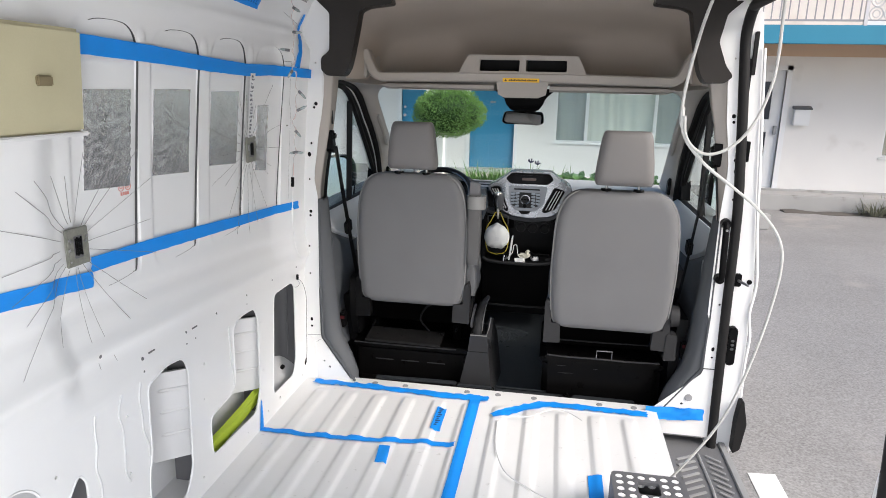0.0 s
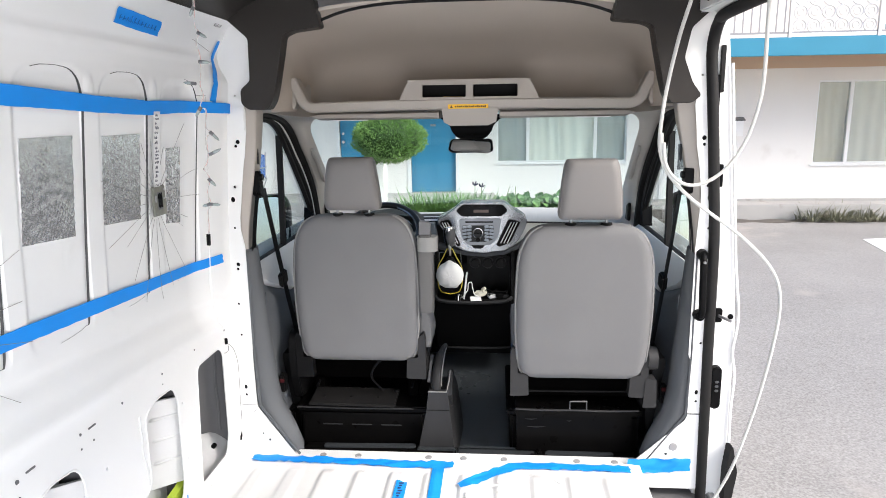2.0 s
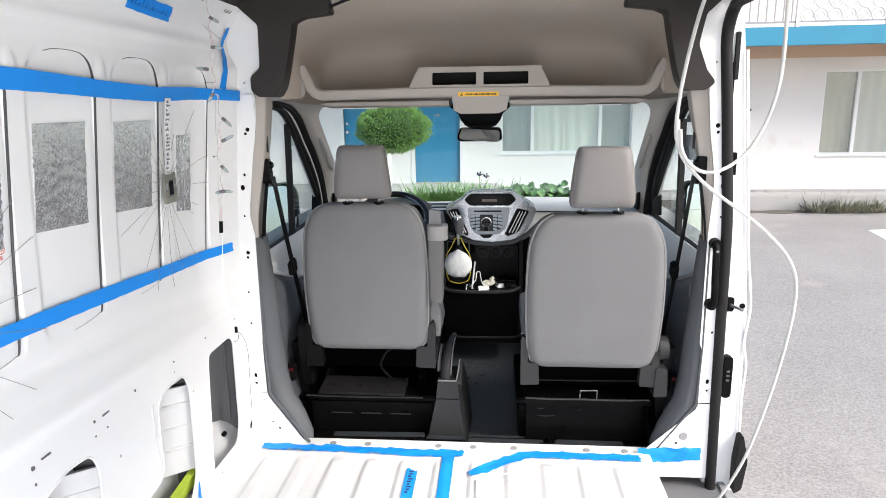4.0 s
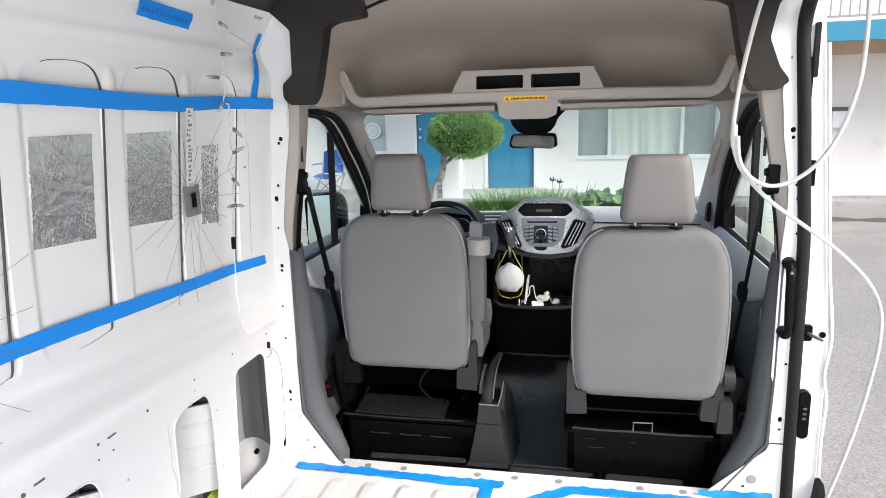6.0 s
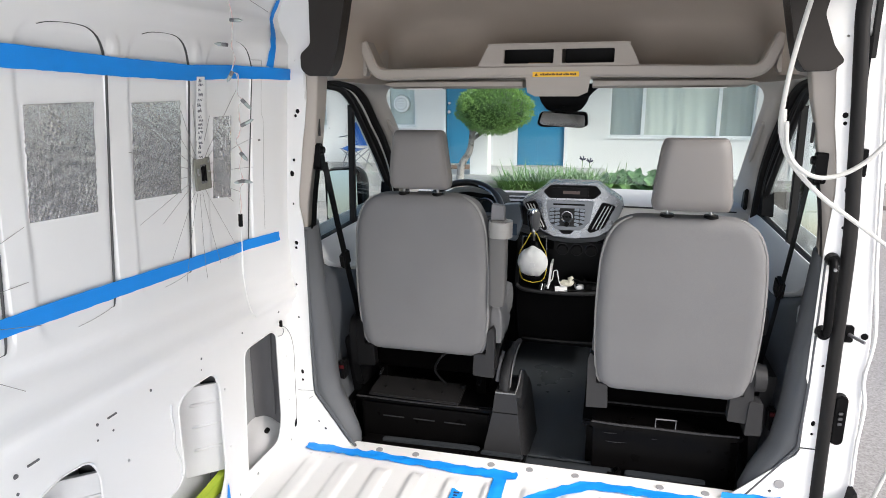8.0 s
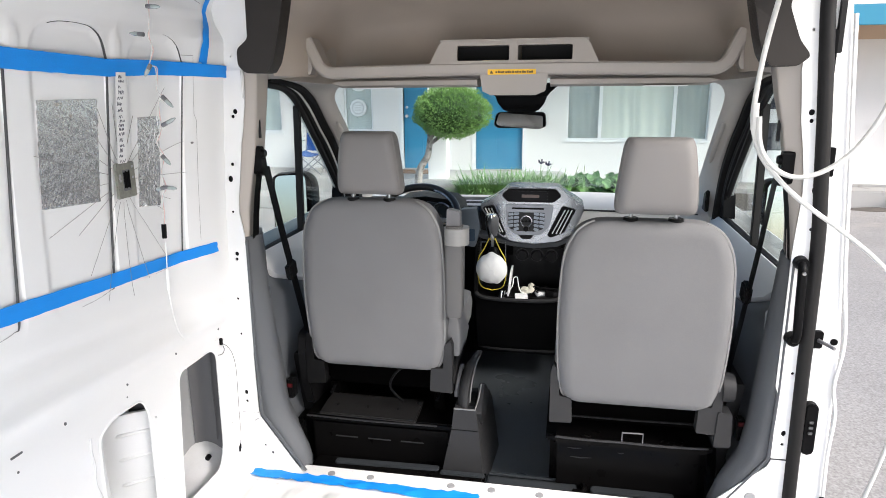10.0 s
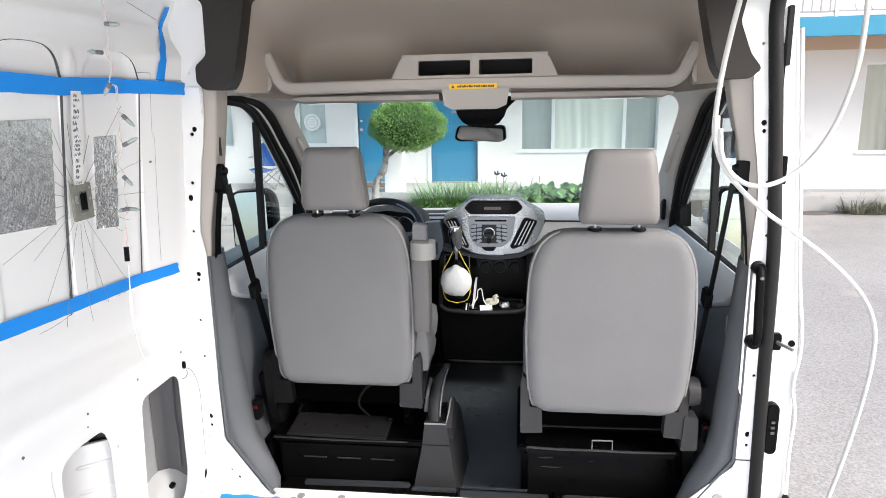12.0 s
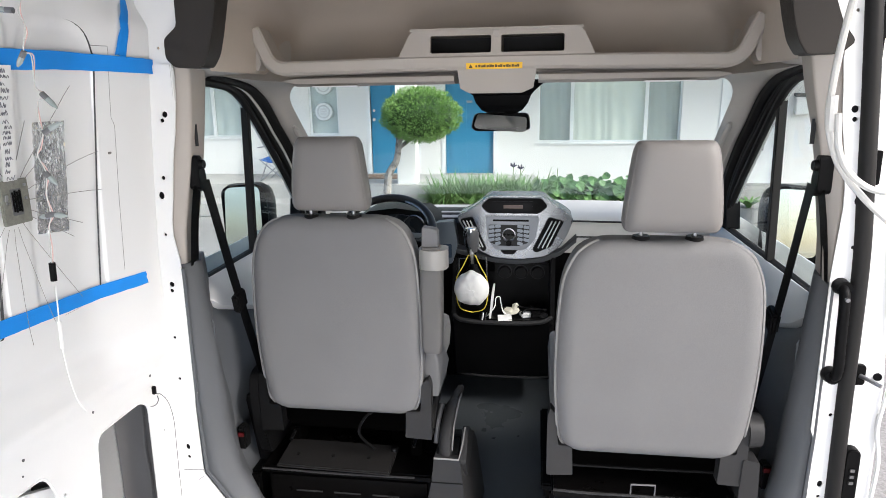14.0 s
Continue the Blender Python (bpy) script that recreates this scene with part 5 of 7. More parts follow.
part("lever", tube(spline([(-0.140, 0.185, 0.225), (-0.139, 0.212, 0.290), (-0.132, 0.285, 0.335), (-0.126, 0.37, 0.340), (-0.122, 0.46, 0.325)], 6), [0.025] * 8 + [0.023] * 7 + [0.016] * 10, 10, False, 0.75), DARK, hb)
part("lever_trim", tube(spline([(-0.117, 0.186, 0.245), (-0.114, 0.222, 0.310), (-0.110, 0.30, 0.345), (-0.108, 0.38, 0.345)], 6), 0.0026, 6), PIPING, hb)
part("lever_boot", prism(rounded([(0.165, 0.21), (0.29, 0.21), (0.28, 0.245), (0.25, 0.262), (0.19, 0.25)], 0.02), "x", -0.166, -0.096, 0.008), BLACK, hb)
part("release_button", cyl((-0.122, 0.46, 0.325), (-0.121, 0.478, 0.323), 0.010, 0.009, 12), CHROME, hb)

# ---- dashboard ----
da = thing("dashboard", "grey dashboard with silver centre console, radio and air vents", "dashboard", (0, 1.35, CABZ))
prof_l = [(1.60, 0.765), (1.40, 0.803), (1.25, 0.803), (1.16, 0.775), (1.13, 0.70), (1.16, 0.60), (1.22, 0.52), (1.34, 0.40), (1.45, 0.20), (1.55, 0.10)]
part("dash_body", loft([[(x, y + 0.05 * (x / 0.9) ** 2, z - 0.02 * (x / 0.9) ** 2) for y, z in prof_l] for x in np.linspace(-0.89, 0.89, 15)]), BLACK, da)
part("dash_top", loft([[(x, y + 0.05 * (x / 0.9) ** 2, z + 0.004 - 0.02 * (x / 0.9) ** 2) for y, z in ((1.62, 0.802), (1.40, 0.812), (1.25, 0.814), (1.175, 0.810), (1.145, 0.796), (1.132, 0.77), (1.120, 0.69), (1.125, 0.655), (1.17, 0.66), (1.20, 0.75), (1.40, 0.77), (1.60, 0.735))] for x in np.linspace(0.20, 0.89, 9)]), TRIM_LIGHT, da, "pale grey dash top pad")
part("dash_top", loft([[(x, y + 0.05 * (x / 0.9) ** 2, z + 0.004 - 0.02 * (x / 0.9) ** 2) for y, z in ((1.62, 0.774), (1.40, 0.796), (1.27, 0.800), (1.20, 0.788), (1.40, 0.77), (1.60, 0.735))] for x in np.linspace(-0.89, 0.22, 11)]), TRIM_LIGHT, da)
part("dash_seam", tube([(0.27, 1.142, 0.793), (0.55, 1.158, 0.786), (0.80, 1.182, 0.777)], 0.004, 6), DARK, da)
part("lid_line", tube([(0.30, 1.124, 0.728), (0.40, 1.128, 0.728), (0.52, 1.136, 0.726)], 0.003, 6), DARK, da)
CY = 1.085
stack = part("centre_panel", prism(rounded([(-0.208, 0.818), (-0.150, 0.845), (-0.114, 0.868), (-0.074, 0.905), (0.160, 0.905), (0.205, 0.868), (0.245, 0.848), (0.287, 0.815), (0.262, 0.745), (0.226, 0.686), (0.165, 0.648), (0.055, 0.634), (-0.050, 0.642), (-0.112, 0.672), (-0.165, 0.745)], 0.02), "y", CY, CY + 0.16, 0.014, 3), SILVER, da, "silver centre console panel")
part("lower_surround", loft([[(x, y, z) for y, z in ((CY + 0.010, zz), (CY + 0.022, zz - 0.022), (CY + 0.10, zz - 0.03), (CY + 0.11, zz + 0.03))] for x, zz in ((-0.26, 0.690), (-0.19, 0.668), (-0.12, 0.652), (-0.05, 0.636), (0.055, 0.628), (0.165, 0.641), (0.235, 0.672), (0.30, 0.73))]), TRIM, da, "blue-grey lower surround")
hood = part("display_hood", plate(rounded([(-0.070, 0.836), (0.142, 0.836), (0.178, 0.866), (0.152, 0.899), (-0.066, 0.899), (-0.100, 0.866)], 0.012), [], lambda x, z: (x, CY - 0.016, z), (0, 0.05, 0)), BLACK, stack, "black display hood")
part("display", box(-0.055, 0.115, CY - 0.019, CY - 0.015, 0.846, 0.888, 0.0), mat("dark_display", (0.006, 0.006, 0.007), 0.3, spec=0.06), hood, "dark blank display")
part("display_bar", box(-0.005, 0.075, CY - 0.021, CY - 0.018, 0.858, 0.872), mat("amber_legend", (0.10, 0.055, 0.04), 0.4), hood)
radio = part("radio", prism(rounded([(-0.084, 0.822), (0.145, 0.824), (0.128, 0.723), (0.085, 0.678), (-0.04, 0.678), (-0.072, 0.723)], 0.012), "y", CY - 0.010, CY + 0.03, 0.004), mat("blue_grey_fascia", (0.17, 0.18, 0.195), 0.36, 0.5, 0.05, 10), stack, "blue-grey radio panel with buttons")
part("disc_slot", box(-0.05, 0.10, CY - 0.0125, CY - 0.009, 0.801, 0.809, 0.001), BLACK, radio)
part("knob", cyl((0.018, CY - 0.009, 0.71), (0.018, CY - 0.028, 0.71), 0.014, 0.012, 20, 0.003), BLACK, radio)
part("knob_ring", tube([(0.018 + 0.026 * math.cos(a), CY - 0.012, 0.7447 + 0.026 * math.sin(a)) for a in np.linspace(0, 2 * math.pi, 25)[:-1]], 0.0045, 6, True), SILVER, radio)
part("button_field", prism(rounded([(-0.068, 0.7864), (0.104, 0.7864), (0.100, 0.71), (0.06, 0.696), (-0.024, 0.696), (-0.064, 0.71)], 0.008), "y", CY - 0.0112, CY - 0.008), DARK, radio)
btn = mat("button_grey", (0.20, 0.225, 0.255), 0.35, 0.3, 0.05, 10)
for s in (-1, 1):
    for r_ in range(5):
        for c_ in range(2):
            x, z = 0.018 + s * (0.0465 + 0.026 * c_), 0.780 - 0.0185 * r_ - 0.003 * c_
            if r_ < 4 or c_ == 0:
                part("button", moved(box(-0.0118, 0.0118, -0.0025, 0.0025, -0.0066, 0.0066, 0.002), pose(x, CY - 0.012, z, 0, s * (6 + 3 * r_), 0)), btn, radio)
for c_ in range(3):
    part("button", box(-0.008 + 0.018 * c_, 0.006 + 0.018 * c_, CY - 0.0145, CY - 0.0095, 0.7399, 0.7503, 0.002), BLACK, radio)
part("hazard_button", prism([(-0.02, 0.678), (0.055, 0.678), (0.038, 0.658), (-0.002, 0.658)], "y", CY - 0.012, CY, 0.003), BLACK, stack)
for s, pts in ((-1, [(-0.192, 0.8064), (-0.136, 0.8197), (-0.076, 0.678), (-0.090, 0.666), (-0.135, 0.713)]), (1, [(0.182, 0.8216), (0.246, 0.8045), (0.194, 0.693), (0.132, 0.666), (0.116, 0.678)])):
    vent = part("air_vent", prism(rounded(pts, 0.012), "y", CY - 0.006, CY + 0.03, 0.004), BLACK, stack, "black slatted air vent")
    for k in range(3):
        t = (k + 0.7855) / 3.4
        x0, x1 = (lerp(-0.188, -0.138, t), lerp(-0.126, -0.084, t)) if s < 0 else (lerp(0.184, 0.238, t), lerp(0.126, 0.186, t))
        part("slat", tube([(x0, CY - 0.010, 0.8026), (x1, CY - 0.010, 0.688)], 0.0030, 6), GALV, vent)
# lower console
low = part("lower_console", loft([[(x, y, z) for x, y in ((-0.215, y0), (0.195, y0), (0.215, y0 + 0.04), (0.215, 1.4), (-0.235, 1.4), (-0.235, y0 + 0.04))] for z, y0 in ((0.062, 1.185), (0.066, 1.155), (0.085, 1.137), (0.25, 1.06), (0.385, 1.02))]), BLACK, da)
part("console_hem", tube(spline([(-0.228, 1.19, 0.095), (-0.19, 1.15, 0.070), (0.0, 1.143, 0.066), (0.185, 1.15, 0.070), (0.212, 1.19, 0.09)], 5), 0.006, 6), DARK, low)
part("toe_board", box(-0.90, 0.90, 1.49, 1.52, CABZ, 0.30, 0.01), BLACK, da)
part("bin_back", box(-0.22, 0.20, 1.20, 1.22, 0.38, 0.64), BLACK, low)
for s, x in ((-1, -0.225), (1, 0.195)):
    part("bin_cheek", prism([(1.03, 0.36), (1.03, 0.42), (1.10, 0.64), (1.22, 0.64), (1.22, 0.36)], "x", x, x + 0.02, 0.004), BLACK, low)
part("bin_lip", tube(spline([(-0.215, 1.025, 0.40), (-0.17, 1.015, 0.378), (0.0, 1.01, 0.372), (0.15, 1.015, 0.378), (0.205, 1.025, 0.40)], 5), 0.010, 8), DARK, low)
hv = part("heater_panel", box(-0.045, 0.190, 1.115, 1.14, 0.525, 0.612, 0.006), BLACK, low, "dark heater control panel")
for x in (0.0, 0.07, 0.14):
    k = part("dial", cyl((x, 1.116, 0.572), (x, 1.095, 0.572), 0.026, 0.023, 18, 0.003), BLACK, hv)
    part("dial_ring", tube([(x + 0.030 * math.cos(a), 1.113, 0.572 + 0.030 * math.sin(a)) for a in np.linspace(0, 2 * math.pi, 21)[:-1]], 0.0022, 6, True), DARK, k)
part("gate_frame", tube([(-0.195, 1.035, 0.46), (-0.190, 1.04, 0.645), (-0.075, 1.04, 0.650), (-0.070, 1.035, 0.46)], 0.004, 6), SILVER, da, "silver shifter gate frame")
shift = part("gear_lever", tube(spline([(-0.135, 1.02, 0.56), (-0.130, 0.98, 0.64), (-0.127, 0.95, 0.70)], 5), 0.010, 8), BLACK, da)
part("gear_knob", loft([[(-0.127 + w * math.cos(a), 0.93 - 0.35 * (z - 0.76) + w * 1.2 * math.sin(a), z) for a in np.linspace(0, 2 * math.pi, 15)[:-1]] for z, w in ((0.645, 0.014), (0.676, 0.015), (0.69, 0.020), (0.73, 0.029), (0.785, 0.032), (0.805, 0.024), (0.810, 0.004))]), CHROME, shift, "bright chrome gear knob")
part("knob_face", loft([[(-0.120 + w * math.cos(a), 0.921 - 0.35 * (z - 0.76) + w * 1.2 * math.sin(a), z) for a in np.linspace(0, 2 * math.pi, 15)[:-1]] for z, w in ((0.70, 0.014), (0.73, 0.0235), (0.785, 0.0255), (0.798, 0.018))]), GREYM, shift)
part("gear_gaiter", loft([[(-0.13 + w * math.cos(a), 1.03 + w * math.sin(a), z) for a in np.linspace(0, 2 * math.pi, 15)[:-1]] for z, w in ((0.49, 0.07), (0.53, 0.06), (0.58, 0.035), (0.62, 0.018))]), BLACK, shift)
part("switch_panel", prism(rounded([(-0.31, 0.79), (-0.215, 0.80), (-0.20, 0.70), (-0.225, 0.61), (-0.30, 0.62)], 0.012), "y", 1.07, 1.13, 0.006), mat("blue_grey_dash", (0.09, 0.11, 0.13), 0.35, 0.2, 0.06, 8), da)
part("switch", box(-0.285, -0.225, 1.066, 1.071, 0.64, 0.70, 0.002), mat("blue_black_screen", (0.035, 0.055, 0.085), 0.2), da)
# instruments
ip = part("instrument_binnacle", loft([[(-0.47 + a * w, y, z) for a, z in ((-1, 0.69), (-0.92, 0.795), (-0.6, 0.835), (0, 0.85), (0.6, 0.835), (0.92, 0.785), (1, 0.69))] for w, y in ((0.20, 1.09), (0.21, 1.14), (0.21, 1.30))]), BLACK, da)
part("instrument_face", prism([(-0.64, 0.71), (-0.30, 0.71), (-0.32, 0.805), (-0.47, 0.828), (-0.62, 0.805)], "y", 1.078, 1.088), mat("dial_face", (0.02, 0.025, 0.03), 0.25), ip)
for x in (-0.55, -0.39):
    part("gauge_ring", tube([(x + 0.045 * math.cos(a), 1.076, 0.775 + 0.045 * math.sin(a)) for a in np.linspace(0, 2 * math.pi, 25)[:-1]], 0.004, 6, True), SILVER, ip)

# steering wheel
sw = thing("steering_wheel", "black steering wheel with silver spoke trim", "steering wheel", (-0.465, 0.90, 0.62))
M = pose(-0.465, 0.870, 0.785, 40, 0, 0)


def wheel_pt(a, r=0.19, h=0.0):
    return M @ Vector((r * math.cos(a), r * math.sin(a), h))


part("rim", tube([wheel_pt(a) for a in np.linspace(0, 2 * math.pi, 49)[:-1]], 0.0165, 10, True), mat("wheel_leather", (0.018, 0.018, 0.019), 0.32, 0, 0.1, 20, 0.05, 500), sw)
part("hub", moved(cyl((0, 0, -0.03), (0, 0, 0.02), 0.075, 0.065, 24, 0.01), M), BLACK, sw)
for a in (radians(-5), radians(185), radians(250), radians(290)):
    part("spoke", tube([wheel_pt(a, 0.06), wheel_pt(a, 0.12, -0.005), wheel_pt(a, 0.185)], [0.022, 0.016, 0.018], 8, False, 0.5), SILVER if a < 1 or a > 3.9 else BLACK, sw)
part("rim_trim", tube([wheel_pt(a, 0.176, 0.006) for a in np.linspace(radians(-25), radians(70), 20)], 0.005, 8), SILVER, sw)
part("column", tube([M @ Vector((0, 0, -0.03)), (-0.465, 1.05, 0.68), (-0.465, 1.25, 0.60)], 0.05, 14), BLACK, sw)
part("stalk", tube([(-0.44, 1.0, 0.73), (-0.30, 0.97, 0.75)], 0.009, 8), BLACK, sw)


# ---- outside ----
GZ = -0.62
bm = bmesh.new()
for q in ((-900, -900), (900, -900), (900, 900), (-900, 900)):
    bm.verts.new((q[0], q[1], GZ))
bm.faces.new(bm.verts[:])
setting("ground", bm, ASPHALT, "worn grey asphalt car park", 0)
FY_ = 10.3
walk_ = setting("pavement", box(-16, 22, 9.75, FY_ + 0.1, GZ - 0.05, -0.34, 0.02), CONCRETE, "pale concrete kerb walk along the building")
part("porch_slab", box(-14, 0.1, 8.9, FY_ + 0.05, GZ, -0.16, 0.015), CONCRETE, walk_, "pale concrete porch slab")
part("porch_step", box(-14, -1.6, 8.3, 8.9, GZ, -0.40, 0.015), CONCRETE, walk_)
part("planter_soil", sheet(lambda u, v: (-1.75 + 5.1 * u, 7.9 + 1.9 * v, -0.42 + 0.05 * math.sin(7 * u) * math.sin(3.1 * v)), 14, 6, (0, 0, -0.25)), SOIL, walk_, "dark planting bed soil")
part("planter_kerb", box(-1.85, 3.45, 7.75, 7.9, GZ, -0.38, 0.015), CONCRETE, walk_)

house = thing("apartment_building", "white stucco two-storey motel-style apartment building with blue doors", "building", (0, FY_, GZ))
DOORS = [(-1.52, -0.655, -0.14), (-2.90, -2.06, -0.14)]
WINS = [(0.13, 2.56, 0.41, 1.84), (5.93, 9.2, 0.335, 1.84), (-6.6, -5.35, 0.53, 1.84), (-4.06, -3.50, 0.56, 1.84), (10.6, 12.6, 0.40, 1.84), (-9.8, -7.8, 0.5, 1.84)]
WD = (3.28, 4.17, -0.30, 1.82)
holes = [rect(a, b, z, z + 2.03) for a, b, z in DOORS] + [rect(a, b, c, d) for a, b, c, d in WINS] + [rect(*WD)]
UPW = [(5.5, 6.2, 3.18, 4.4), (2.2, 3.6, 3.3, 4.4), (-2.0, -0.4, 3.3, 4.4), (8.6, 10.2, 3.3, 4.4)]
wall = part("wall", plate(rect(-16, 22, GZ, 2.62), holes, lambda x, z: (x, FY_, z), (0, 0.18, 0)), STUCCO, house, "white stucco wall", 0)
upper = part("upper_wall", plate(rect(-16, 22, 2.62, 5.3), [rect(a, b, c, d) for a, b, c, d in UPW] + [rect(6.95, 7.85, 2.66, 4.7)], lambda x, z: (x, FY_, z), (0, 0.18, 0)), STUCCO, house, "white stucco upper wall", 0)
# added room shell, its grey standing in for unlit rooms
part("back_wall", box(-16, 22, FY_ + 2.6, FY_ + 2.7, GZ, 5.3), ROOM_SHADE, house)
part("inner_floor", box(-16, 22, FY_ + 0.18, FY_ + 2.6, -0.2, -0.16), ROOM_SHADE, house)
part("inner_ceiling", box(-16, 22, FY_ + 0.18, FY_ + 2.6, 2.3, 2.4), ROOM_SHADE, house)
part("roof", box(-16.3, 22.3, FY_ - 0.9, FY_ + 3.0, 5.3, 5.5, 0.02), STUCCO_TAN, house)
# balcony
balc = part("balcony", box(-16, 22, FY_ - 1.25, FY_, 2.36, 2.455, 0.01), STUCCO_TAN, house, "tan balcony soffit")
part("fascia", box(-16, 22, FY_ - 1.29, FY_ - 1.25, 2.185, 2.475, 0.008), BLUE_FASCIA, balc, "turquoise painted balcony fascia")
part("soffit", box(-16, 22, FY_ - 1.24, FY_ - 0.002, 2.30, 2.36), STUCCO_TAN, balc)
# tan strip paints the soffit's bounced light and shading on white stucco
part("wall_bounce_band", box(-16, 22, FY_ - 0.012, FY_ - 0.003, 2.06, 2.30), STUCCO_TAN, wall, "tan strip painting bounced light and shading under the balcony")
rail = part("railing", join(box(-16, 22, FY_ - 1.275, FY_ - 1.245, 3.40, 3.44), box(-16, 22, FY_ - 1.27, FY_ - 1.25, 2.53, 2.56)), RAILING, balc, "grey painted balcony railing")
for i in range(58):
    x = 2.0 + 0.13 * i
    if 4.82 < x < 6.18:
        continue
    part("baluster", box(x - 0.008, x + 0.008, FY_ - 1.268, FY_ - 1.252, 2.56, 3.40), RAILING, rail)
for x in (2.6, 4.82, 6.19, 8.2):
    part("post", box(x - 0.025, x + 0.025, FY_ - 1.285, FY_ - 1.235, 2.20, 3.44), GALV, rail)
# pierced block screen of interlaced rings
scr = part("block_screen", box(4.85, 6.16, FY_ - 1.275, FY_ - 1.24, 2.476, 2.54, 0.005), PAINTW, balc, "white pierced ring-pattern screen")
for i in range(6):
    for j in range(4):
        cx, cz = 4.965 + 0.215 * i, 2.645 + 0.21 * j
        part("ring", tube([(cx + 0.098 * math.cos(a), FY_ - 1.258, cz + 0.098 * math.sin(a)) for a in np.linspace(0, 2 * math.pi, 17)[:-1]], 0.013, 5, True), GALV, scr)
        part("ring", tube([(cx + 0.052 * math.cos(a), FY_ - 1.258, cz + 0.052 * math.sin(a)) for a in np.linspace(0, 2 * math.pi, 13)[:-1]], 0.010, 5, True), GALV, scr)
part("upper_door", box(6.95, 7.85, FY_ + 0.04, FY_ + 0.09, 2.66, 4.7), BLUE, house, "blue upper-floor door")


def window(x0, x1, z0, z1, mulls, curtains, parent):
    w = part("window", plate(rect(x0, x1, z0, z1), [rect(a + 0.03, b - 0.03, z0 + 0.035, z1 - 0.035) for a, b in zip([x0, *mulls], [*mulls, x1])], lambda x, z: (x, FY_ + 0.03, z), (0, 0.05, 0)), PAINTW, parent, "white framed sliding window", 0)
    for a, b in zip([x0, *mulls], [*mulls, x1]):
        p = part("pane", box(a + 0.03, b - 0.03, FY_ + 0.05, FY_ + 0.055, z0 + 0.035, z1 - 0.035), GLASS_BLDG, w)
    part("sill", box(x0 - 0.04, x1 + 0.04, FY_ - 0.03, FY_ + 0.03, z0 - 0.035, z0, 0.006), PAINTW, w)
    for (a, b, m) in curtains:
        n = max(6, int((b - a) / 0.02))
        part("curtain", sheet(lambda u, v: (lerp(a, b, u) + 0.01 * math.sin(9 * v), FY_ + 0.12 + 0.007 * math.sin(u * n * 0.55) + 0.006 * math.sin(u * 23 + 2 * v), lerp(z0 - 0.05, z1 + 0.05, v)), n * 2, 5), m, w, "", 60)
    return w


CREAM2 = mat("grey_blind", (0.80, 0.82, 0.81), 0.8, 0, 0.06, 5)
GREYNET = mat("grey_net_curtain", (0.44, 0.45, 0.43), 0.9, 0, 0.25, 3, 0.05)
window(*WINS[0], [0.72, 1.98], [(0.10, 0.73, GREYNET), (0.72, 1.30, CURTAIN), (1.27, 2.02, CURTAIN), (2.0, 2.6, GREYNET)], house)
window(*WINS[1], [6.53, 8.6], [(5.9, 6.50, mat("tan_curtain", (0.50, 0.45, 0.38), 0.9, 0, 0.2, 3)), (6.56, 9.3, mat("sand_curtain", (0.58, 0.55, 0.50), 0.9, 0, 0.2, 3))], house)
window(*WINS[2], [-5.95], [(-6.6, -5.4, CREAM2)], house)
window(*WINS[3], [], [(-4.1, -3.45, CREAM2)], house)
window(*WINS[4], [11.3], [(10.5, 12.7, CREAM2)], house)
window(*WINS[5], [-8.8], [(-9.9, -7.7, CREAM2)], house)
for a, b, c, d in UPW:
    u = part("window", plate(rect(a, b, c, d), [rect(a + 0.05, b - 0.05, c + 0.05, d - 0.05)], lambda x, z: (x, FY_ + 0.02, z), (0, 0.05, 0)), PAINTW, house, "", 0)
    part("pane", box(a + 0.05, b - 0.05, FY_ + 0.04, FY_ + 0.045, c + 0.05, d - 0.05), GLASS_BLDG, u)
    # flat grey panel behind the pane stands in for the unlit room
    part("room_shade_panel", box(a, b, FY_ + 0.2, FY_ + 0.21, c, d), ROOM_SHADE, u)


def front_door(x0, x1, z0):
    d = part("door", box(x0, x1, FY_ + 0.05, FY_ + 0.10, z0, z0 + 2.03), BLUE, house, "teal blue panelled front door", 0)
    w = x1 - x0
    for cx in (x0 + 0.27 * w, x0 + 0.73 * w):
        for za, zb in ((0.20, 0.62), (0.78, 1.30), (1.42, 1.90)):
            part("door_panel", prism(rect(cx - 0.17 * w, cx + 0.17 * w, z0 + za, z0 + zb, 0.01), "y", FY_ + 0.035, FY_ + 0.052, 0.010), BLUE, d)
    part("knob", cyl((x0 + 0.065, FY_ + 0.05, z0 + 0.98), (x0 + 0.065, FY_ - 0.005, z0 + 0.98), 0.028, 0.03, 14, 0.006), CHROME, d)
    part("deadbolt", cyl((x0 + 0.065, FY_ + 0.05, z0 + 1.14), (x0 + 0.065, FY_ + 0.02, z0 + 1.14), 0.026, 0.024, 14), CHROME, d)
    part("mail_slot", box(x1 - 0.56 * w, x1 - 0.30 * w, FY_ + 0.038, FY_ + 0.05, z0 + 1.255, z0 + 1.295, 0.004), STEEL, d)
    for a, b, c, e in ((x0 - 0.075, x0, z0, z0 + 2.11), (x1, x1 + 0.075, z0, z0 + 2.11), (x0, x1, z0 + 2.03, z0 + 2.11)):
        part("casing", box(a, b, FY_ - 0.015, FY_ + 0.06, c, e, 0.004), PAINTW, d, "white door casing")
    part("threshold", box(x0, x1, FY_ - 0.02, FY_ + 0.09, z0 - 0.03, z0), CONCRETE, d)


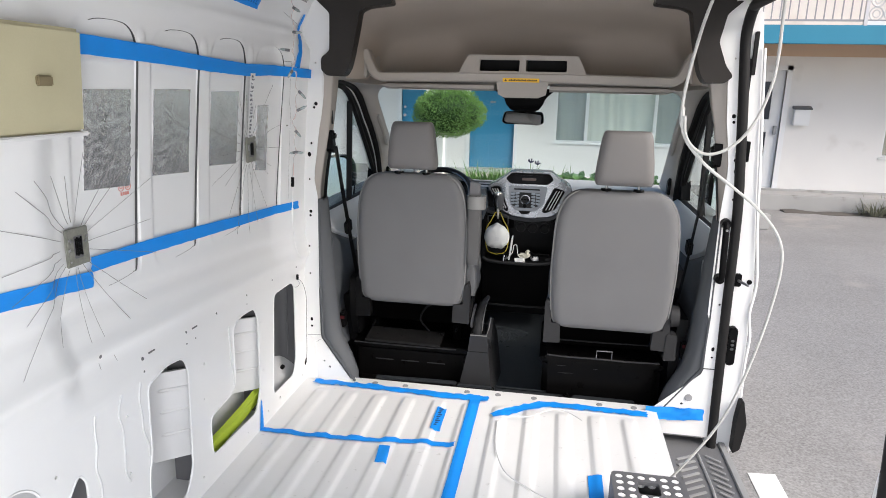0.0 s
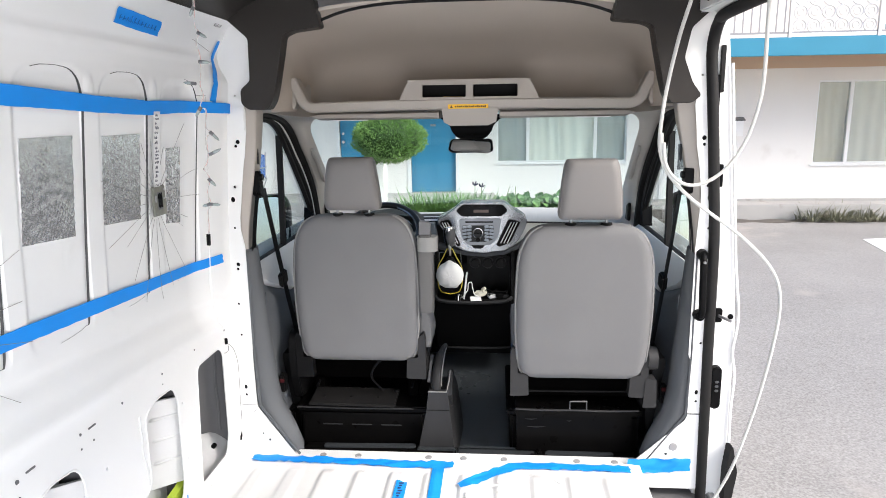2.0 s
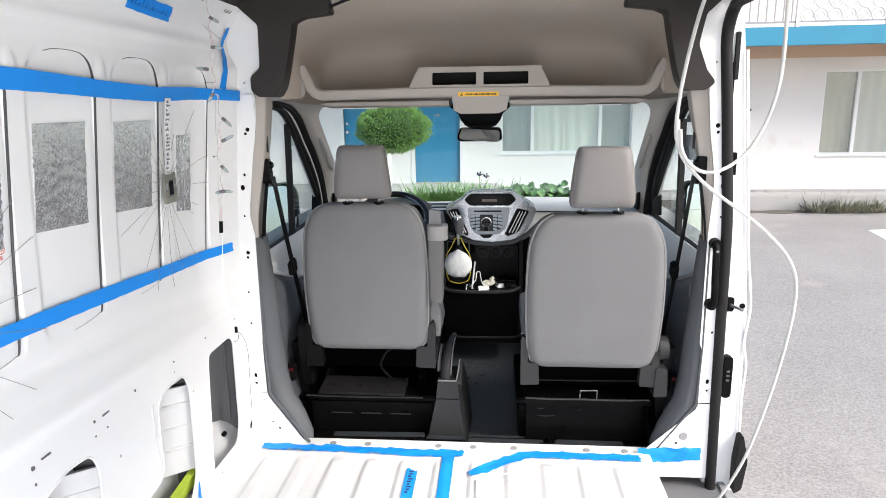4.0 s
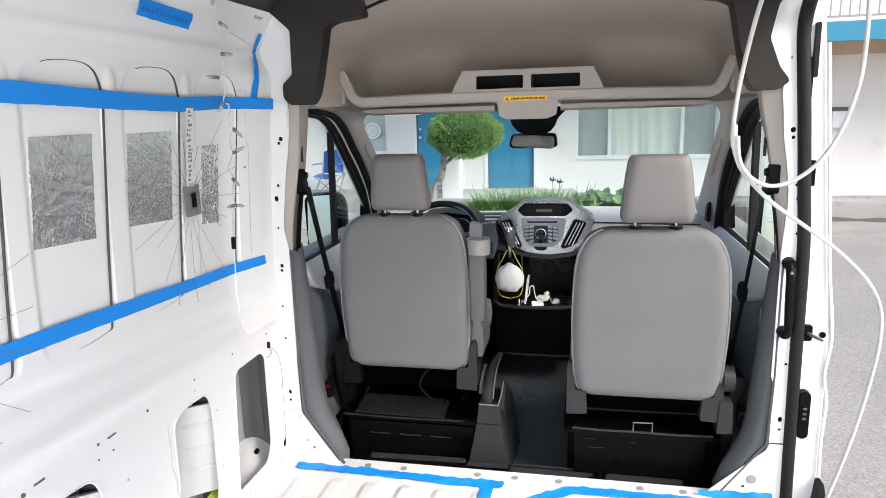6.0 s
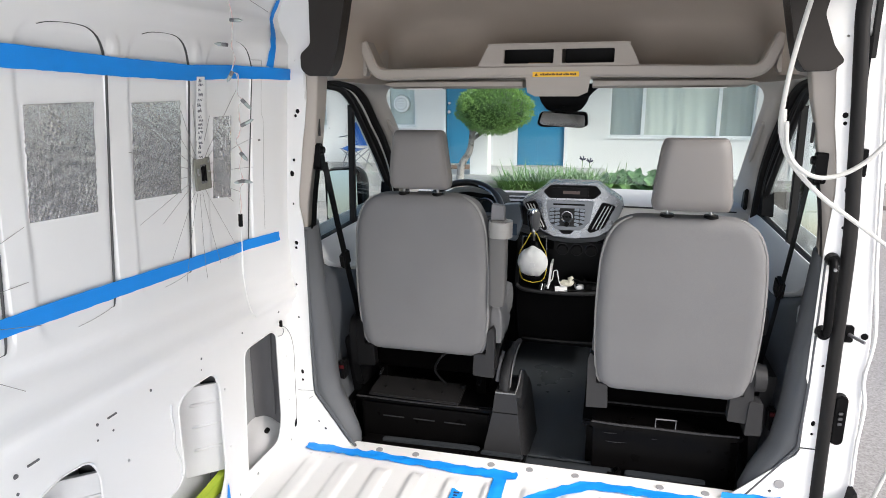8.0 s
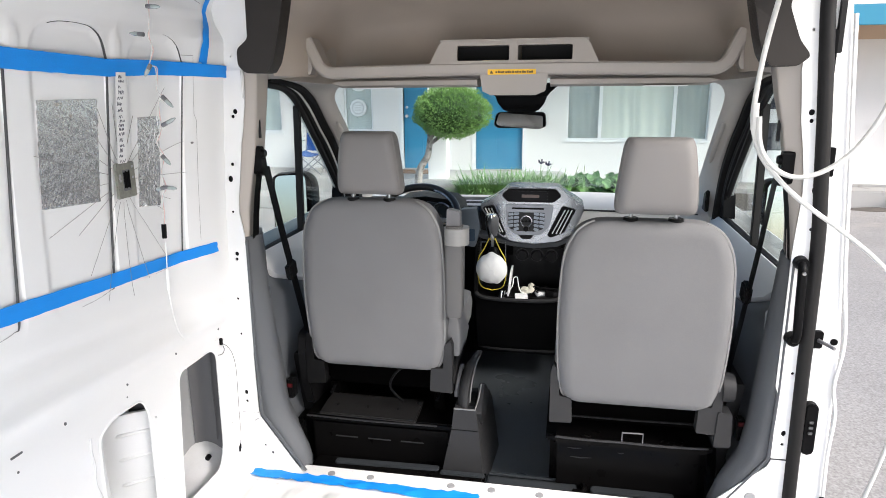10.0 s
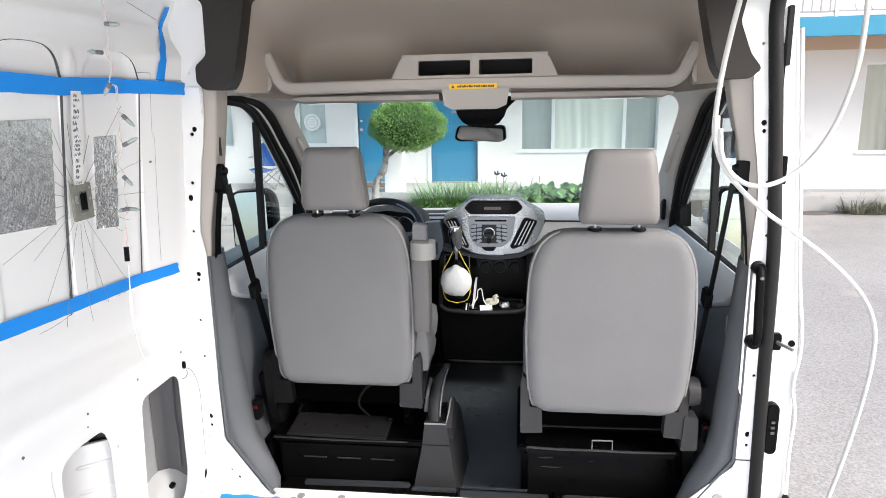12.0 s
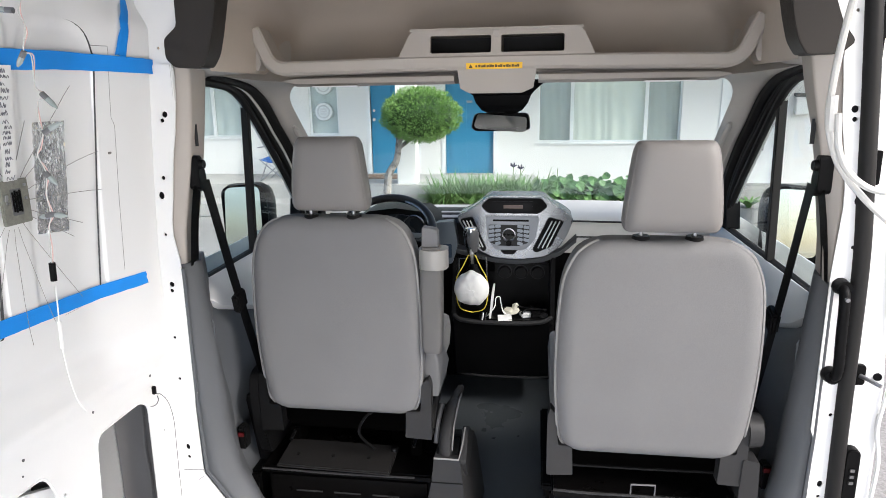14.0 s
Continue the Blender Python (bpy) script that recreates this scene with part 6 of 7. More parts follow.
for q in DOORS:
    front_door(*q)
wd = part("door", plate(rect(*WD), [rect(3.50, 3.98, 0.95, 1.62), rect(3.52, 3.96, 0.25, 0.72)], lambda x, z: (x, FY_ + 0.04, z), (0, 0.04, 0)), PAINTW, house, "white glazed security door", 0)
part("pane", box(3.48, 4.0, FY_ + 0.06, FY_ + 0.065, 0.22, 1.65), mat("dark_mesh", (0.03, 0.035, 0.05), 0.3), wd)
part("casing", join(box(3.19, 3.28, FY_ - 0.02, FY_ + 0.05, -0.3, 1.90), box(4.17, 4.26, FY_ - 0.02, FY_ + 0.05, -0.3, 1.90), box(3.19, 4.26, FY_ - 0.02, FY_ + 0.05, 1.82, 1.90)), PAINTW, wd)
part("handle", box(4.07, 4.12, FY_ - 0.01, FY_ + 0.04, 0.68, 0.84, 0.006), STEEL, wd)
part("plinth", box(0.12, 22, FY_ - 0.08, FY_ - 0.002, -0.36, -0.30, 0.01), CONCRETE, house)
part("column", box(-2.16, -1.84, 9.02, 9.30, -0.50, 2.35, 0.01), STUCCO, house, "white balcony column")
part("column", box(-9.2, -8.9, 9.02, 9.30, -0.50, 2.35, 0.01), STUCCO, house)
mb = thing("wall_mailbox", "white wall-mounted mailbox with dark lid", "mailbox", (4.50, FY_, 0.84))
part("body", box(4.36, 4.63, FY_ - 0.10, FY_ - 0.002, 0.86, 1.15, 0.01), PAINTW, mb)
part("lid", prism([(FY_ - 0.12, 1.14), (FY_ - 0.001, 1.16), (FY_ - 0.001, 1.21), (FY_ - 0.12, 1.165)], "x", 4.34, 4.65, 0.004), GREYM, mb)
wm = thing("wall_plaque", "round white wall ornament on the window", "ornament", (-3.78, FY_, 1.1))
part("disc", cyl((-3.78, FY_ - 0.002, 0.99), (-3.78, FY_ - 0.02, 0.99), 0.165, 0.155, 24), PAINTW, wm)
part("relief", tube([(-3.78 + 0.11 * math.cos(a), FY_ - 0.024, 0.99 + 0.11 * math.sin(a)) for a in np.linspace(0, 2 * math.pi, 21)[:-1]], 0.012, 6, True), GALV, wm)
for k in range(3):
    part("relief_bar", box(-3.84, -3.72, FY_ - 0.03, FY_ - 0.019, 0.94 + 0.045 * k, 0.96 + 0.045 * k), GALV, wm)
wm2 = thing("wall_plaque", "round white wall ornament high on the window", "ornament", (-3.76, FY_, 1.30))
part("disc", cyl((-3.76, FY_ - 0.002, 1.46), (-3.76, FY_ - 0.02, 1.46), 0.165, 0.155, 24), PAINTW, wm2)
part("relief", tube([(-3.76 + 0.11 * math.cos(a), FY_ - 0.024, 1.46 + 0.11 * math.sin(a)) for a in np.linspace(0, 2 * math.pi, 21)[:-1]], 0.012, 6, True), GALV, wm2)
mt = thing("door_mat", "brown door mat on the porch", "door mat", (-2.5, 9.9, -0.16))
part("mat", box(-2.95, -2.15, 9.65, 10.15, -0.16, -0.145, 0.004), mat("coir", (0.20, 0.12, 0.07), 0.95, 0, 0.2, 12, 0.2, 200), mt)

# parking lines
STRIPE = mat("white_road_paint", (0.72, 0.72, 0.70), 0.8, 0, 0.1, 3, 0.08, 120, dirt=((0.3, 0.3, 0.3), 14, 0.66))
for k, pts in enumerate(([(1.305, 0.649), (1.449, 0.663), (1.449, -4.5), (1.305, -4.5)], [(5.70, 7.92), (6.05, 8.0), (7.4, 4.2), (5.0, 4.2)])):
    tagged(new("road_marking", mesh_of("road_marking", prism(pts, "z", GZ - 0.02, GZ + 0.004), STRIPE, 0)), "worn white painted parking line", "", "", "structure")


# ---- things in the cargo space ----
def on_wall(y, z, out=0.003):
    return Vector((wall_x(y, z) + out, y, z))


def ribbon(pts, widths, axis_of, lift, name, label, group="", curl=0.0, seed=1):
    """A strip of tape: centre points, widths, and the function that lays (a, b) on its support."""
    rg = random.Random(seed)
    P = [Vector((p[0], p[1], 0)) for p in pts]
    dense, ws = [], []
    for i in range(len(P) - 1):
        n = max(3, int((P[i + 1] - P[i]).length / 0.02))
        for j in range(n):
            dense.append(P[i].lerp(P[i + 1], j / n))
            ws.append(lerp(widths[i], widths[i + 1], j / n))
    dense.append(P[-1])
    ws.append(widths[-1])
    bm = bmesh.new()
    rows = []
    for i, p in enumerate(dense):
        t = (dense[min(i + 1, len(dense) - 1)] - dense[max(i - 1, 0)]).normalized()
        nrm = Vector((-t.y, t.x, 0))
        row = []
        for k in (-1, -0.5, 0, 0.5, 1):
            e = rg.uniform(-1, 1) * 0.0007 if abs(k) == 1 else 0
            q = p + nrm * (k * ws[i] / 2 + e)
            if i in (0, len(dense) - 1):
                q += t * rg.uniform(-0.004, 0.004)
            row.append(bm.verts.new(axis_of(q.x, q.y, lift + curl * rg.uniform(0, 1) ** 2)))
        rows.append(row)
    for a, b in zip(rows, rows[1:]):
        for k in range(4):
            bm.faces.new((a[k], a[k + 1], b[k + 1], b[k]))
    r = bmesh.ops.extrude_face_region(bm, geom=bm.faces[:])
    d = axis_of(pts[0][0], pts[0][1], lift) - axis_of(pts[0][0], pts[0][1], lift + 0.0006)
    for v in r["geom"]:
        if isinstance(v, bmesh.types.BMVert):
            v.co += d
    return solo(name, bm, TAPE, label, "masking tape", group, "", 60)


wall_lay = lambda y, z, o: on_wall(y, z, o)
floor_lay = lambda x, y, o: Vector((x, y, max(floor_z(x, y), 0.0) + (o if o < 0.012 else o - 0.008)))
W_, F_ = "tape strips on the wall", "tape strips on the floor"
LBL = "strip of blue masking tape stuck along the white wall"
ribbon([(-1.385, 1.449), (-1.285, 1.447), (-1.0, 1.438), (-0.73, 1.424), (-0.45, 1.414), (-0.25, 1.420), (-0.1, 1.417), (0.028, 1.413)], [0.046, 0.046, 0.046, 0.044, 0.043, 0.040, 0.038, 0.036], wall_lay, 0.0105, "masking_tape", LBL, W_, 0.0006, 1)
ribbon([(-1.300, 0.903), (-1.02, 0.893), (-0.8, 0.881), (-0.45, 0.861), (-0.22, 0.850), (-0.034, 0.852)], [0.040, 0.042, 0.042, 0.038, 0.036, 0.034], wall_lay, 0.003, "masking_tape", LBL, W_, 0.0006, 2)
ribbon([(-2.2, 0.95), (-1.9, 0.925), (-1.59, 0.900), (-1.300, 0.864)], [0.042, 0.042, 0.042, 0.042], wall_lay, 0.003, "masking_tape", LBL, W_, 0.0006, 3)
ribbon([(-0.075, 1.435), (-0.058, 1.52), (-0.022, 1.57), (-0.01, 1.65)], [0.030, 0.022, 0.020, 0.024], wall_lay, 0.005, "masking_tape", "narrow torn strip of blue masking tape on the wall", W_, 0.002, 4)
lt = ribbon([(-0.672, 1.656), (-0.56, 1.650), (-0.432, 1.645)], [0.040, 0.042, 0.040], wall_lay, 0.004, "masking_tape", "short blue masking tape label with handwriting", W_, 0.0004, 5)
INK = mat("dark_pen_ink", (0.03, 0.04, 0.09), 0.7)


def wall_bar(y0, z0, y1, z1, w=0.0012, out=0.0065):
    return tube([on_wall(y0, z0, out), on_wall((y0 + y1) / 2, (z0 + z1) / 2, out), on_wall(y1, z1, out)], w, 4)


TAPE_INK = mat("faded_pen_ink", (0.006, 0.11, 0.36), 0.7)
rg = random.Random(8)
for k in range(11):
    y = -0.655 + 0.019 * k
    z = 1.655 - 0.045 * (y + 0.675)
    part("pen_mark", join(wall_bar(y, z - 0.008, y + 0.004, z + rg.uniform(0.003, 0.010)), wall_bar(y + 0.004, z - 0.004, y + 0.013, z - 0.005 + rg.uniform(-0.003, 0.003))), TAPE_INK, lt)
ribbon([(-0.487, 0.002), (-0.482, 0.06), (-0.476, 0.125)], [0.034, 0.024, 0.006], wall_lay, 0.003, "masking_tape", "torn blue tape end on the lower wall", W_, 0.001, 6)

LF = "strip of blue masking tape on the white floor"
ribbon([(-0.885, -0.014), (-0.5, -0.022), (-0.25, -0.034), (-0.055, -0.032)], [0.046, 0.044, 0.052, 0.048], floor_lay, 0.0032, "masking_tape", LF, F_, 0.009, 11)
ribbon([(-0.02, -0.19), (0.10, -0.085), (0.20, -0.022), (0.42, -0.024), (0.64, -0.028)], [0.040, 0.050, 0.050, 0.046, 0.045], floor_lay, 0.0032, "masking_tape", "crumpled strip of blue masking tape on the floor", F_, 0.013, 12)
ribbon([(0.640, -0.004), (0.76, -0.002), (0.884, 0.006)], [0.052, 0.064, 0.050], lambda x, z, o: Vector((x, 0.0235 - o, z)), 0.003, "masking_tape", "crumpled blue tape end on the door post", F_, 0.014, 13)
ribbon([(-0.112, -0.055), (-0.112, -0.45), (-0.114, -1.3)], [0.046, 0.044, 0.044], floor_lay, 0.0125, "masking_tape", LF, F_, 0.0008, 14)
ribbon([(-0.93, -0.492), (-0.72, -0.497), (-0.50, -0.486), (-0.32, -0.462), (-0.145, -0.456)], [0.028, 0.030, 0.028, 0.030, 0.034], floor_lay, 0.0045, "masking_tape", LF, F_, 0.003, 15)
t1 = ribbon([(-0.243, -0.165), (-0.241, -0.36)], [0.040, 0.040], floor_lay, 0.0125, "masking_tape", "short blue masking tape label on the floor", F_, 0.0006, 16)
t2 = ribbon([(-0.408, -0.522), (-0.395, -0.640)], [0.042, 0.042], floor_lay, 0.0125, "masking_tape", "short blue masking tape label on the floor", F_, 0.0006, 17)
ribbon([(0.39, -0.56), (0.388, -0.80)], [0.05, 0.05], floor_lay, 0.0125, "masking_tape", LF, F_, 0.001, 18)
for k in range(9):
    part("pen_mark", box(-0.252 + 0.003 * (k % 2), -0.232 - 0.004 * (k % 3), -0.19 - 0.017 * k, -0.182 - 0.017 * k, 0.0134, 0.0142), INK, t1)

ribbon([(-0.645, 1.817), (-0.52, 1.822), (-0.38, 1.842)], [0.040, 0.040, 0.040], lambda x, z, o: Vector((x, -0.003 - o, z)), 0.003, "masking_tape", "blue masking tape on the dark roof corner cover", "", 0.001, 19)

# silver foil squares in the panel recesses
for y0, y1, z0, z1, tilt in ((-1.297, -1.112, 1.090, 1.344, 0.012), (-1.007, -0.813, 1.092, 1.345, 0.012), (-0.685, -0.489, 1.086, 1.339, 0.012), (-0.332, -0.233, 1.032, 1.286, 0.012)):
    rgf = random.Random(int(-1000 * y0))
    bm = sheet(lambda u, v: (wall_x(lerp(y0, y1, u), lerp(z0, z1, v)) - 0.0062 + 0.0024 * rgf.random(), lerp(y0, y1, u) + tilt * (v - 0.5) + 0.0015 * rgf.uniform(-1, 1), lerp(z0, z1, v) + 0.012 * (0.5 - u) * (1 - v)), 28, 36, (-0.006, 0, 0))
    solo("foil_insulation", bm, FOIL, "silver bubble-foil insulation square stuck in the wall panel", "insulation", "foil squares", "", 20)

STRIP_INK = mat("grey_pen_ink", (0.16, 0.16, 0.18), 0.7)
# hand-written paper strip along the rib
PAPER = mat("off_white_strip", (0.73, 0.73, 0.72), 0.7, 0, 0.04, 8)
stp = thing("paper_strip", "off-white paper strip with a column of handwriting", "paper strip", (-0.96, -0.375, 1.15))
part("strip", sheet(lambda u, v: on_wall(lerp(-0.446, -0.408, u) + 0.012 * v, lerp(1.150, 1.404, v), 0.0145), 2, 12, (0.0005, 0, 0)), WHITE, stp)
z = 1.160
while z < 1.392:
    y0 = -0.441 + 0.012 * (z - 1.15) / 0.25 + 0.005 * rg.random()
    n, w, h = rg.randint(5, 9), rg.uniform(0.014, 0.026), rg.uniform(0.007, 0.012)
    pts = [on_wall(y0 + w * i / n + rg.uniform(-0.002, 0.002), z + (h if i % 2 else 0.0) * rg.uniform(0.5, 1.0), 0.0158) for i in range(n)]
    part("pen_mark", tube(spline(pts, 3), 0.0008, 4), STRIP_INK, stp)
    z += h + rg.uniform(0.002, 0.006)

# grey sensor squares with fine radiating lines drawn round them
LINE = mat("pencil_line", (0.22, 0.21, 0.20), 0.8)
SQ = mat("grey_putty", (0.20, 0.20, 0.17), 0.8, 0, 0.35, 60, 0.2, 300, 0.6, 200)
for cy, cz, seed, rmax in ((-0.420, 1.126, 3, 0.34), (-1.365, 0.968, 5, 0.36)):
    sq = thing("grey_patch", "grey square patch with fine lines radiating over the wall", "wall patch", (-0.96, cy, cz - 0.05), "grey patches")
    part("patch", moved(box(-0.004, 0.004, -0.038, 0.038, -0.047, 0.047, 0.002), Matrix.Translation(on_wall(cy, cz, 0.016))), SQ, sq)
    part("recess", moved(prism(rect(-0.015, 0.015, -0.028, 0.028, 0.004), "x", 0.0, 0.0012), Matrix.Translation(on_wall(cy, cz, 0.0195))), GREYM, sq, "dark slot in the middle")
    for k in range(4):
        part("bar", moved(prism(rect(-0.002, 0.002, -0.020 - 0.002 * (k % 2), 0.022 + 0.003 * (k % 2), 0.001), "x", 0.0, 0.002), Matrix.Translation(on_wall(cy - 0.010 + 0.0065 * k, cz, 0.0206))), BLACK, sq)
    for k in range(6):
        part("chip", moved(box(-0.0015, 0.0015, -0.004, 0.004, -0.003, 0.003, 0.001), Matrix.Translation(on_wall(cy + rg.choice((-0.027, 0.027)) + rg.uniform(-0.004, 0.004), cz + rg.uniform(-0.036, 0.036), 0.0205))), STEEL, sq)
    rr = random.Random(seed)
    for k in range(20):
        a = 2 * math.pi * (k + rr.uniform(-0.3, 0.3)) / 20
        L_ = rmax * rr.uniform(0.6, 1.0) * (0.75 if math.sin(a) > 0.8 else 1.0)
        c0, c1 = (cy + 0.045 * math.cos(a), cz + 0.06 * math.sin(a)), (cy + L_ * math.cos(a), cz + L_ * math.sin(a))
        pts = []
        for i in range(9):
            y, z = lerp(c0[0], c1[0], i / 8), lerp(c0[1], c1[1], i / 8)
            pts.append(on_wall(min(y, 0.02), z, 0.0035 if i else 0.006))
        part("drawn_line", tube(pts, 0.0007, 4), LINE, sq)

# beige panel further back
bp = thing("beige_panel", "beige translucent plastic panel fixed high on the wall", "plastic panel", (-0.93, -1.42, 1.24))
part("sheet", moved(box(-0.012, 0.012, -0.135, 0.135, -0.115, 0.115, 0.008), pose(-0.912, -1.500, 1.362, 0, 4, 0)), mat("beige_acrylic", (0.50, 0.46, 0.30), 0.35, 0, 0.15, 7, 0.04), bp)
part("latch", moved(box(-0.004, 0.006, -0.022, 0.022, -0.011, 0.011, 0.003), pose(-0.898, -1.49, 1.362)), mat("tan_latch", (0.20, 0.16, 0.09), 0.6), bp)
part("lower_rim", box(-0.930, -0.897, -1.635, -1.365, 1.240, 1.250, 0.003), PAPER, bp)

# string of small lamps hanging free from the roof lining, a hand's width off the wall
st = thing("string_lights", "string of small unlit lamps on twisted pink and white wire", "string lights", (-0.69, -0.66, 0.80))
LED = [(-0.672, 1.83), (-0.674, 1.74), (-0.680, 1.668), (-0.678, 1.623), (-0.673, 1.604), (-0.679, 1.581), (-0.676, 1.544), (-0.675, 1.493), (-0.683, 1.472), (-0.675, 1.455), (-0.677, 1.439), (-0.684, 1.412), (-0.672, 1.404), (-0.673, 1.359), (-0.662, 1.344), (-0.672, 1.332), (-0.678, 1.303), (-0.672, 1.283), (-0.684, 1.259), (-0.688, 1.244), (-0.678, 1.216), (-0.684, 1.181), (-0.681, 1.146), (-0.688, 1.126), (-0.693, 1.086), (-0.694, 1.05)]
CORD = mat("clear_grey_cord", (0.50, 0.50, 0.48), 0.35, 0, 0.1, 20)
PINK = mat("pink_wire", (0.62, 0.42, 0.39), 0.5)
LAMP = mat("clear_lamp_resin", (0.30, 0.34, 0.33), 0.15, 0, 0.2, 80)
hang = lambda x, z, o=0.0: Vector((x, -0.66 + o, z))
for off, m in ((0.0, CORD), (0.0024, PINK)):
    part("wire", tube(spline([hang(x + off * (-1) ** i, z, off) for i, (x, z) in enumerate(LED)], 5), 0.0010, 5), m, st)
part("lead", tube(spline([hang(x, z) for x, z in ((-0.694, 1.02), (-0.697, 0.971), (-0.700, 0.92), (-0.699, 0.888), (-0.694, 0.84), (-0.685, 0.803), (-0.672, 0.785))], 5), 0.0013, 6), WIRE, st)
part("joint", tube([hang(-0.698, 0.955), hang(-0.700, 0.905)], 0.0034, 6), WIRE, st)
part("plug", tube([hang(-0.694, 1.062), hang(-0.6955, 1.03)], 0.0056, 8), BLACK, st)
for x, z, dx, dz in ((-0.680, 1.668, -0.010, -0.020), (-0.673, 1.604, 0.020, -0.012), (-0.675, 1.530, 0.026, -0.002), (-0.694, 1.474, -0.028, 0.003), (-0.684, 1.410, -0.014, -0.020), (-0.662, 1.344, 0.020, -0.020), (-0.668, 1.285, 0.028, 0.013), (-0.678, 1.216, 0.016, -0.017), (-0.681, 1.147, 0.026, -0.002), (-0.683, 1.146, -0.018, -0.004)):
    lamp = part("lamp", tube([hang(x, z), hang(x + 0.75 * dx, z + 0.75 * dz), hang(x + 1.1 * dx, z + 1.1 * dz)], [0.0046, 0.0046, 0.0016], 7), LAMP, st, "small clear lamp")
    part("lamp_base", tube([hang(x - 0.1 * dx, z - 0.1 * dz), hang(x + 0.35 * dx, z + 0.35 * dz)], 0.0048, 7), GREYM, lamp)

# ground wire beside the first opening, stray marks on the wall
gw = thing("ground_wire", "thin grey wire clipped to the lower wall", "wire", (-0.93, -0.02, 0.08))
GWIRE = mat("grey_wire_sheath", (0.14, 0.14, 0.15), 0.5, 0, 0.1, 20)
part("wire", tube(spline([(-0.932, -0.060, 0.514), (-0.929, -0.040, 0.502), (-0.920, -0.024, 0.470), (-0.912, -0.020, 0.414), (-0.913, -0.020, 0.33), (-0.915, -0.020, 0.24), (-0.916, -0.020, 0.158), (-0.922, -0.018, 0.115)], 6), 0.0013, 5), GWIRE, gw)
part("branch", tube(spline([(-0.931, -0.056, 0.506), (-0.930, -0.055, 0.492), (-0.933, -0.066, 0.482), (-0.944, -0.088, 0.484)], 5), 0.0013, 5), GWIRE, gw)
part("clip", box(-0.940, -0.929, -0.068, -0.058, 0.514, 0.538, 0.002), BLACK, gw)
part("terminal", tube([(-0.921, -0.018, 0.118), (-0.925, -0.016, 0.10), (-0.929, -0.014, 0.082)], [0.0022, 0.0045, 0.003], 8), BLACK, gw)
mk = thing("pen_note", "faint pencil note and lines on the white wall", "pen marks", (-0.93, -0.06, 1.2))
part("line", tube([on_wall(-0.105 + (0.008 if z < 1.28 else 0.0), z, 0.002) for z in np.linspace(0.89, 1.455, 28)], 0.0005, 4), LINE, mk)
part("line", tube([on_wall(y, 1.458, 0.002) for y in np.linspace(-0.150, -0.105, 5)], 0.0007, 4), LINE, mk)
part("line", tube([on_wall(lerp(-0.21, -0.045, i / 6), lerp(1.640, 1.612, i / 6), 0.003) for i in range(7)], 0.0008, 4), LINE, mk)
for k in range(5):
    part("mark", wall_bar(-0.085 + 0.012 * k, 1.695, -0.080 + 0.012 * k, 1.705 - 0.004 * (k % 2), 0.0012, 0.003), LINE, mk)
part("mark", wall_bar(-0.118, 1.20, -0.111, 1.20, 0.003, 0.002), LINE, mk)
RED = mat("faint_red_stamp", (0.60, 0.30, 0.27), 0.8)
for cy in (-1.098, -1.118):
    part("stamp_ring", tube([on_wall(cy + 0.010 * math.cos(a), 1.062 + 0.012 * math.sin(a), -0.0115) for a in np.linspace(0, 2 * math.pi, 15)[:-1]], 0.0009, 4, True), RED, mk)

# bright green hose lying in the wall cavity
gh = thing("green_strap", "lime green flat strap lying inside the wall opening", "strap", (-0.98, -0.6, 0.05))
part("strap", loft([[(-0.985, y, z), (-0.968, y, z - 0.004), (-0.955, y, z + 0.055), (-0.975, y, z + 0.062)] for y, z in ((-0.90, 0.066), (-0.80, 0.070), (-0.70, 0.074), (-0.60, 0.080), (-0.52, 0.088), (-0.46, 0.095), (-0.42, 0.10))]), mat("lime_webbing", (0.40, 0.52, 0.04), 0.7, 0, 0.1, 20, 0.08, 500), gh)

# white hose hanging in the doorway
hs = thing("white_hose", "white flexible hose looped in the sliding door opening", "hose", (0.7, -0.45, 0.0))
H = [(0.61, 0.012), (0.640, 0.05), (0.70, 0.14), (0.762, 0.245), (0.808, 0.35), (0.845, 0.48), (0.872, 0.60), (0.892, 0.72), (0.902, 0.82), (0.895, 0.90), (0.860, 0.967), (0.795, 1.033), (0.728, 1.085), (0.655, 1.138), (0.605, 1.185), (0.572, 1.228), (0.554, 1.28), (0.552, 1.33), (0.562, 1.43), (0.586, 1.56), (0.613, 1.66), (0.640, 1.75), (0.662, 1.825)]
pts = spline([(x, -0.60, z) for x, z in H], 6)
part("hose", tube(pts, [0.0045 + 0.0006 * smooth01((i - 60) / 20) for i in range(len(pts))], 8), HOSE, hs)
H2 = [(0.803, 1.705), (0.803, 1.60), (0.805, 1.50), (0.800, 1.41), (0.776, 1.315), (0.740, 1.247), (0.698, 1.206), (0.655, 1.187), (0.618, 1.190), (0.585, 1.214), (0.566, 1.25), (0.560, 1.30)]
part("hose_return", tube(spline([(x, -0.612, z) for x, z in H2], 6), 0.0049, 8), HOSE, hs)
part("hose_clip", tube([(0.553, -0.604, 1.325), (0.555, -0.604, 1.275)], 0.0075, 8), HOSE, hs)


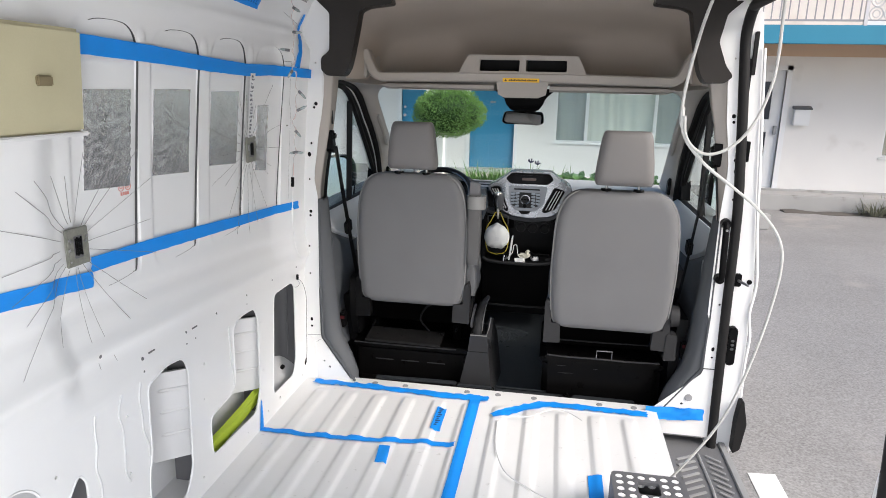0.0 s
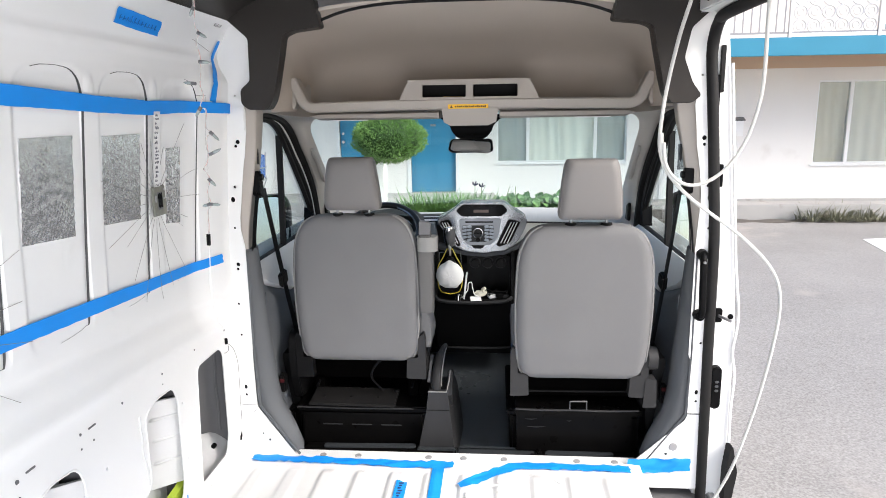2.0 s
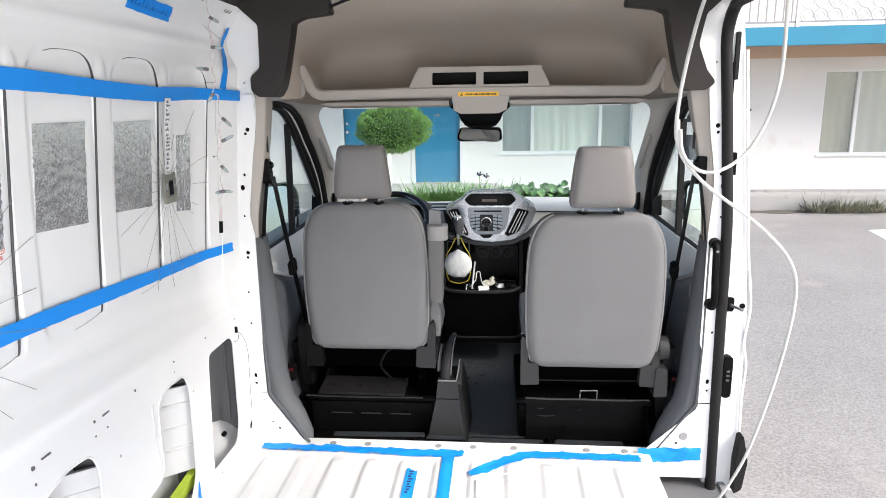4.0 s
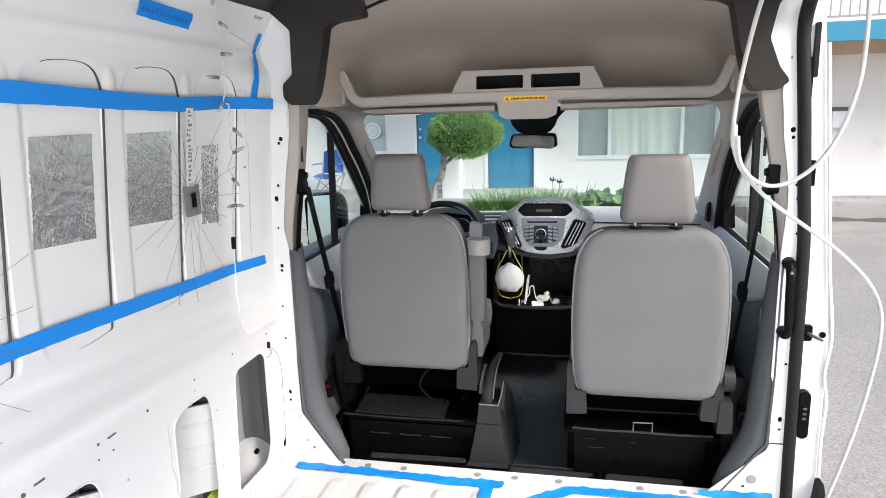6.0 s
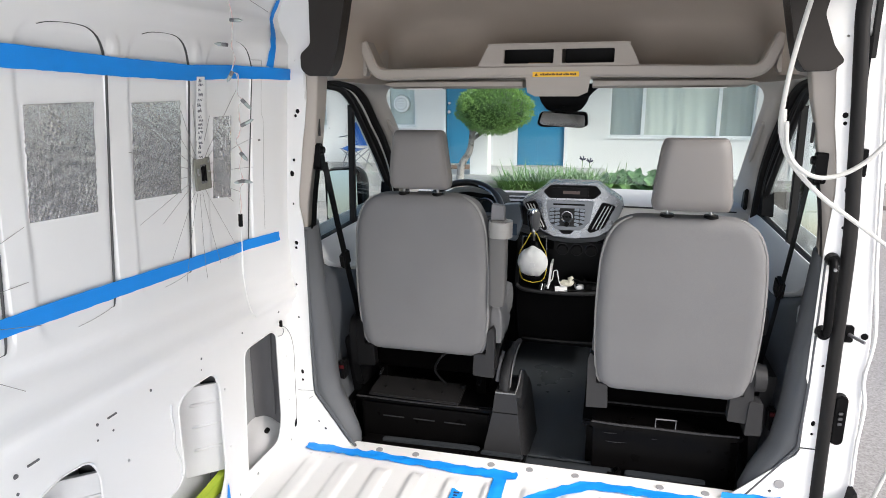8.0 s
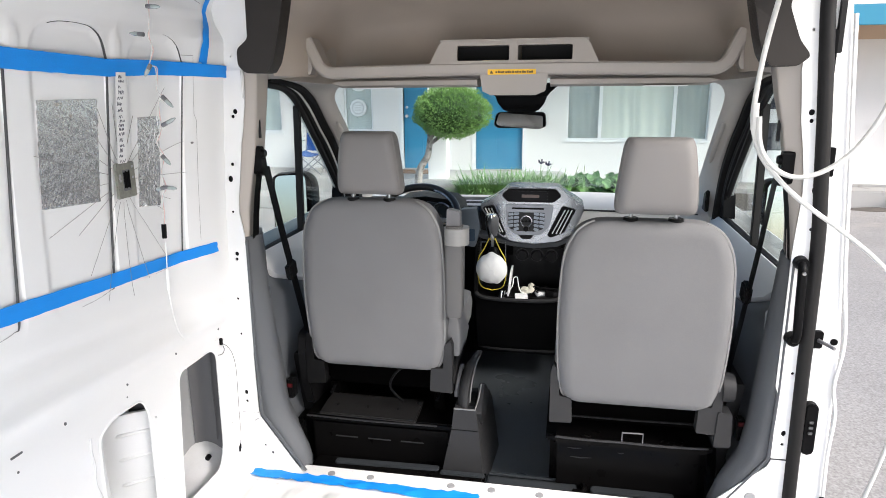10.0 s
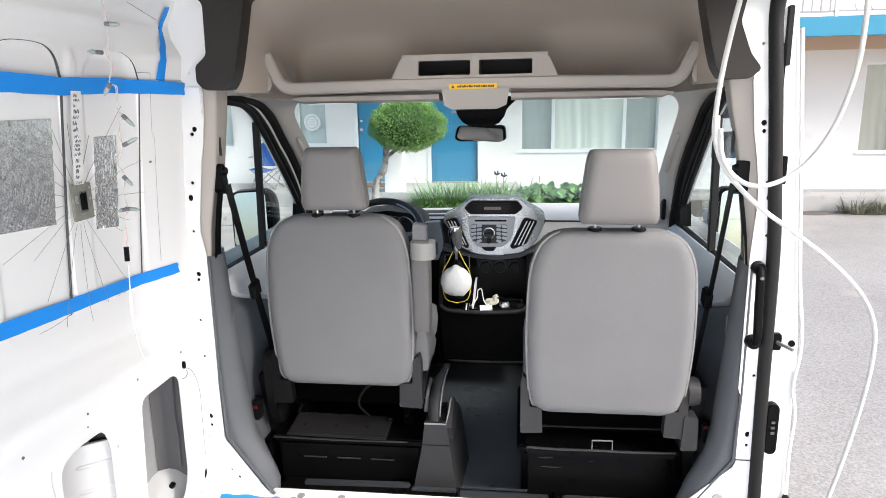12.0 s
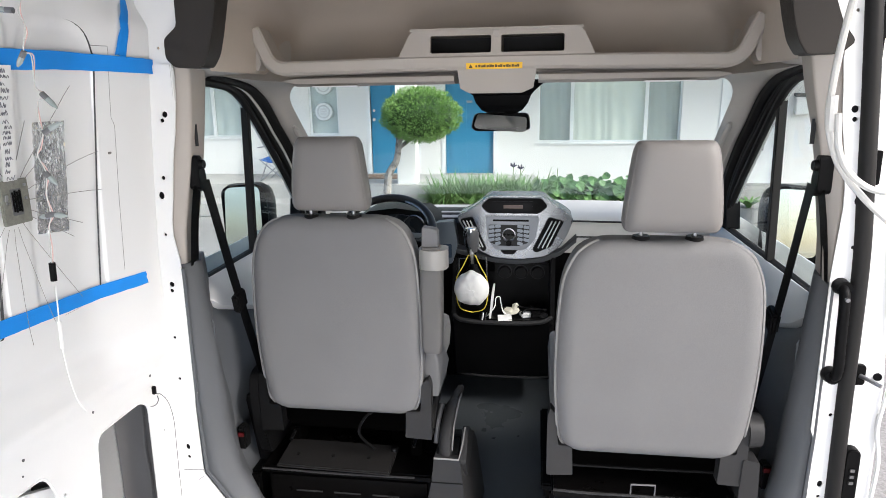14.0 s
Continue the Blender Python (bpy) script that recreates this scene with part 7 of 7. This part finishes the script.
# grab handle on the door post
gb = thing("grab_handle", "black plastic grab handle on the door post", "handle", (0.872, 0.02, 0.62))
part("bar", tube(spline([(0.873, 0.022, 0.862), (0.872, -0.008, 0.852), (0.872, -0.018, 0.82), (0.874, -0.018, 0.74), (0.877, -0.018, 0.665), (0.878, -0.008, 0.632), (0.879, 0.022, 0.622)], 6), 0.0125, 10), BLACK, gb)
for z in (0.858, 0.625):
    part("foot", cyl((0.875, 0.024, z), (0.875, -0.004, z), 0.021, 0.018, 14, 0.004), BLACK, gb)
part("screw", cyl((0.872, -0.018, 0.838), (0.872, -0.034, 0.838), 0.006, 0.005, 10), STEEL, gb)

# black plastic crate full of round white caps
cr = thing("plastic_crate", "dark grey perforated plastic crate with white caps beside the door step", "crate", (0.55, -0.86, 0.01))
CH = 0.13
HOLES = [dot(0.45 + 0.036 * i + 0.0, -0.74 - 0.036 * j, 0.0135, 10) for i in range(6) for j in range(6) if not (i in (2, 3) and j in (1, 2))]
part("top", plate(rounded([(0.425, -1.0), (0.66, -1.0), (0.66, -0.715), (0.425, -0.715)], 0.02), HOLES + [rounded([(0.505, -0.835), (0.575, -0.835), (0.575, -0.765), (0.505, -0.765)], 0.01)], lambda x, y: (x, y, CH), (0, 0, -0.012)), GREYM, cr, "", 30)
for a in (((0.425, -1.0), (0.432, -0.715)), ((0.653, -1.0), (0.66, -0.715)), ((0.425, -0.722), (0.66, -0.715)), ((0.425, -1.0), (0.66, -0.993))):
    part("side", box(a[0][0], a[1][0], a[0][1], a[1][1], 0.010, CH - 0.012, 0.002), GREYM, cr)
for h in HOLES:
    cx, cy = sum(p[0] for p in h) / len(h), sum(p[1] for p in h) / len(h)
    part("cap", cyl((cx, cy, CH - 0.03), (cx, cy, CH - 0.002), 0.0128, 0.012, 10, 0.002), PAINTW, cr)
part("handle_slot", box(0.508, 0.572, -0.832, -0.768, 0.06, 0.064), BLACK, cr)

# dust mask on the gear lever, clutter in the bin
mkk = thing("dust_mask", "white moulded dust mask hung by yellow elastic on the gear lever", "dust mask", (-0.127, 0.93, 0.47))
rings = []
for k in range(9):
    t = k / 8
    r_ = 0.072 * math.cos(t * math.pi / 2) ** 0.55 if k < 8 else 0.004
    rings.append([(-0.127 + r_ * math.cos(a) * (1.0 - 0.06 * math.sin(a)), 0.935 - 0.055 * math.sin(t * math.pi / 2) - 0.15 * r_ * math.sin(a) + 0.004 * math.sin(7 * a + 6 * t) * (1 - t), 0.548 + r_ * (1.04 + 0.05 * math.sin(5 * a + 3 * t) + 0.04 * math.sin(9 * a - 5 * t)) * math.sin(a)) for a in np.linspace(0, 2 * math.pi, 49)[:-1]])
mask = part("cup", loft(rings), mat("white_felt", (0.80, 0.80, 0.78), 0.95, 0, 0.04, 30, 0.04, 300, 0.2, 400), mkk)
part("valve_stamp", box(-0.135, -0.112, 0.8785, 0.8815, 0.53, 0.555, 0.001), PAPER, mkk)
ELA = mat("yellow_elastic", (0.70, 0.55, 0.05), 0.6)
for s in (-1, 1):
    part("elastic", tube(spline([(-0.127 + s * 0.012, 0.945, 0.69), (-0.127 + s * 0.035, 0.94, 0.64), (-0.127 + s * 0.062, 0.935, 0.59), (-0.127 + s * 0.066, 0.945, 0.52), (-0.127 + s * 0.05, 0.95, 0.455), (-0.127, 0.955, 0.435)], 5), 0.0022, 6), ELA, mkk)
def crumpled(cx, cy, cz, w, d, h, seed):
    """A loose crumpled sheet, sharply folded."""
    rg = random.Random(seed)
    bm = bmesh.new()
    bmesh.ops.create_icosphere(bm, subdivisions=2, radius=1)
    for v in bm.verts:
        k = 0.62 + 0.55 * abs(noise.noise(v.co * 2.6 + Vector((seed, 0, 0)))) + rg.uniform(-0.10, 0.22)
        v.co = Vector((cx + v.co.x * w * k, cy + v.co.y * d * k, cz + v.co.z * h * k))
    return bm


TISSUE = mat("cream_tissue", (0.56, 0.54, 0.45), 0.9, 0, 0.08, 40, 0.04, 300)
solo("crumpled_tissue", crumpled(0.030, 1.06, 0.408, 0.040, 0.022, 0.019, 3), TISSUE, "crumpled cream tissue in the console bin", "paper", "bin clutter", "", 10)
solo("crumpled_tissue", crumpled(0.048, 1.065, 0.420, 0.018, 0.014, 0.030, 5), TISSUE, "crumpled cream tissue standing in the console bin", "paper", "bin clutter", "", 10)
solo("paper_slip", moved(box(-0.03, 0.03, -0.018, 0.018, 0, 0.003, 0.001), pose(0.005, 1.03, 0.388, 28, 0, 10)), PAPER, "folded white paper slip in the console bin", "paper", "bin clutter")
for x, w_, h_, m_ in ((0.095, 0.026, 0.022, GREYM2), (0.135, 0.022, 0.03, BLACK), (0.168, 0.018, 0.024, DARK)):
    solo("small_gadget", moved(box(-w_, w_, -0.018, 0.018, 0, h_, 0.005), pose(x, 1.065, 0.386, 6, 0, 25 - 200 * (x - 0.09))), m_, "small dark gadget lying in the console bin" if m_ is not GREYM2 else "small pale grey gadget lying in the console bin", "gadget", "bin clutter")
rgk = random.Random(8)
tg = thing("cable_tangle", "tangle of thin black cable in the console bin", "cable", (0.10, 1.06, 0.385))
for k in range(3):
    part("loop", tube(spline([(0.115 + rgk.uniform(-0.065, 0.065), 1.065 + rgk.uniform(-0.02, 0.03), 0.392 + rgk.uniform(0, 0.042)) for i in range(9)], 5), 0.0032, 6), BLACK, tg)
pm = thing("printed_mark", "small faded red stamp printed on the white wall", "stamp", (wall_surface(-1.14, 1.08), -1.14, 1.08))
STAMP = mat("faded_red_ink", (0.60, 0.24, 0.20), 0.7, 0, 0.3, 60)
for y in (-1.157, -1.127):
    for r_ in (0.0115, 0.005):
        part("ring", tube([(wall_surface(y, 1.085) + 0.0004, y + r_ * math.cos(a), 1.085 + r_ * math.sin(a)) for a in np.linspace(0, 2 * math.pi, 19)[:-1]], 0.0012, 5, True), STAMP, pm)
for k in range(4):
    part("bar", box(wall_surface(-1.14, 1.066) - 0.001, wall_surface(-1.14, 1.066) + 0.0012, -1.159 + 0.0095 * k, -1.1525 + 0.0095 * k, 1.061, 1.070), STAMP, pm)
cb = thing("charging_cable", "white charging cable looped in the console bin", "cable", (-0.02, 1.06, 0.39))
part("cable", tube(spline([(-0.07, 1.04, 0.392), (-0.040, 1.05, 0.43), (-0.035, 1.055, 0.468), (-0.018, 1.055, 0.474), (-0.012, 1.05, 0.445), (0.0, 1.04, 0.41), (0.03, 1.03, 0.40)], 6), 0.0024, 6), WIRE, cb)
part("charger", cyl((-0.09, 1.02, 0.385), (-0.085, 1.02, 0.42), 0.018, 0.016, 12, 0.003), CHROME, cb)
part("card", moved(box(-0.004, 0.004, -0.05, 0.05, 0, 0.13, 0.001), pose(-0.058, 1.06, 0.39, 0, 6, 0)), PAINTW, cb)
fc = thing("floor_cord", "thin grey cord lying in loops on the floor", "cord", (0.1, -0.4, 0.011))
part("cord", tube(spline([(0.004, -0.236, 0.014), (0.016, -0.441, 0.014), (0.065, -0.61, 0.014), (0.145, -0.691, 0.014), (0.215, -0.743, 0.014), (0.33, -0.80, 0.014)], 6), 0.0025, 6), GALV, fc)
part("loop", tube(spline([(0.004, -0.236, 0.014), (0.06, -0.20, 0.02), (0.133, -0.19, 0.022), (0.23, -0.10, 0.02), (0.30, -0.11, 0.018), (0.356, -0.161, 0.014)], 6), 0.0022, 6), GALV, fc)


# ---- planting and porch things ----
def leaf_mesh(bm, base, d, length, width, droop, rg, seg=4):
    """One strap leaf, bent under its own weight."""
    d = Vector(d).normalized()
    side = d.cross(Vector((0, 0, 1)))
    side = side.normalized() if side.length > 1e-3 else Vector((1, 0, 0))
    rows = []
    for i in range(seg + 1):
        t = i / seg
        p = Vector(base) + d * length * t + Vector((0, 0, -droop * length * t * t))
        w = width * (1 - t ** 1.6) * 0.5 + 0.0008
        rows.append((bm.verts.new(p - side * w), bm.verts.new(p + side * w)))
    for a, b in zip(rows, rows[1:]):
        bm.faces.new((a[0], a[1], b[1], b[0]))


def strap_plant(cx, cy, z, n, h, spread, seed, material, label, width=0.032):
    rg = random.Random(seed)
    bm = bmesh.new()
    for k in range(n):
        a = rg.uniform(0, 2 * math.pi)
        r = spread * math.sqrt(rg.random())
        out = rg.uniform(0.2, 1.1)
        leaf_mesh(bm, (cx + r * math.cos(a), cy + 0.6 * r * math.sin(a), z), (out * math.cos(a), out * math.sin(a), 1.0), h * rg.uniform(0.6, 1.15), width * rg.uniform(0.7, 1.2), rg.uniform(0.2, 0.75), rg)
    return solo("strap_leaf_plant", bm, material, label, "plant", "strap-leaf plants", "", 0)


# greenery tops stay just under the window sills
for k in range(9):
    strap_plant(-1.28 + 0.17 * k, 8.55 + 0.1 * (k % 3), -0.42, 280, 0.72, 0.26, 40 + k, GRASS, "clump of green strap-leaf plants in the bed")
fl = thing("iris_flower", "dark iris flowers on thin stalks in the bed", "flower", (-0.10, 8.5, -0.4))
for x, h in ((-0.25, 0.36), (-0.14, 0.33), (0.42, 0.34)):
    part("stalk", tube([(x, 8.5, -0.4), (x + 0.02, 8.5, h - 0.18)], 0.006, 5), GRASS, fl)
    if x < 0.3:
        part("bloom", join(*[tube([(x + 0.02, 8.5, h - 0.18), (x + 0.02 + 0.05 * math.cos(a), 8.5 + 0.05 * math.sin(a), h - 0.15 + 0.03 * (i % 2))], [0.008, 0.013], 6) for i, a in enumerate(np.linspace(0, 5.2, 5))]), mat("dark_iris", (0.02, 0.02, 0.05), 0.8), fl)
for k in range(6):
    rg = random.Random(70 + k)
    bm = bmesh.new()
    cx, cy = 0.26 + 0.30 * k, 8.6 + 0.12 * (k % 2)
    for j in range(70):
        a, r = rg.uniform(0, 2 * math.pi), 0.26 * math.sqrt(rg.random())
        p = Vector((cx + r * math.cos(a), cy + r * math.sin(a), -0.42 + rg.uniform(0.12, 0.46) * (1 - 0.5 * (r / 0.26) ** 2)))
        nrm = Vector((rg.uniform(-0.6, 0.6), rg.uniform(-0.9, 0.1), rg.uniform(0.3, 1))).normalized()
        u = nrm.orthogonal().normalized()
        v = nrm.cross(u)
        s = rg.uniform(0.05, 0.09)
        vs = [bm.verts.new(p + (u * math.cos(t) + v * math.sin(t)) * s * (1 + 0.15 * math.cos(5 * t)) + nrm * 0.012 * math.cos(2 * t)) for t in np.linspace(0, 2 * math.pi, 9)[:-1]]
        c = bm.verts.new(p - nrm * 0.012)
        for i in range(8):
            bm.faces.new((c, vs[i], vs[(i + 1) % 8]))
    solo("broadleaf_plant", bm, BROAD, "low round-leaved green plant in the bed", "plant", "broadleaf plants", "", 0)
for k, cx in enumerate((5.75, 6.15, 6.55, 6.9)):
    strap_plant(cx, 9.62, GZ + 0.01, 150, 0.50 - 0.10 * (k // 2), 0.30, 90 + k, DRYGRASS, "grey-green weedy shrub at the foot of the wall", 0.016)
sp = setting("soil_patch", sheet(lambda u, v: (4.2 + 3.4 * u, 9.45 + 0.35 * v + 0.04 * math.sin(20 * u), GZ + 0.03 * math.sin(math.pi * v) + 0.012 * math.sin(31 * u)), 30, 5, (0, 0, -0.03)), SOIL, "dark soil strip beside the kerb")

# clipped round tree
tr = thing("clipped_tree", "small clipped tree with dense green crown and pale crooked trunk", "tree", (-2.02, 8.2, -0.45))
TR = spline([(-2.17, 8.2, -0.45), (-2.15, 8.2, -0.2), (-2.11, 8.18, 0.10), (-2.0, 8.2, 0.29), (-1.96, 8.2, 0.45), (-1.94, 8.2, 0.6), (-1.80, 8.2, 0.8), (-1.66, 8.2, 0.95)], 5)
part("trunk", tube(TR, [lerp(0.068, 0.032, i / (len(TR) - 1)) for i in range(len(TR))], 9), BARK, tr)
for a, b in (((-2.13, 8.2, -0.1), (-2.20, 8.15, 0.12)), ((-1.95, 8.2, 0.5), (-1.5, 8.1, 0.78)), ((-1.95, 8.2, 0.55), (-2.08, 8.3, 0.85)), ((-1.80, 8.2, 0.8), (-1.30, 8.3, 0.95))):
    part("limb", tube(spline([a, Vector(a).lerp(Vector(b), 0.5) + Vector((0.02, 0.01, 0.03)), b], 4), [0.034 - 0.0026 * i for i in range(9)], 7), BARK, tr)
rg = random.Random(5)
bm = bmesh.new()
CEN, RAD = Vector((-1.60, 8.2, 0.985)), Vector((0.60, 0.58, 0.40))
for k in range(15000):
    d = Vector((rg.gauss(0, 1), rg.gauss(0, 1), rg.gauss(0, 1))).normalized()
    lump = 1 + 0.13 * noise.noise(d * 2.6) + 0.06 * noise.noise(d * 7)
    rr = (0.72 + 0.28 * rg.random() ** 0.5) * lump
    p = CEN + Vector((d.x * RAD.x, d.y * RAD.y, d.z * RAD.z)) * rr
    t = (d + Vector((rg.uniform(-0.7, 0.7), rg.uniform(-0.7, 0.7), rg.uniform(-0.2, 0.9)))).normalized()
    u = t.orthogonal().normalized()
    u = (Matrix.Rotation(rg.uniform(0, 6.28), 3, t) @ u)
    L_, w = rg.uniform(0.025, 0.05), rg.uniform(0.004, 0.008)
    a, b, c = bm.verts.new(p - u * w), bm.verts.new(p + u * w), bm.verts.new(p + t * L_)
    bm.faces.new((a, b, c))
crown = part("crown", bm, LEAF, tr, "dense clipped green foliage", 0)
tagged(crown, kind="stuff")
# dark green core paints the shade deep inside the crown
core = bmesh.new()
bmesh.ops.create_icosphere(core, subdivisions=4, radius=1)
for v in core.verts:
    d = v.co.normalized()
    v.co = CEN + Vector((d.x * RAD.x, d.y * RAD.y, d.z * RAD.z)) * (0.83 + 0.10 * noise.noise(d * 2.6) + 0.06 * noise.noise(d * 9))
part("crown_shade_core", core, mat("crown_shade_green", (0.022, 0.05, 0.012), 0.9, 0, 0.5, 30, 0.3, 80, 1.0, 60), tr)

# folding chair on the porch
ch = thing("camping_chair", "blue folding camping chair with steel legs on the porch", "chair", (-4.45, 9.5, -0.16))
BCL = mat("blue_canvas", (0.012, 0.075, 0.28), 0.8, 0, 0.08, 10, 0.05)
part("backrest", sheet(lambda u, v: (-4.62 + 0.40 * u, 9.68 + 0.10 * v - 0.06 * math.sin(math.pi * u), 0.24 + 0.44 * v - 0.05 * (2 * u - 1) ** 2 * v), 8, 6, (0, 0.006, 0)), BCL, ch)
part("seat", sheet(lambda u, v: (-4.64 + 0.44 * u, 9.28 + 0.42 * v, 0.22 + 0.02 * v - 0.06 * math.sin(math.pi * u)), 8, 6, (0, 0, -0.006)), BCL, ch)
for a, b in (((-4.66, 9.28, -0.16), (-4.20, 9.28, 0.22)), ((-4.20, 9.28, -0.16), (-4.66, 9.28, 0.22)), ((-4.66, 9.72, -0.16), (-4.20, 9.72, 0.22)), ((-4.20, 9.72, -0.16), (-4.66, 9.72, 0.22)), ((-4.66, 9.28, -0.16), (-4.66, 9.72, 0.22)), ((-4.20, 9.28, -0.16), (-4.20, 9.72, 0.22)), ((-4.64, 9.70, 0.20), (-4.62, 9.78, 0.70)), ((-4.22, 9.70, 0.20), (-4.22, 9.78, 0.70)), ((-4.68, 9.30, 0.42), (-4.66, 9.74, 0.42)), ((-4.18, 9.30, 0.42), (-4.20, 9.74, 0.42))):
    part("leg", tube([a, b], 0.011, 6), STEEL, ch)
pt = thing("potted_plant", "leafy green plant in a grey pot by the wall", "potted plant", (2.6, 7.4, GZ))
part("pot", loft([[(2.75 + r_ * math.cos(a), 6.9 + r_ * math.sin(a), z) for a in np.linspace(0, 2 * math.pi, 17)[:-1]] for z, r_ in ((GZ, 0.16), (-0.15, 0.22), (-0.12, 0.24), (-0.14, 0.21))]), CONCRETE, pt)
bm = bmesh.new()
for k in range(60):
    a = rg.uniform(0, 6.28)
    leaf_mesh(bm, (2.75, 6.9, -0.15), (0.8 * math.cos(a), 0.8 * math.sin(a), 1), rg.uniform(0.25, 0.45), 0.04, 0.5, rg)
part("leaves", bm, GRASS, pt, "", 0)
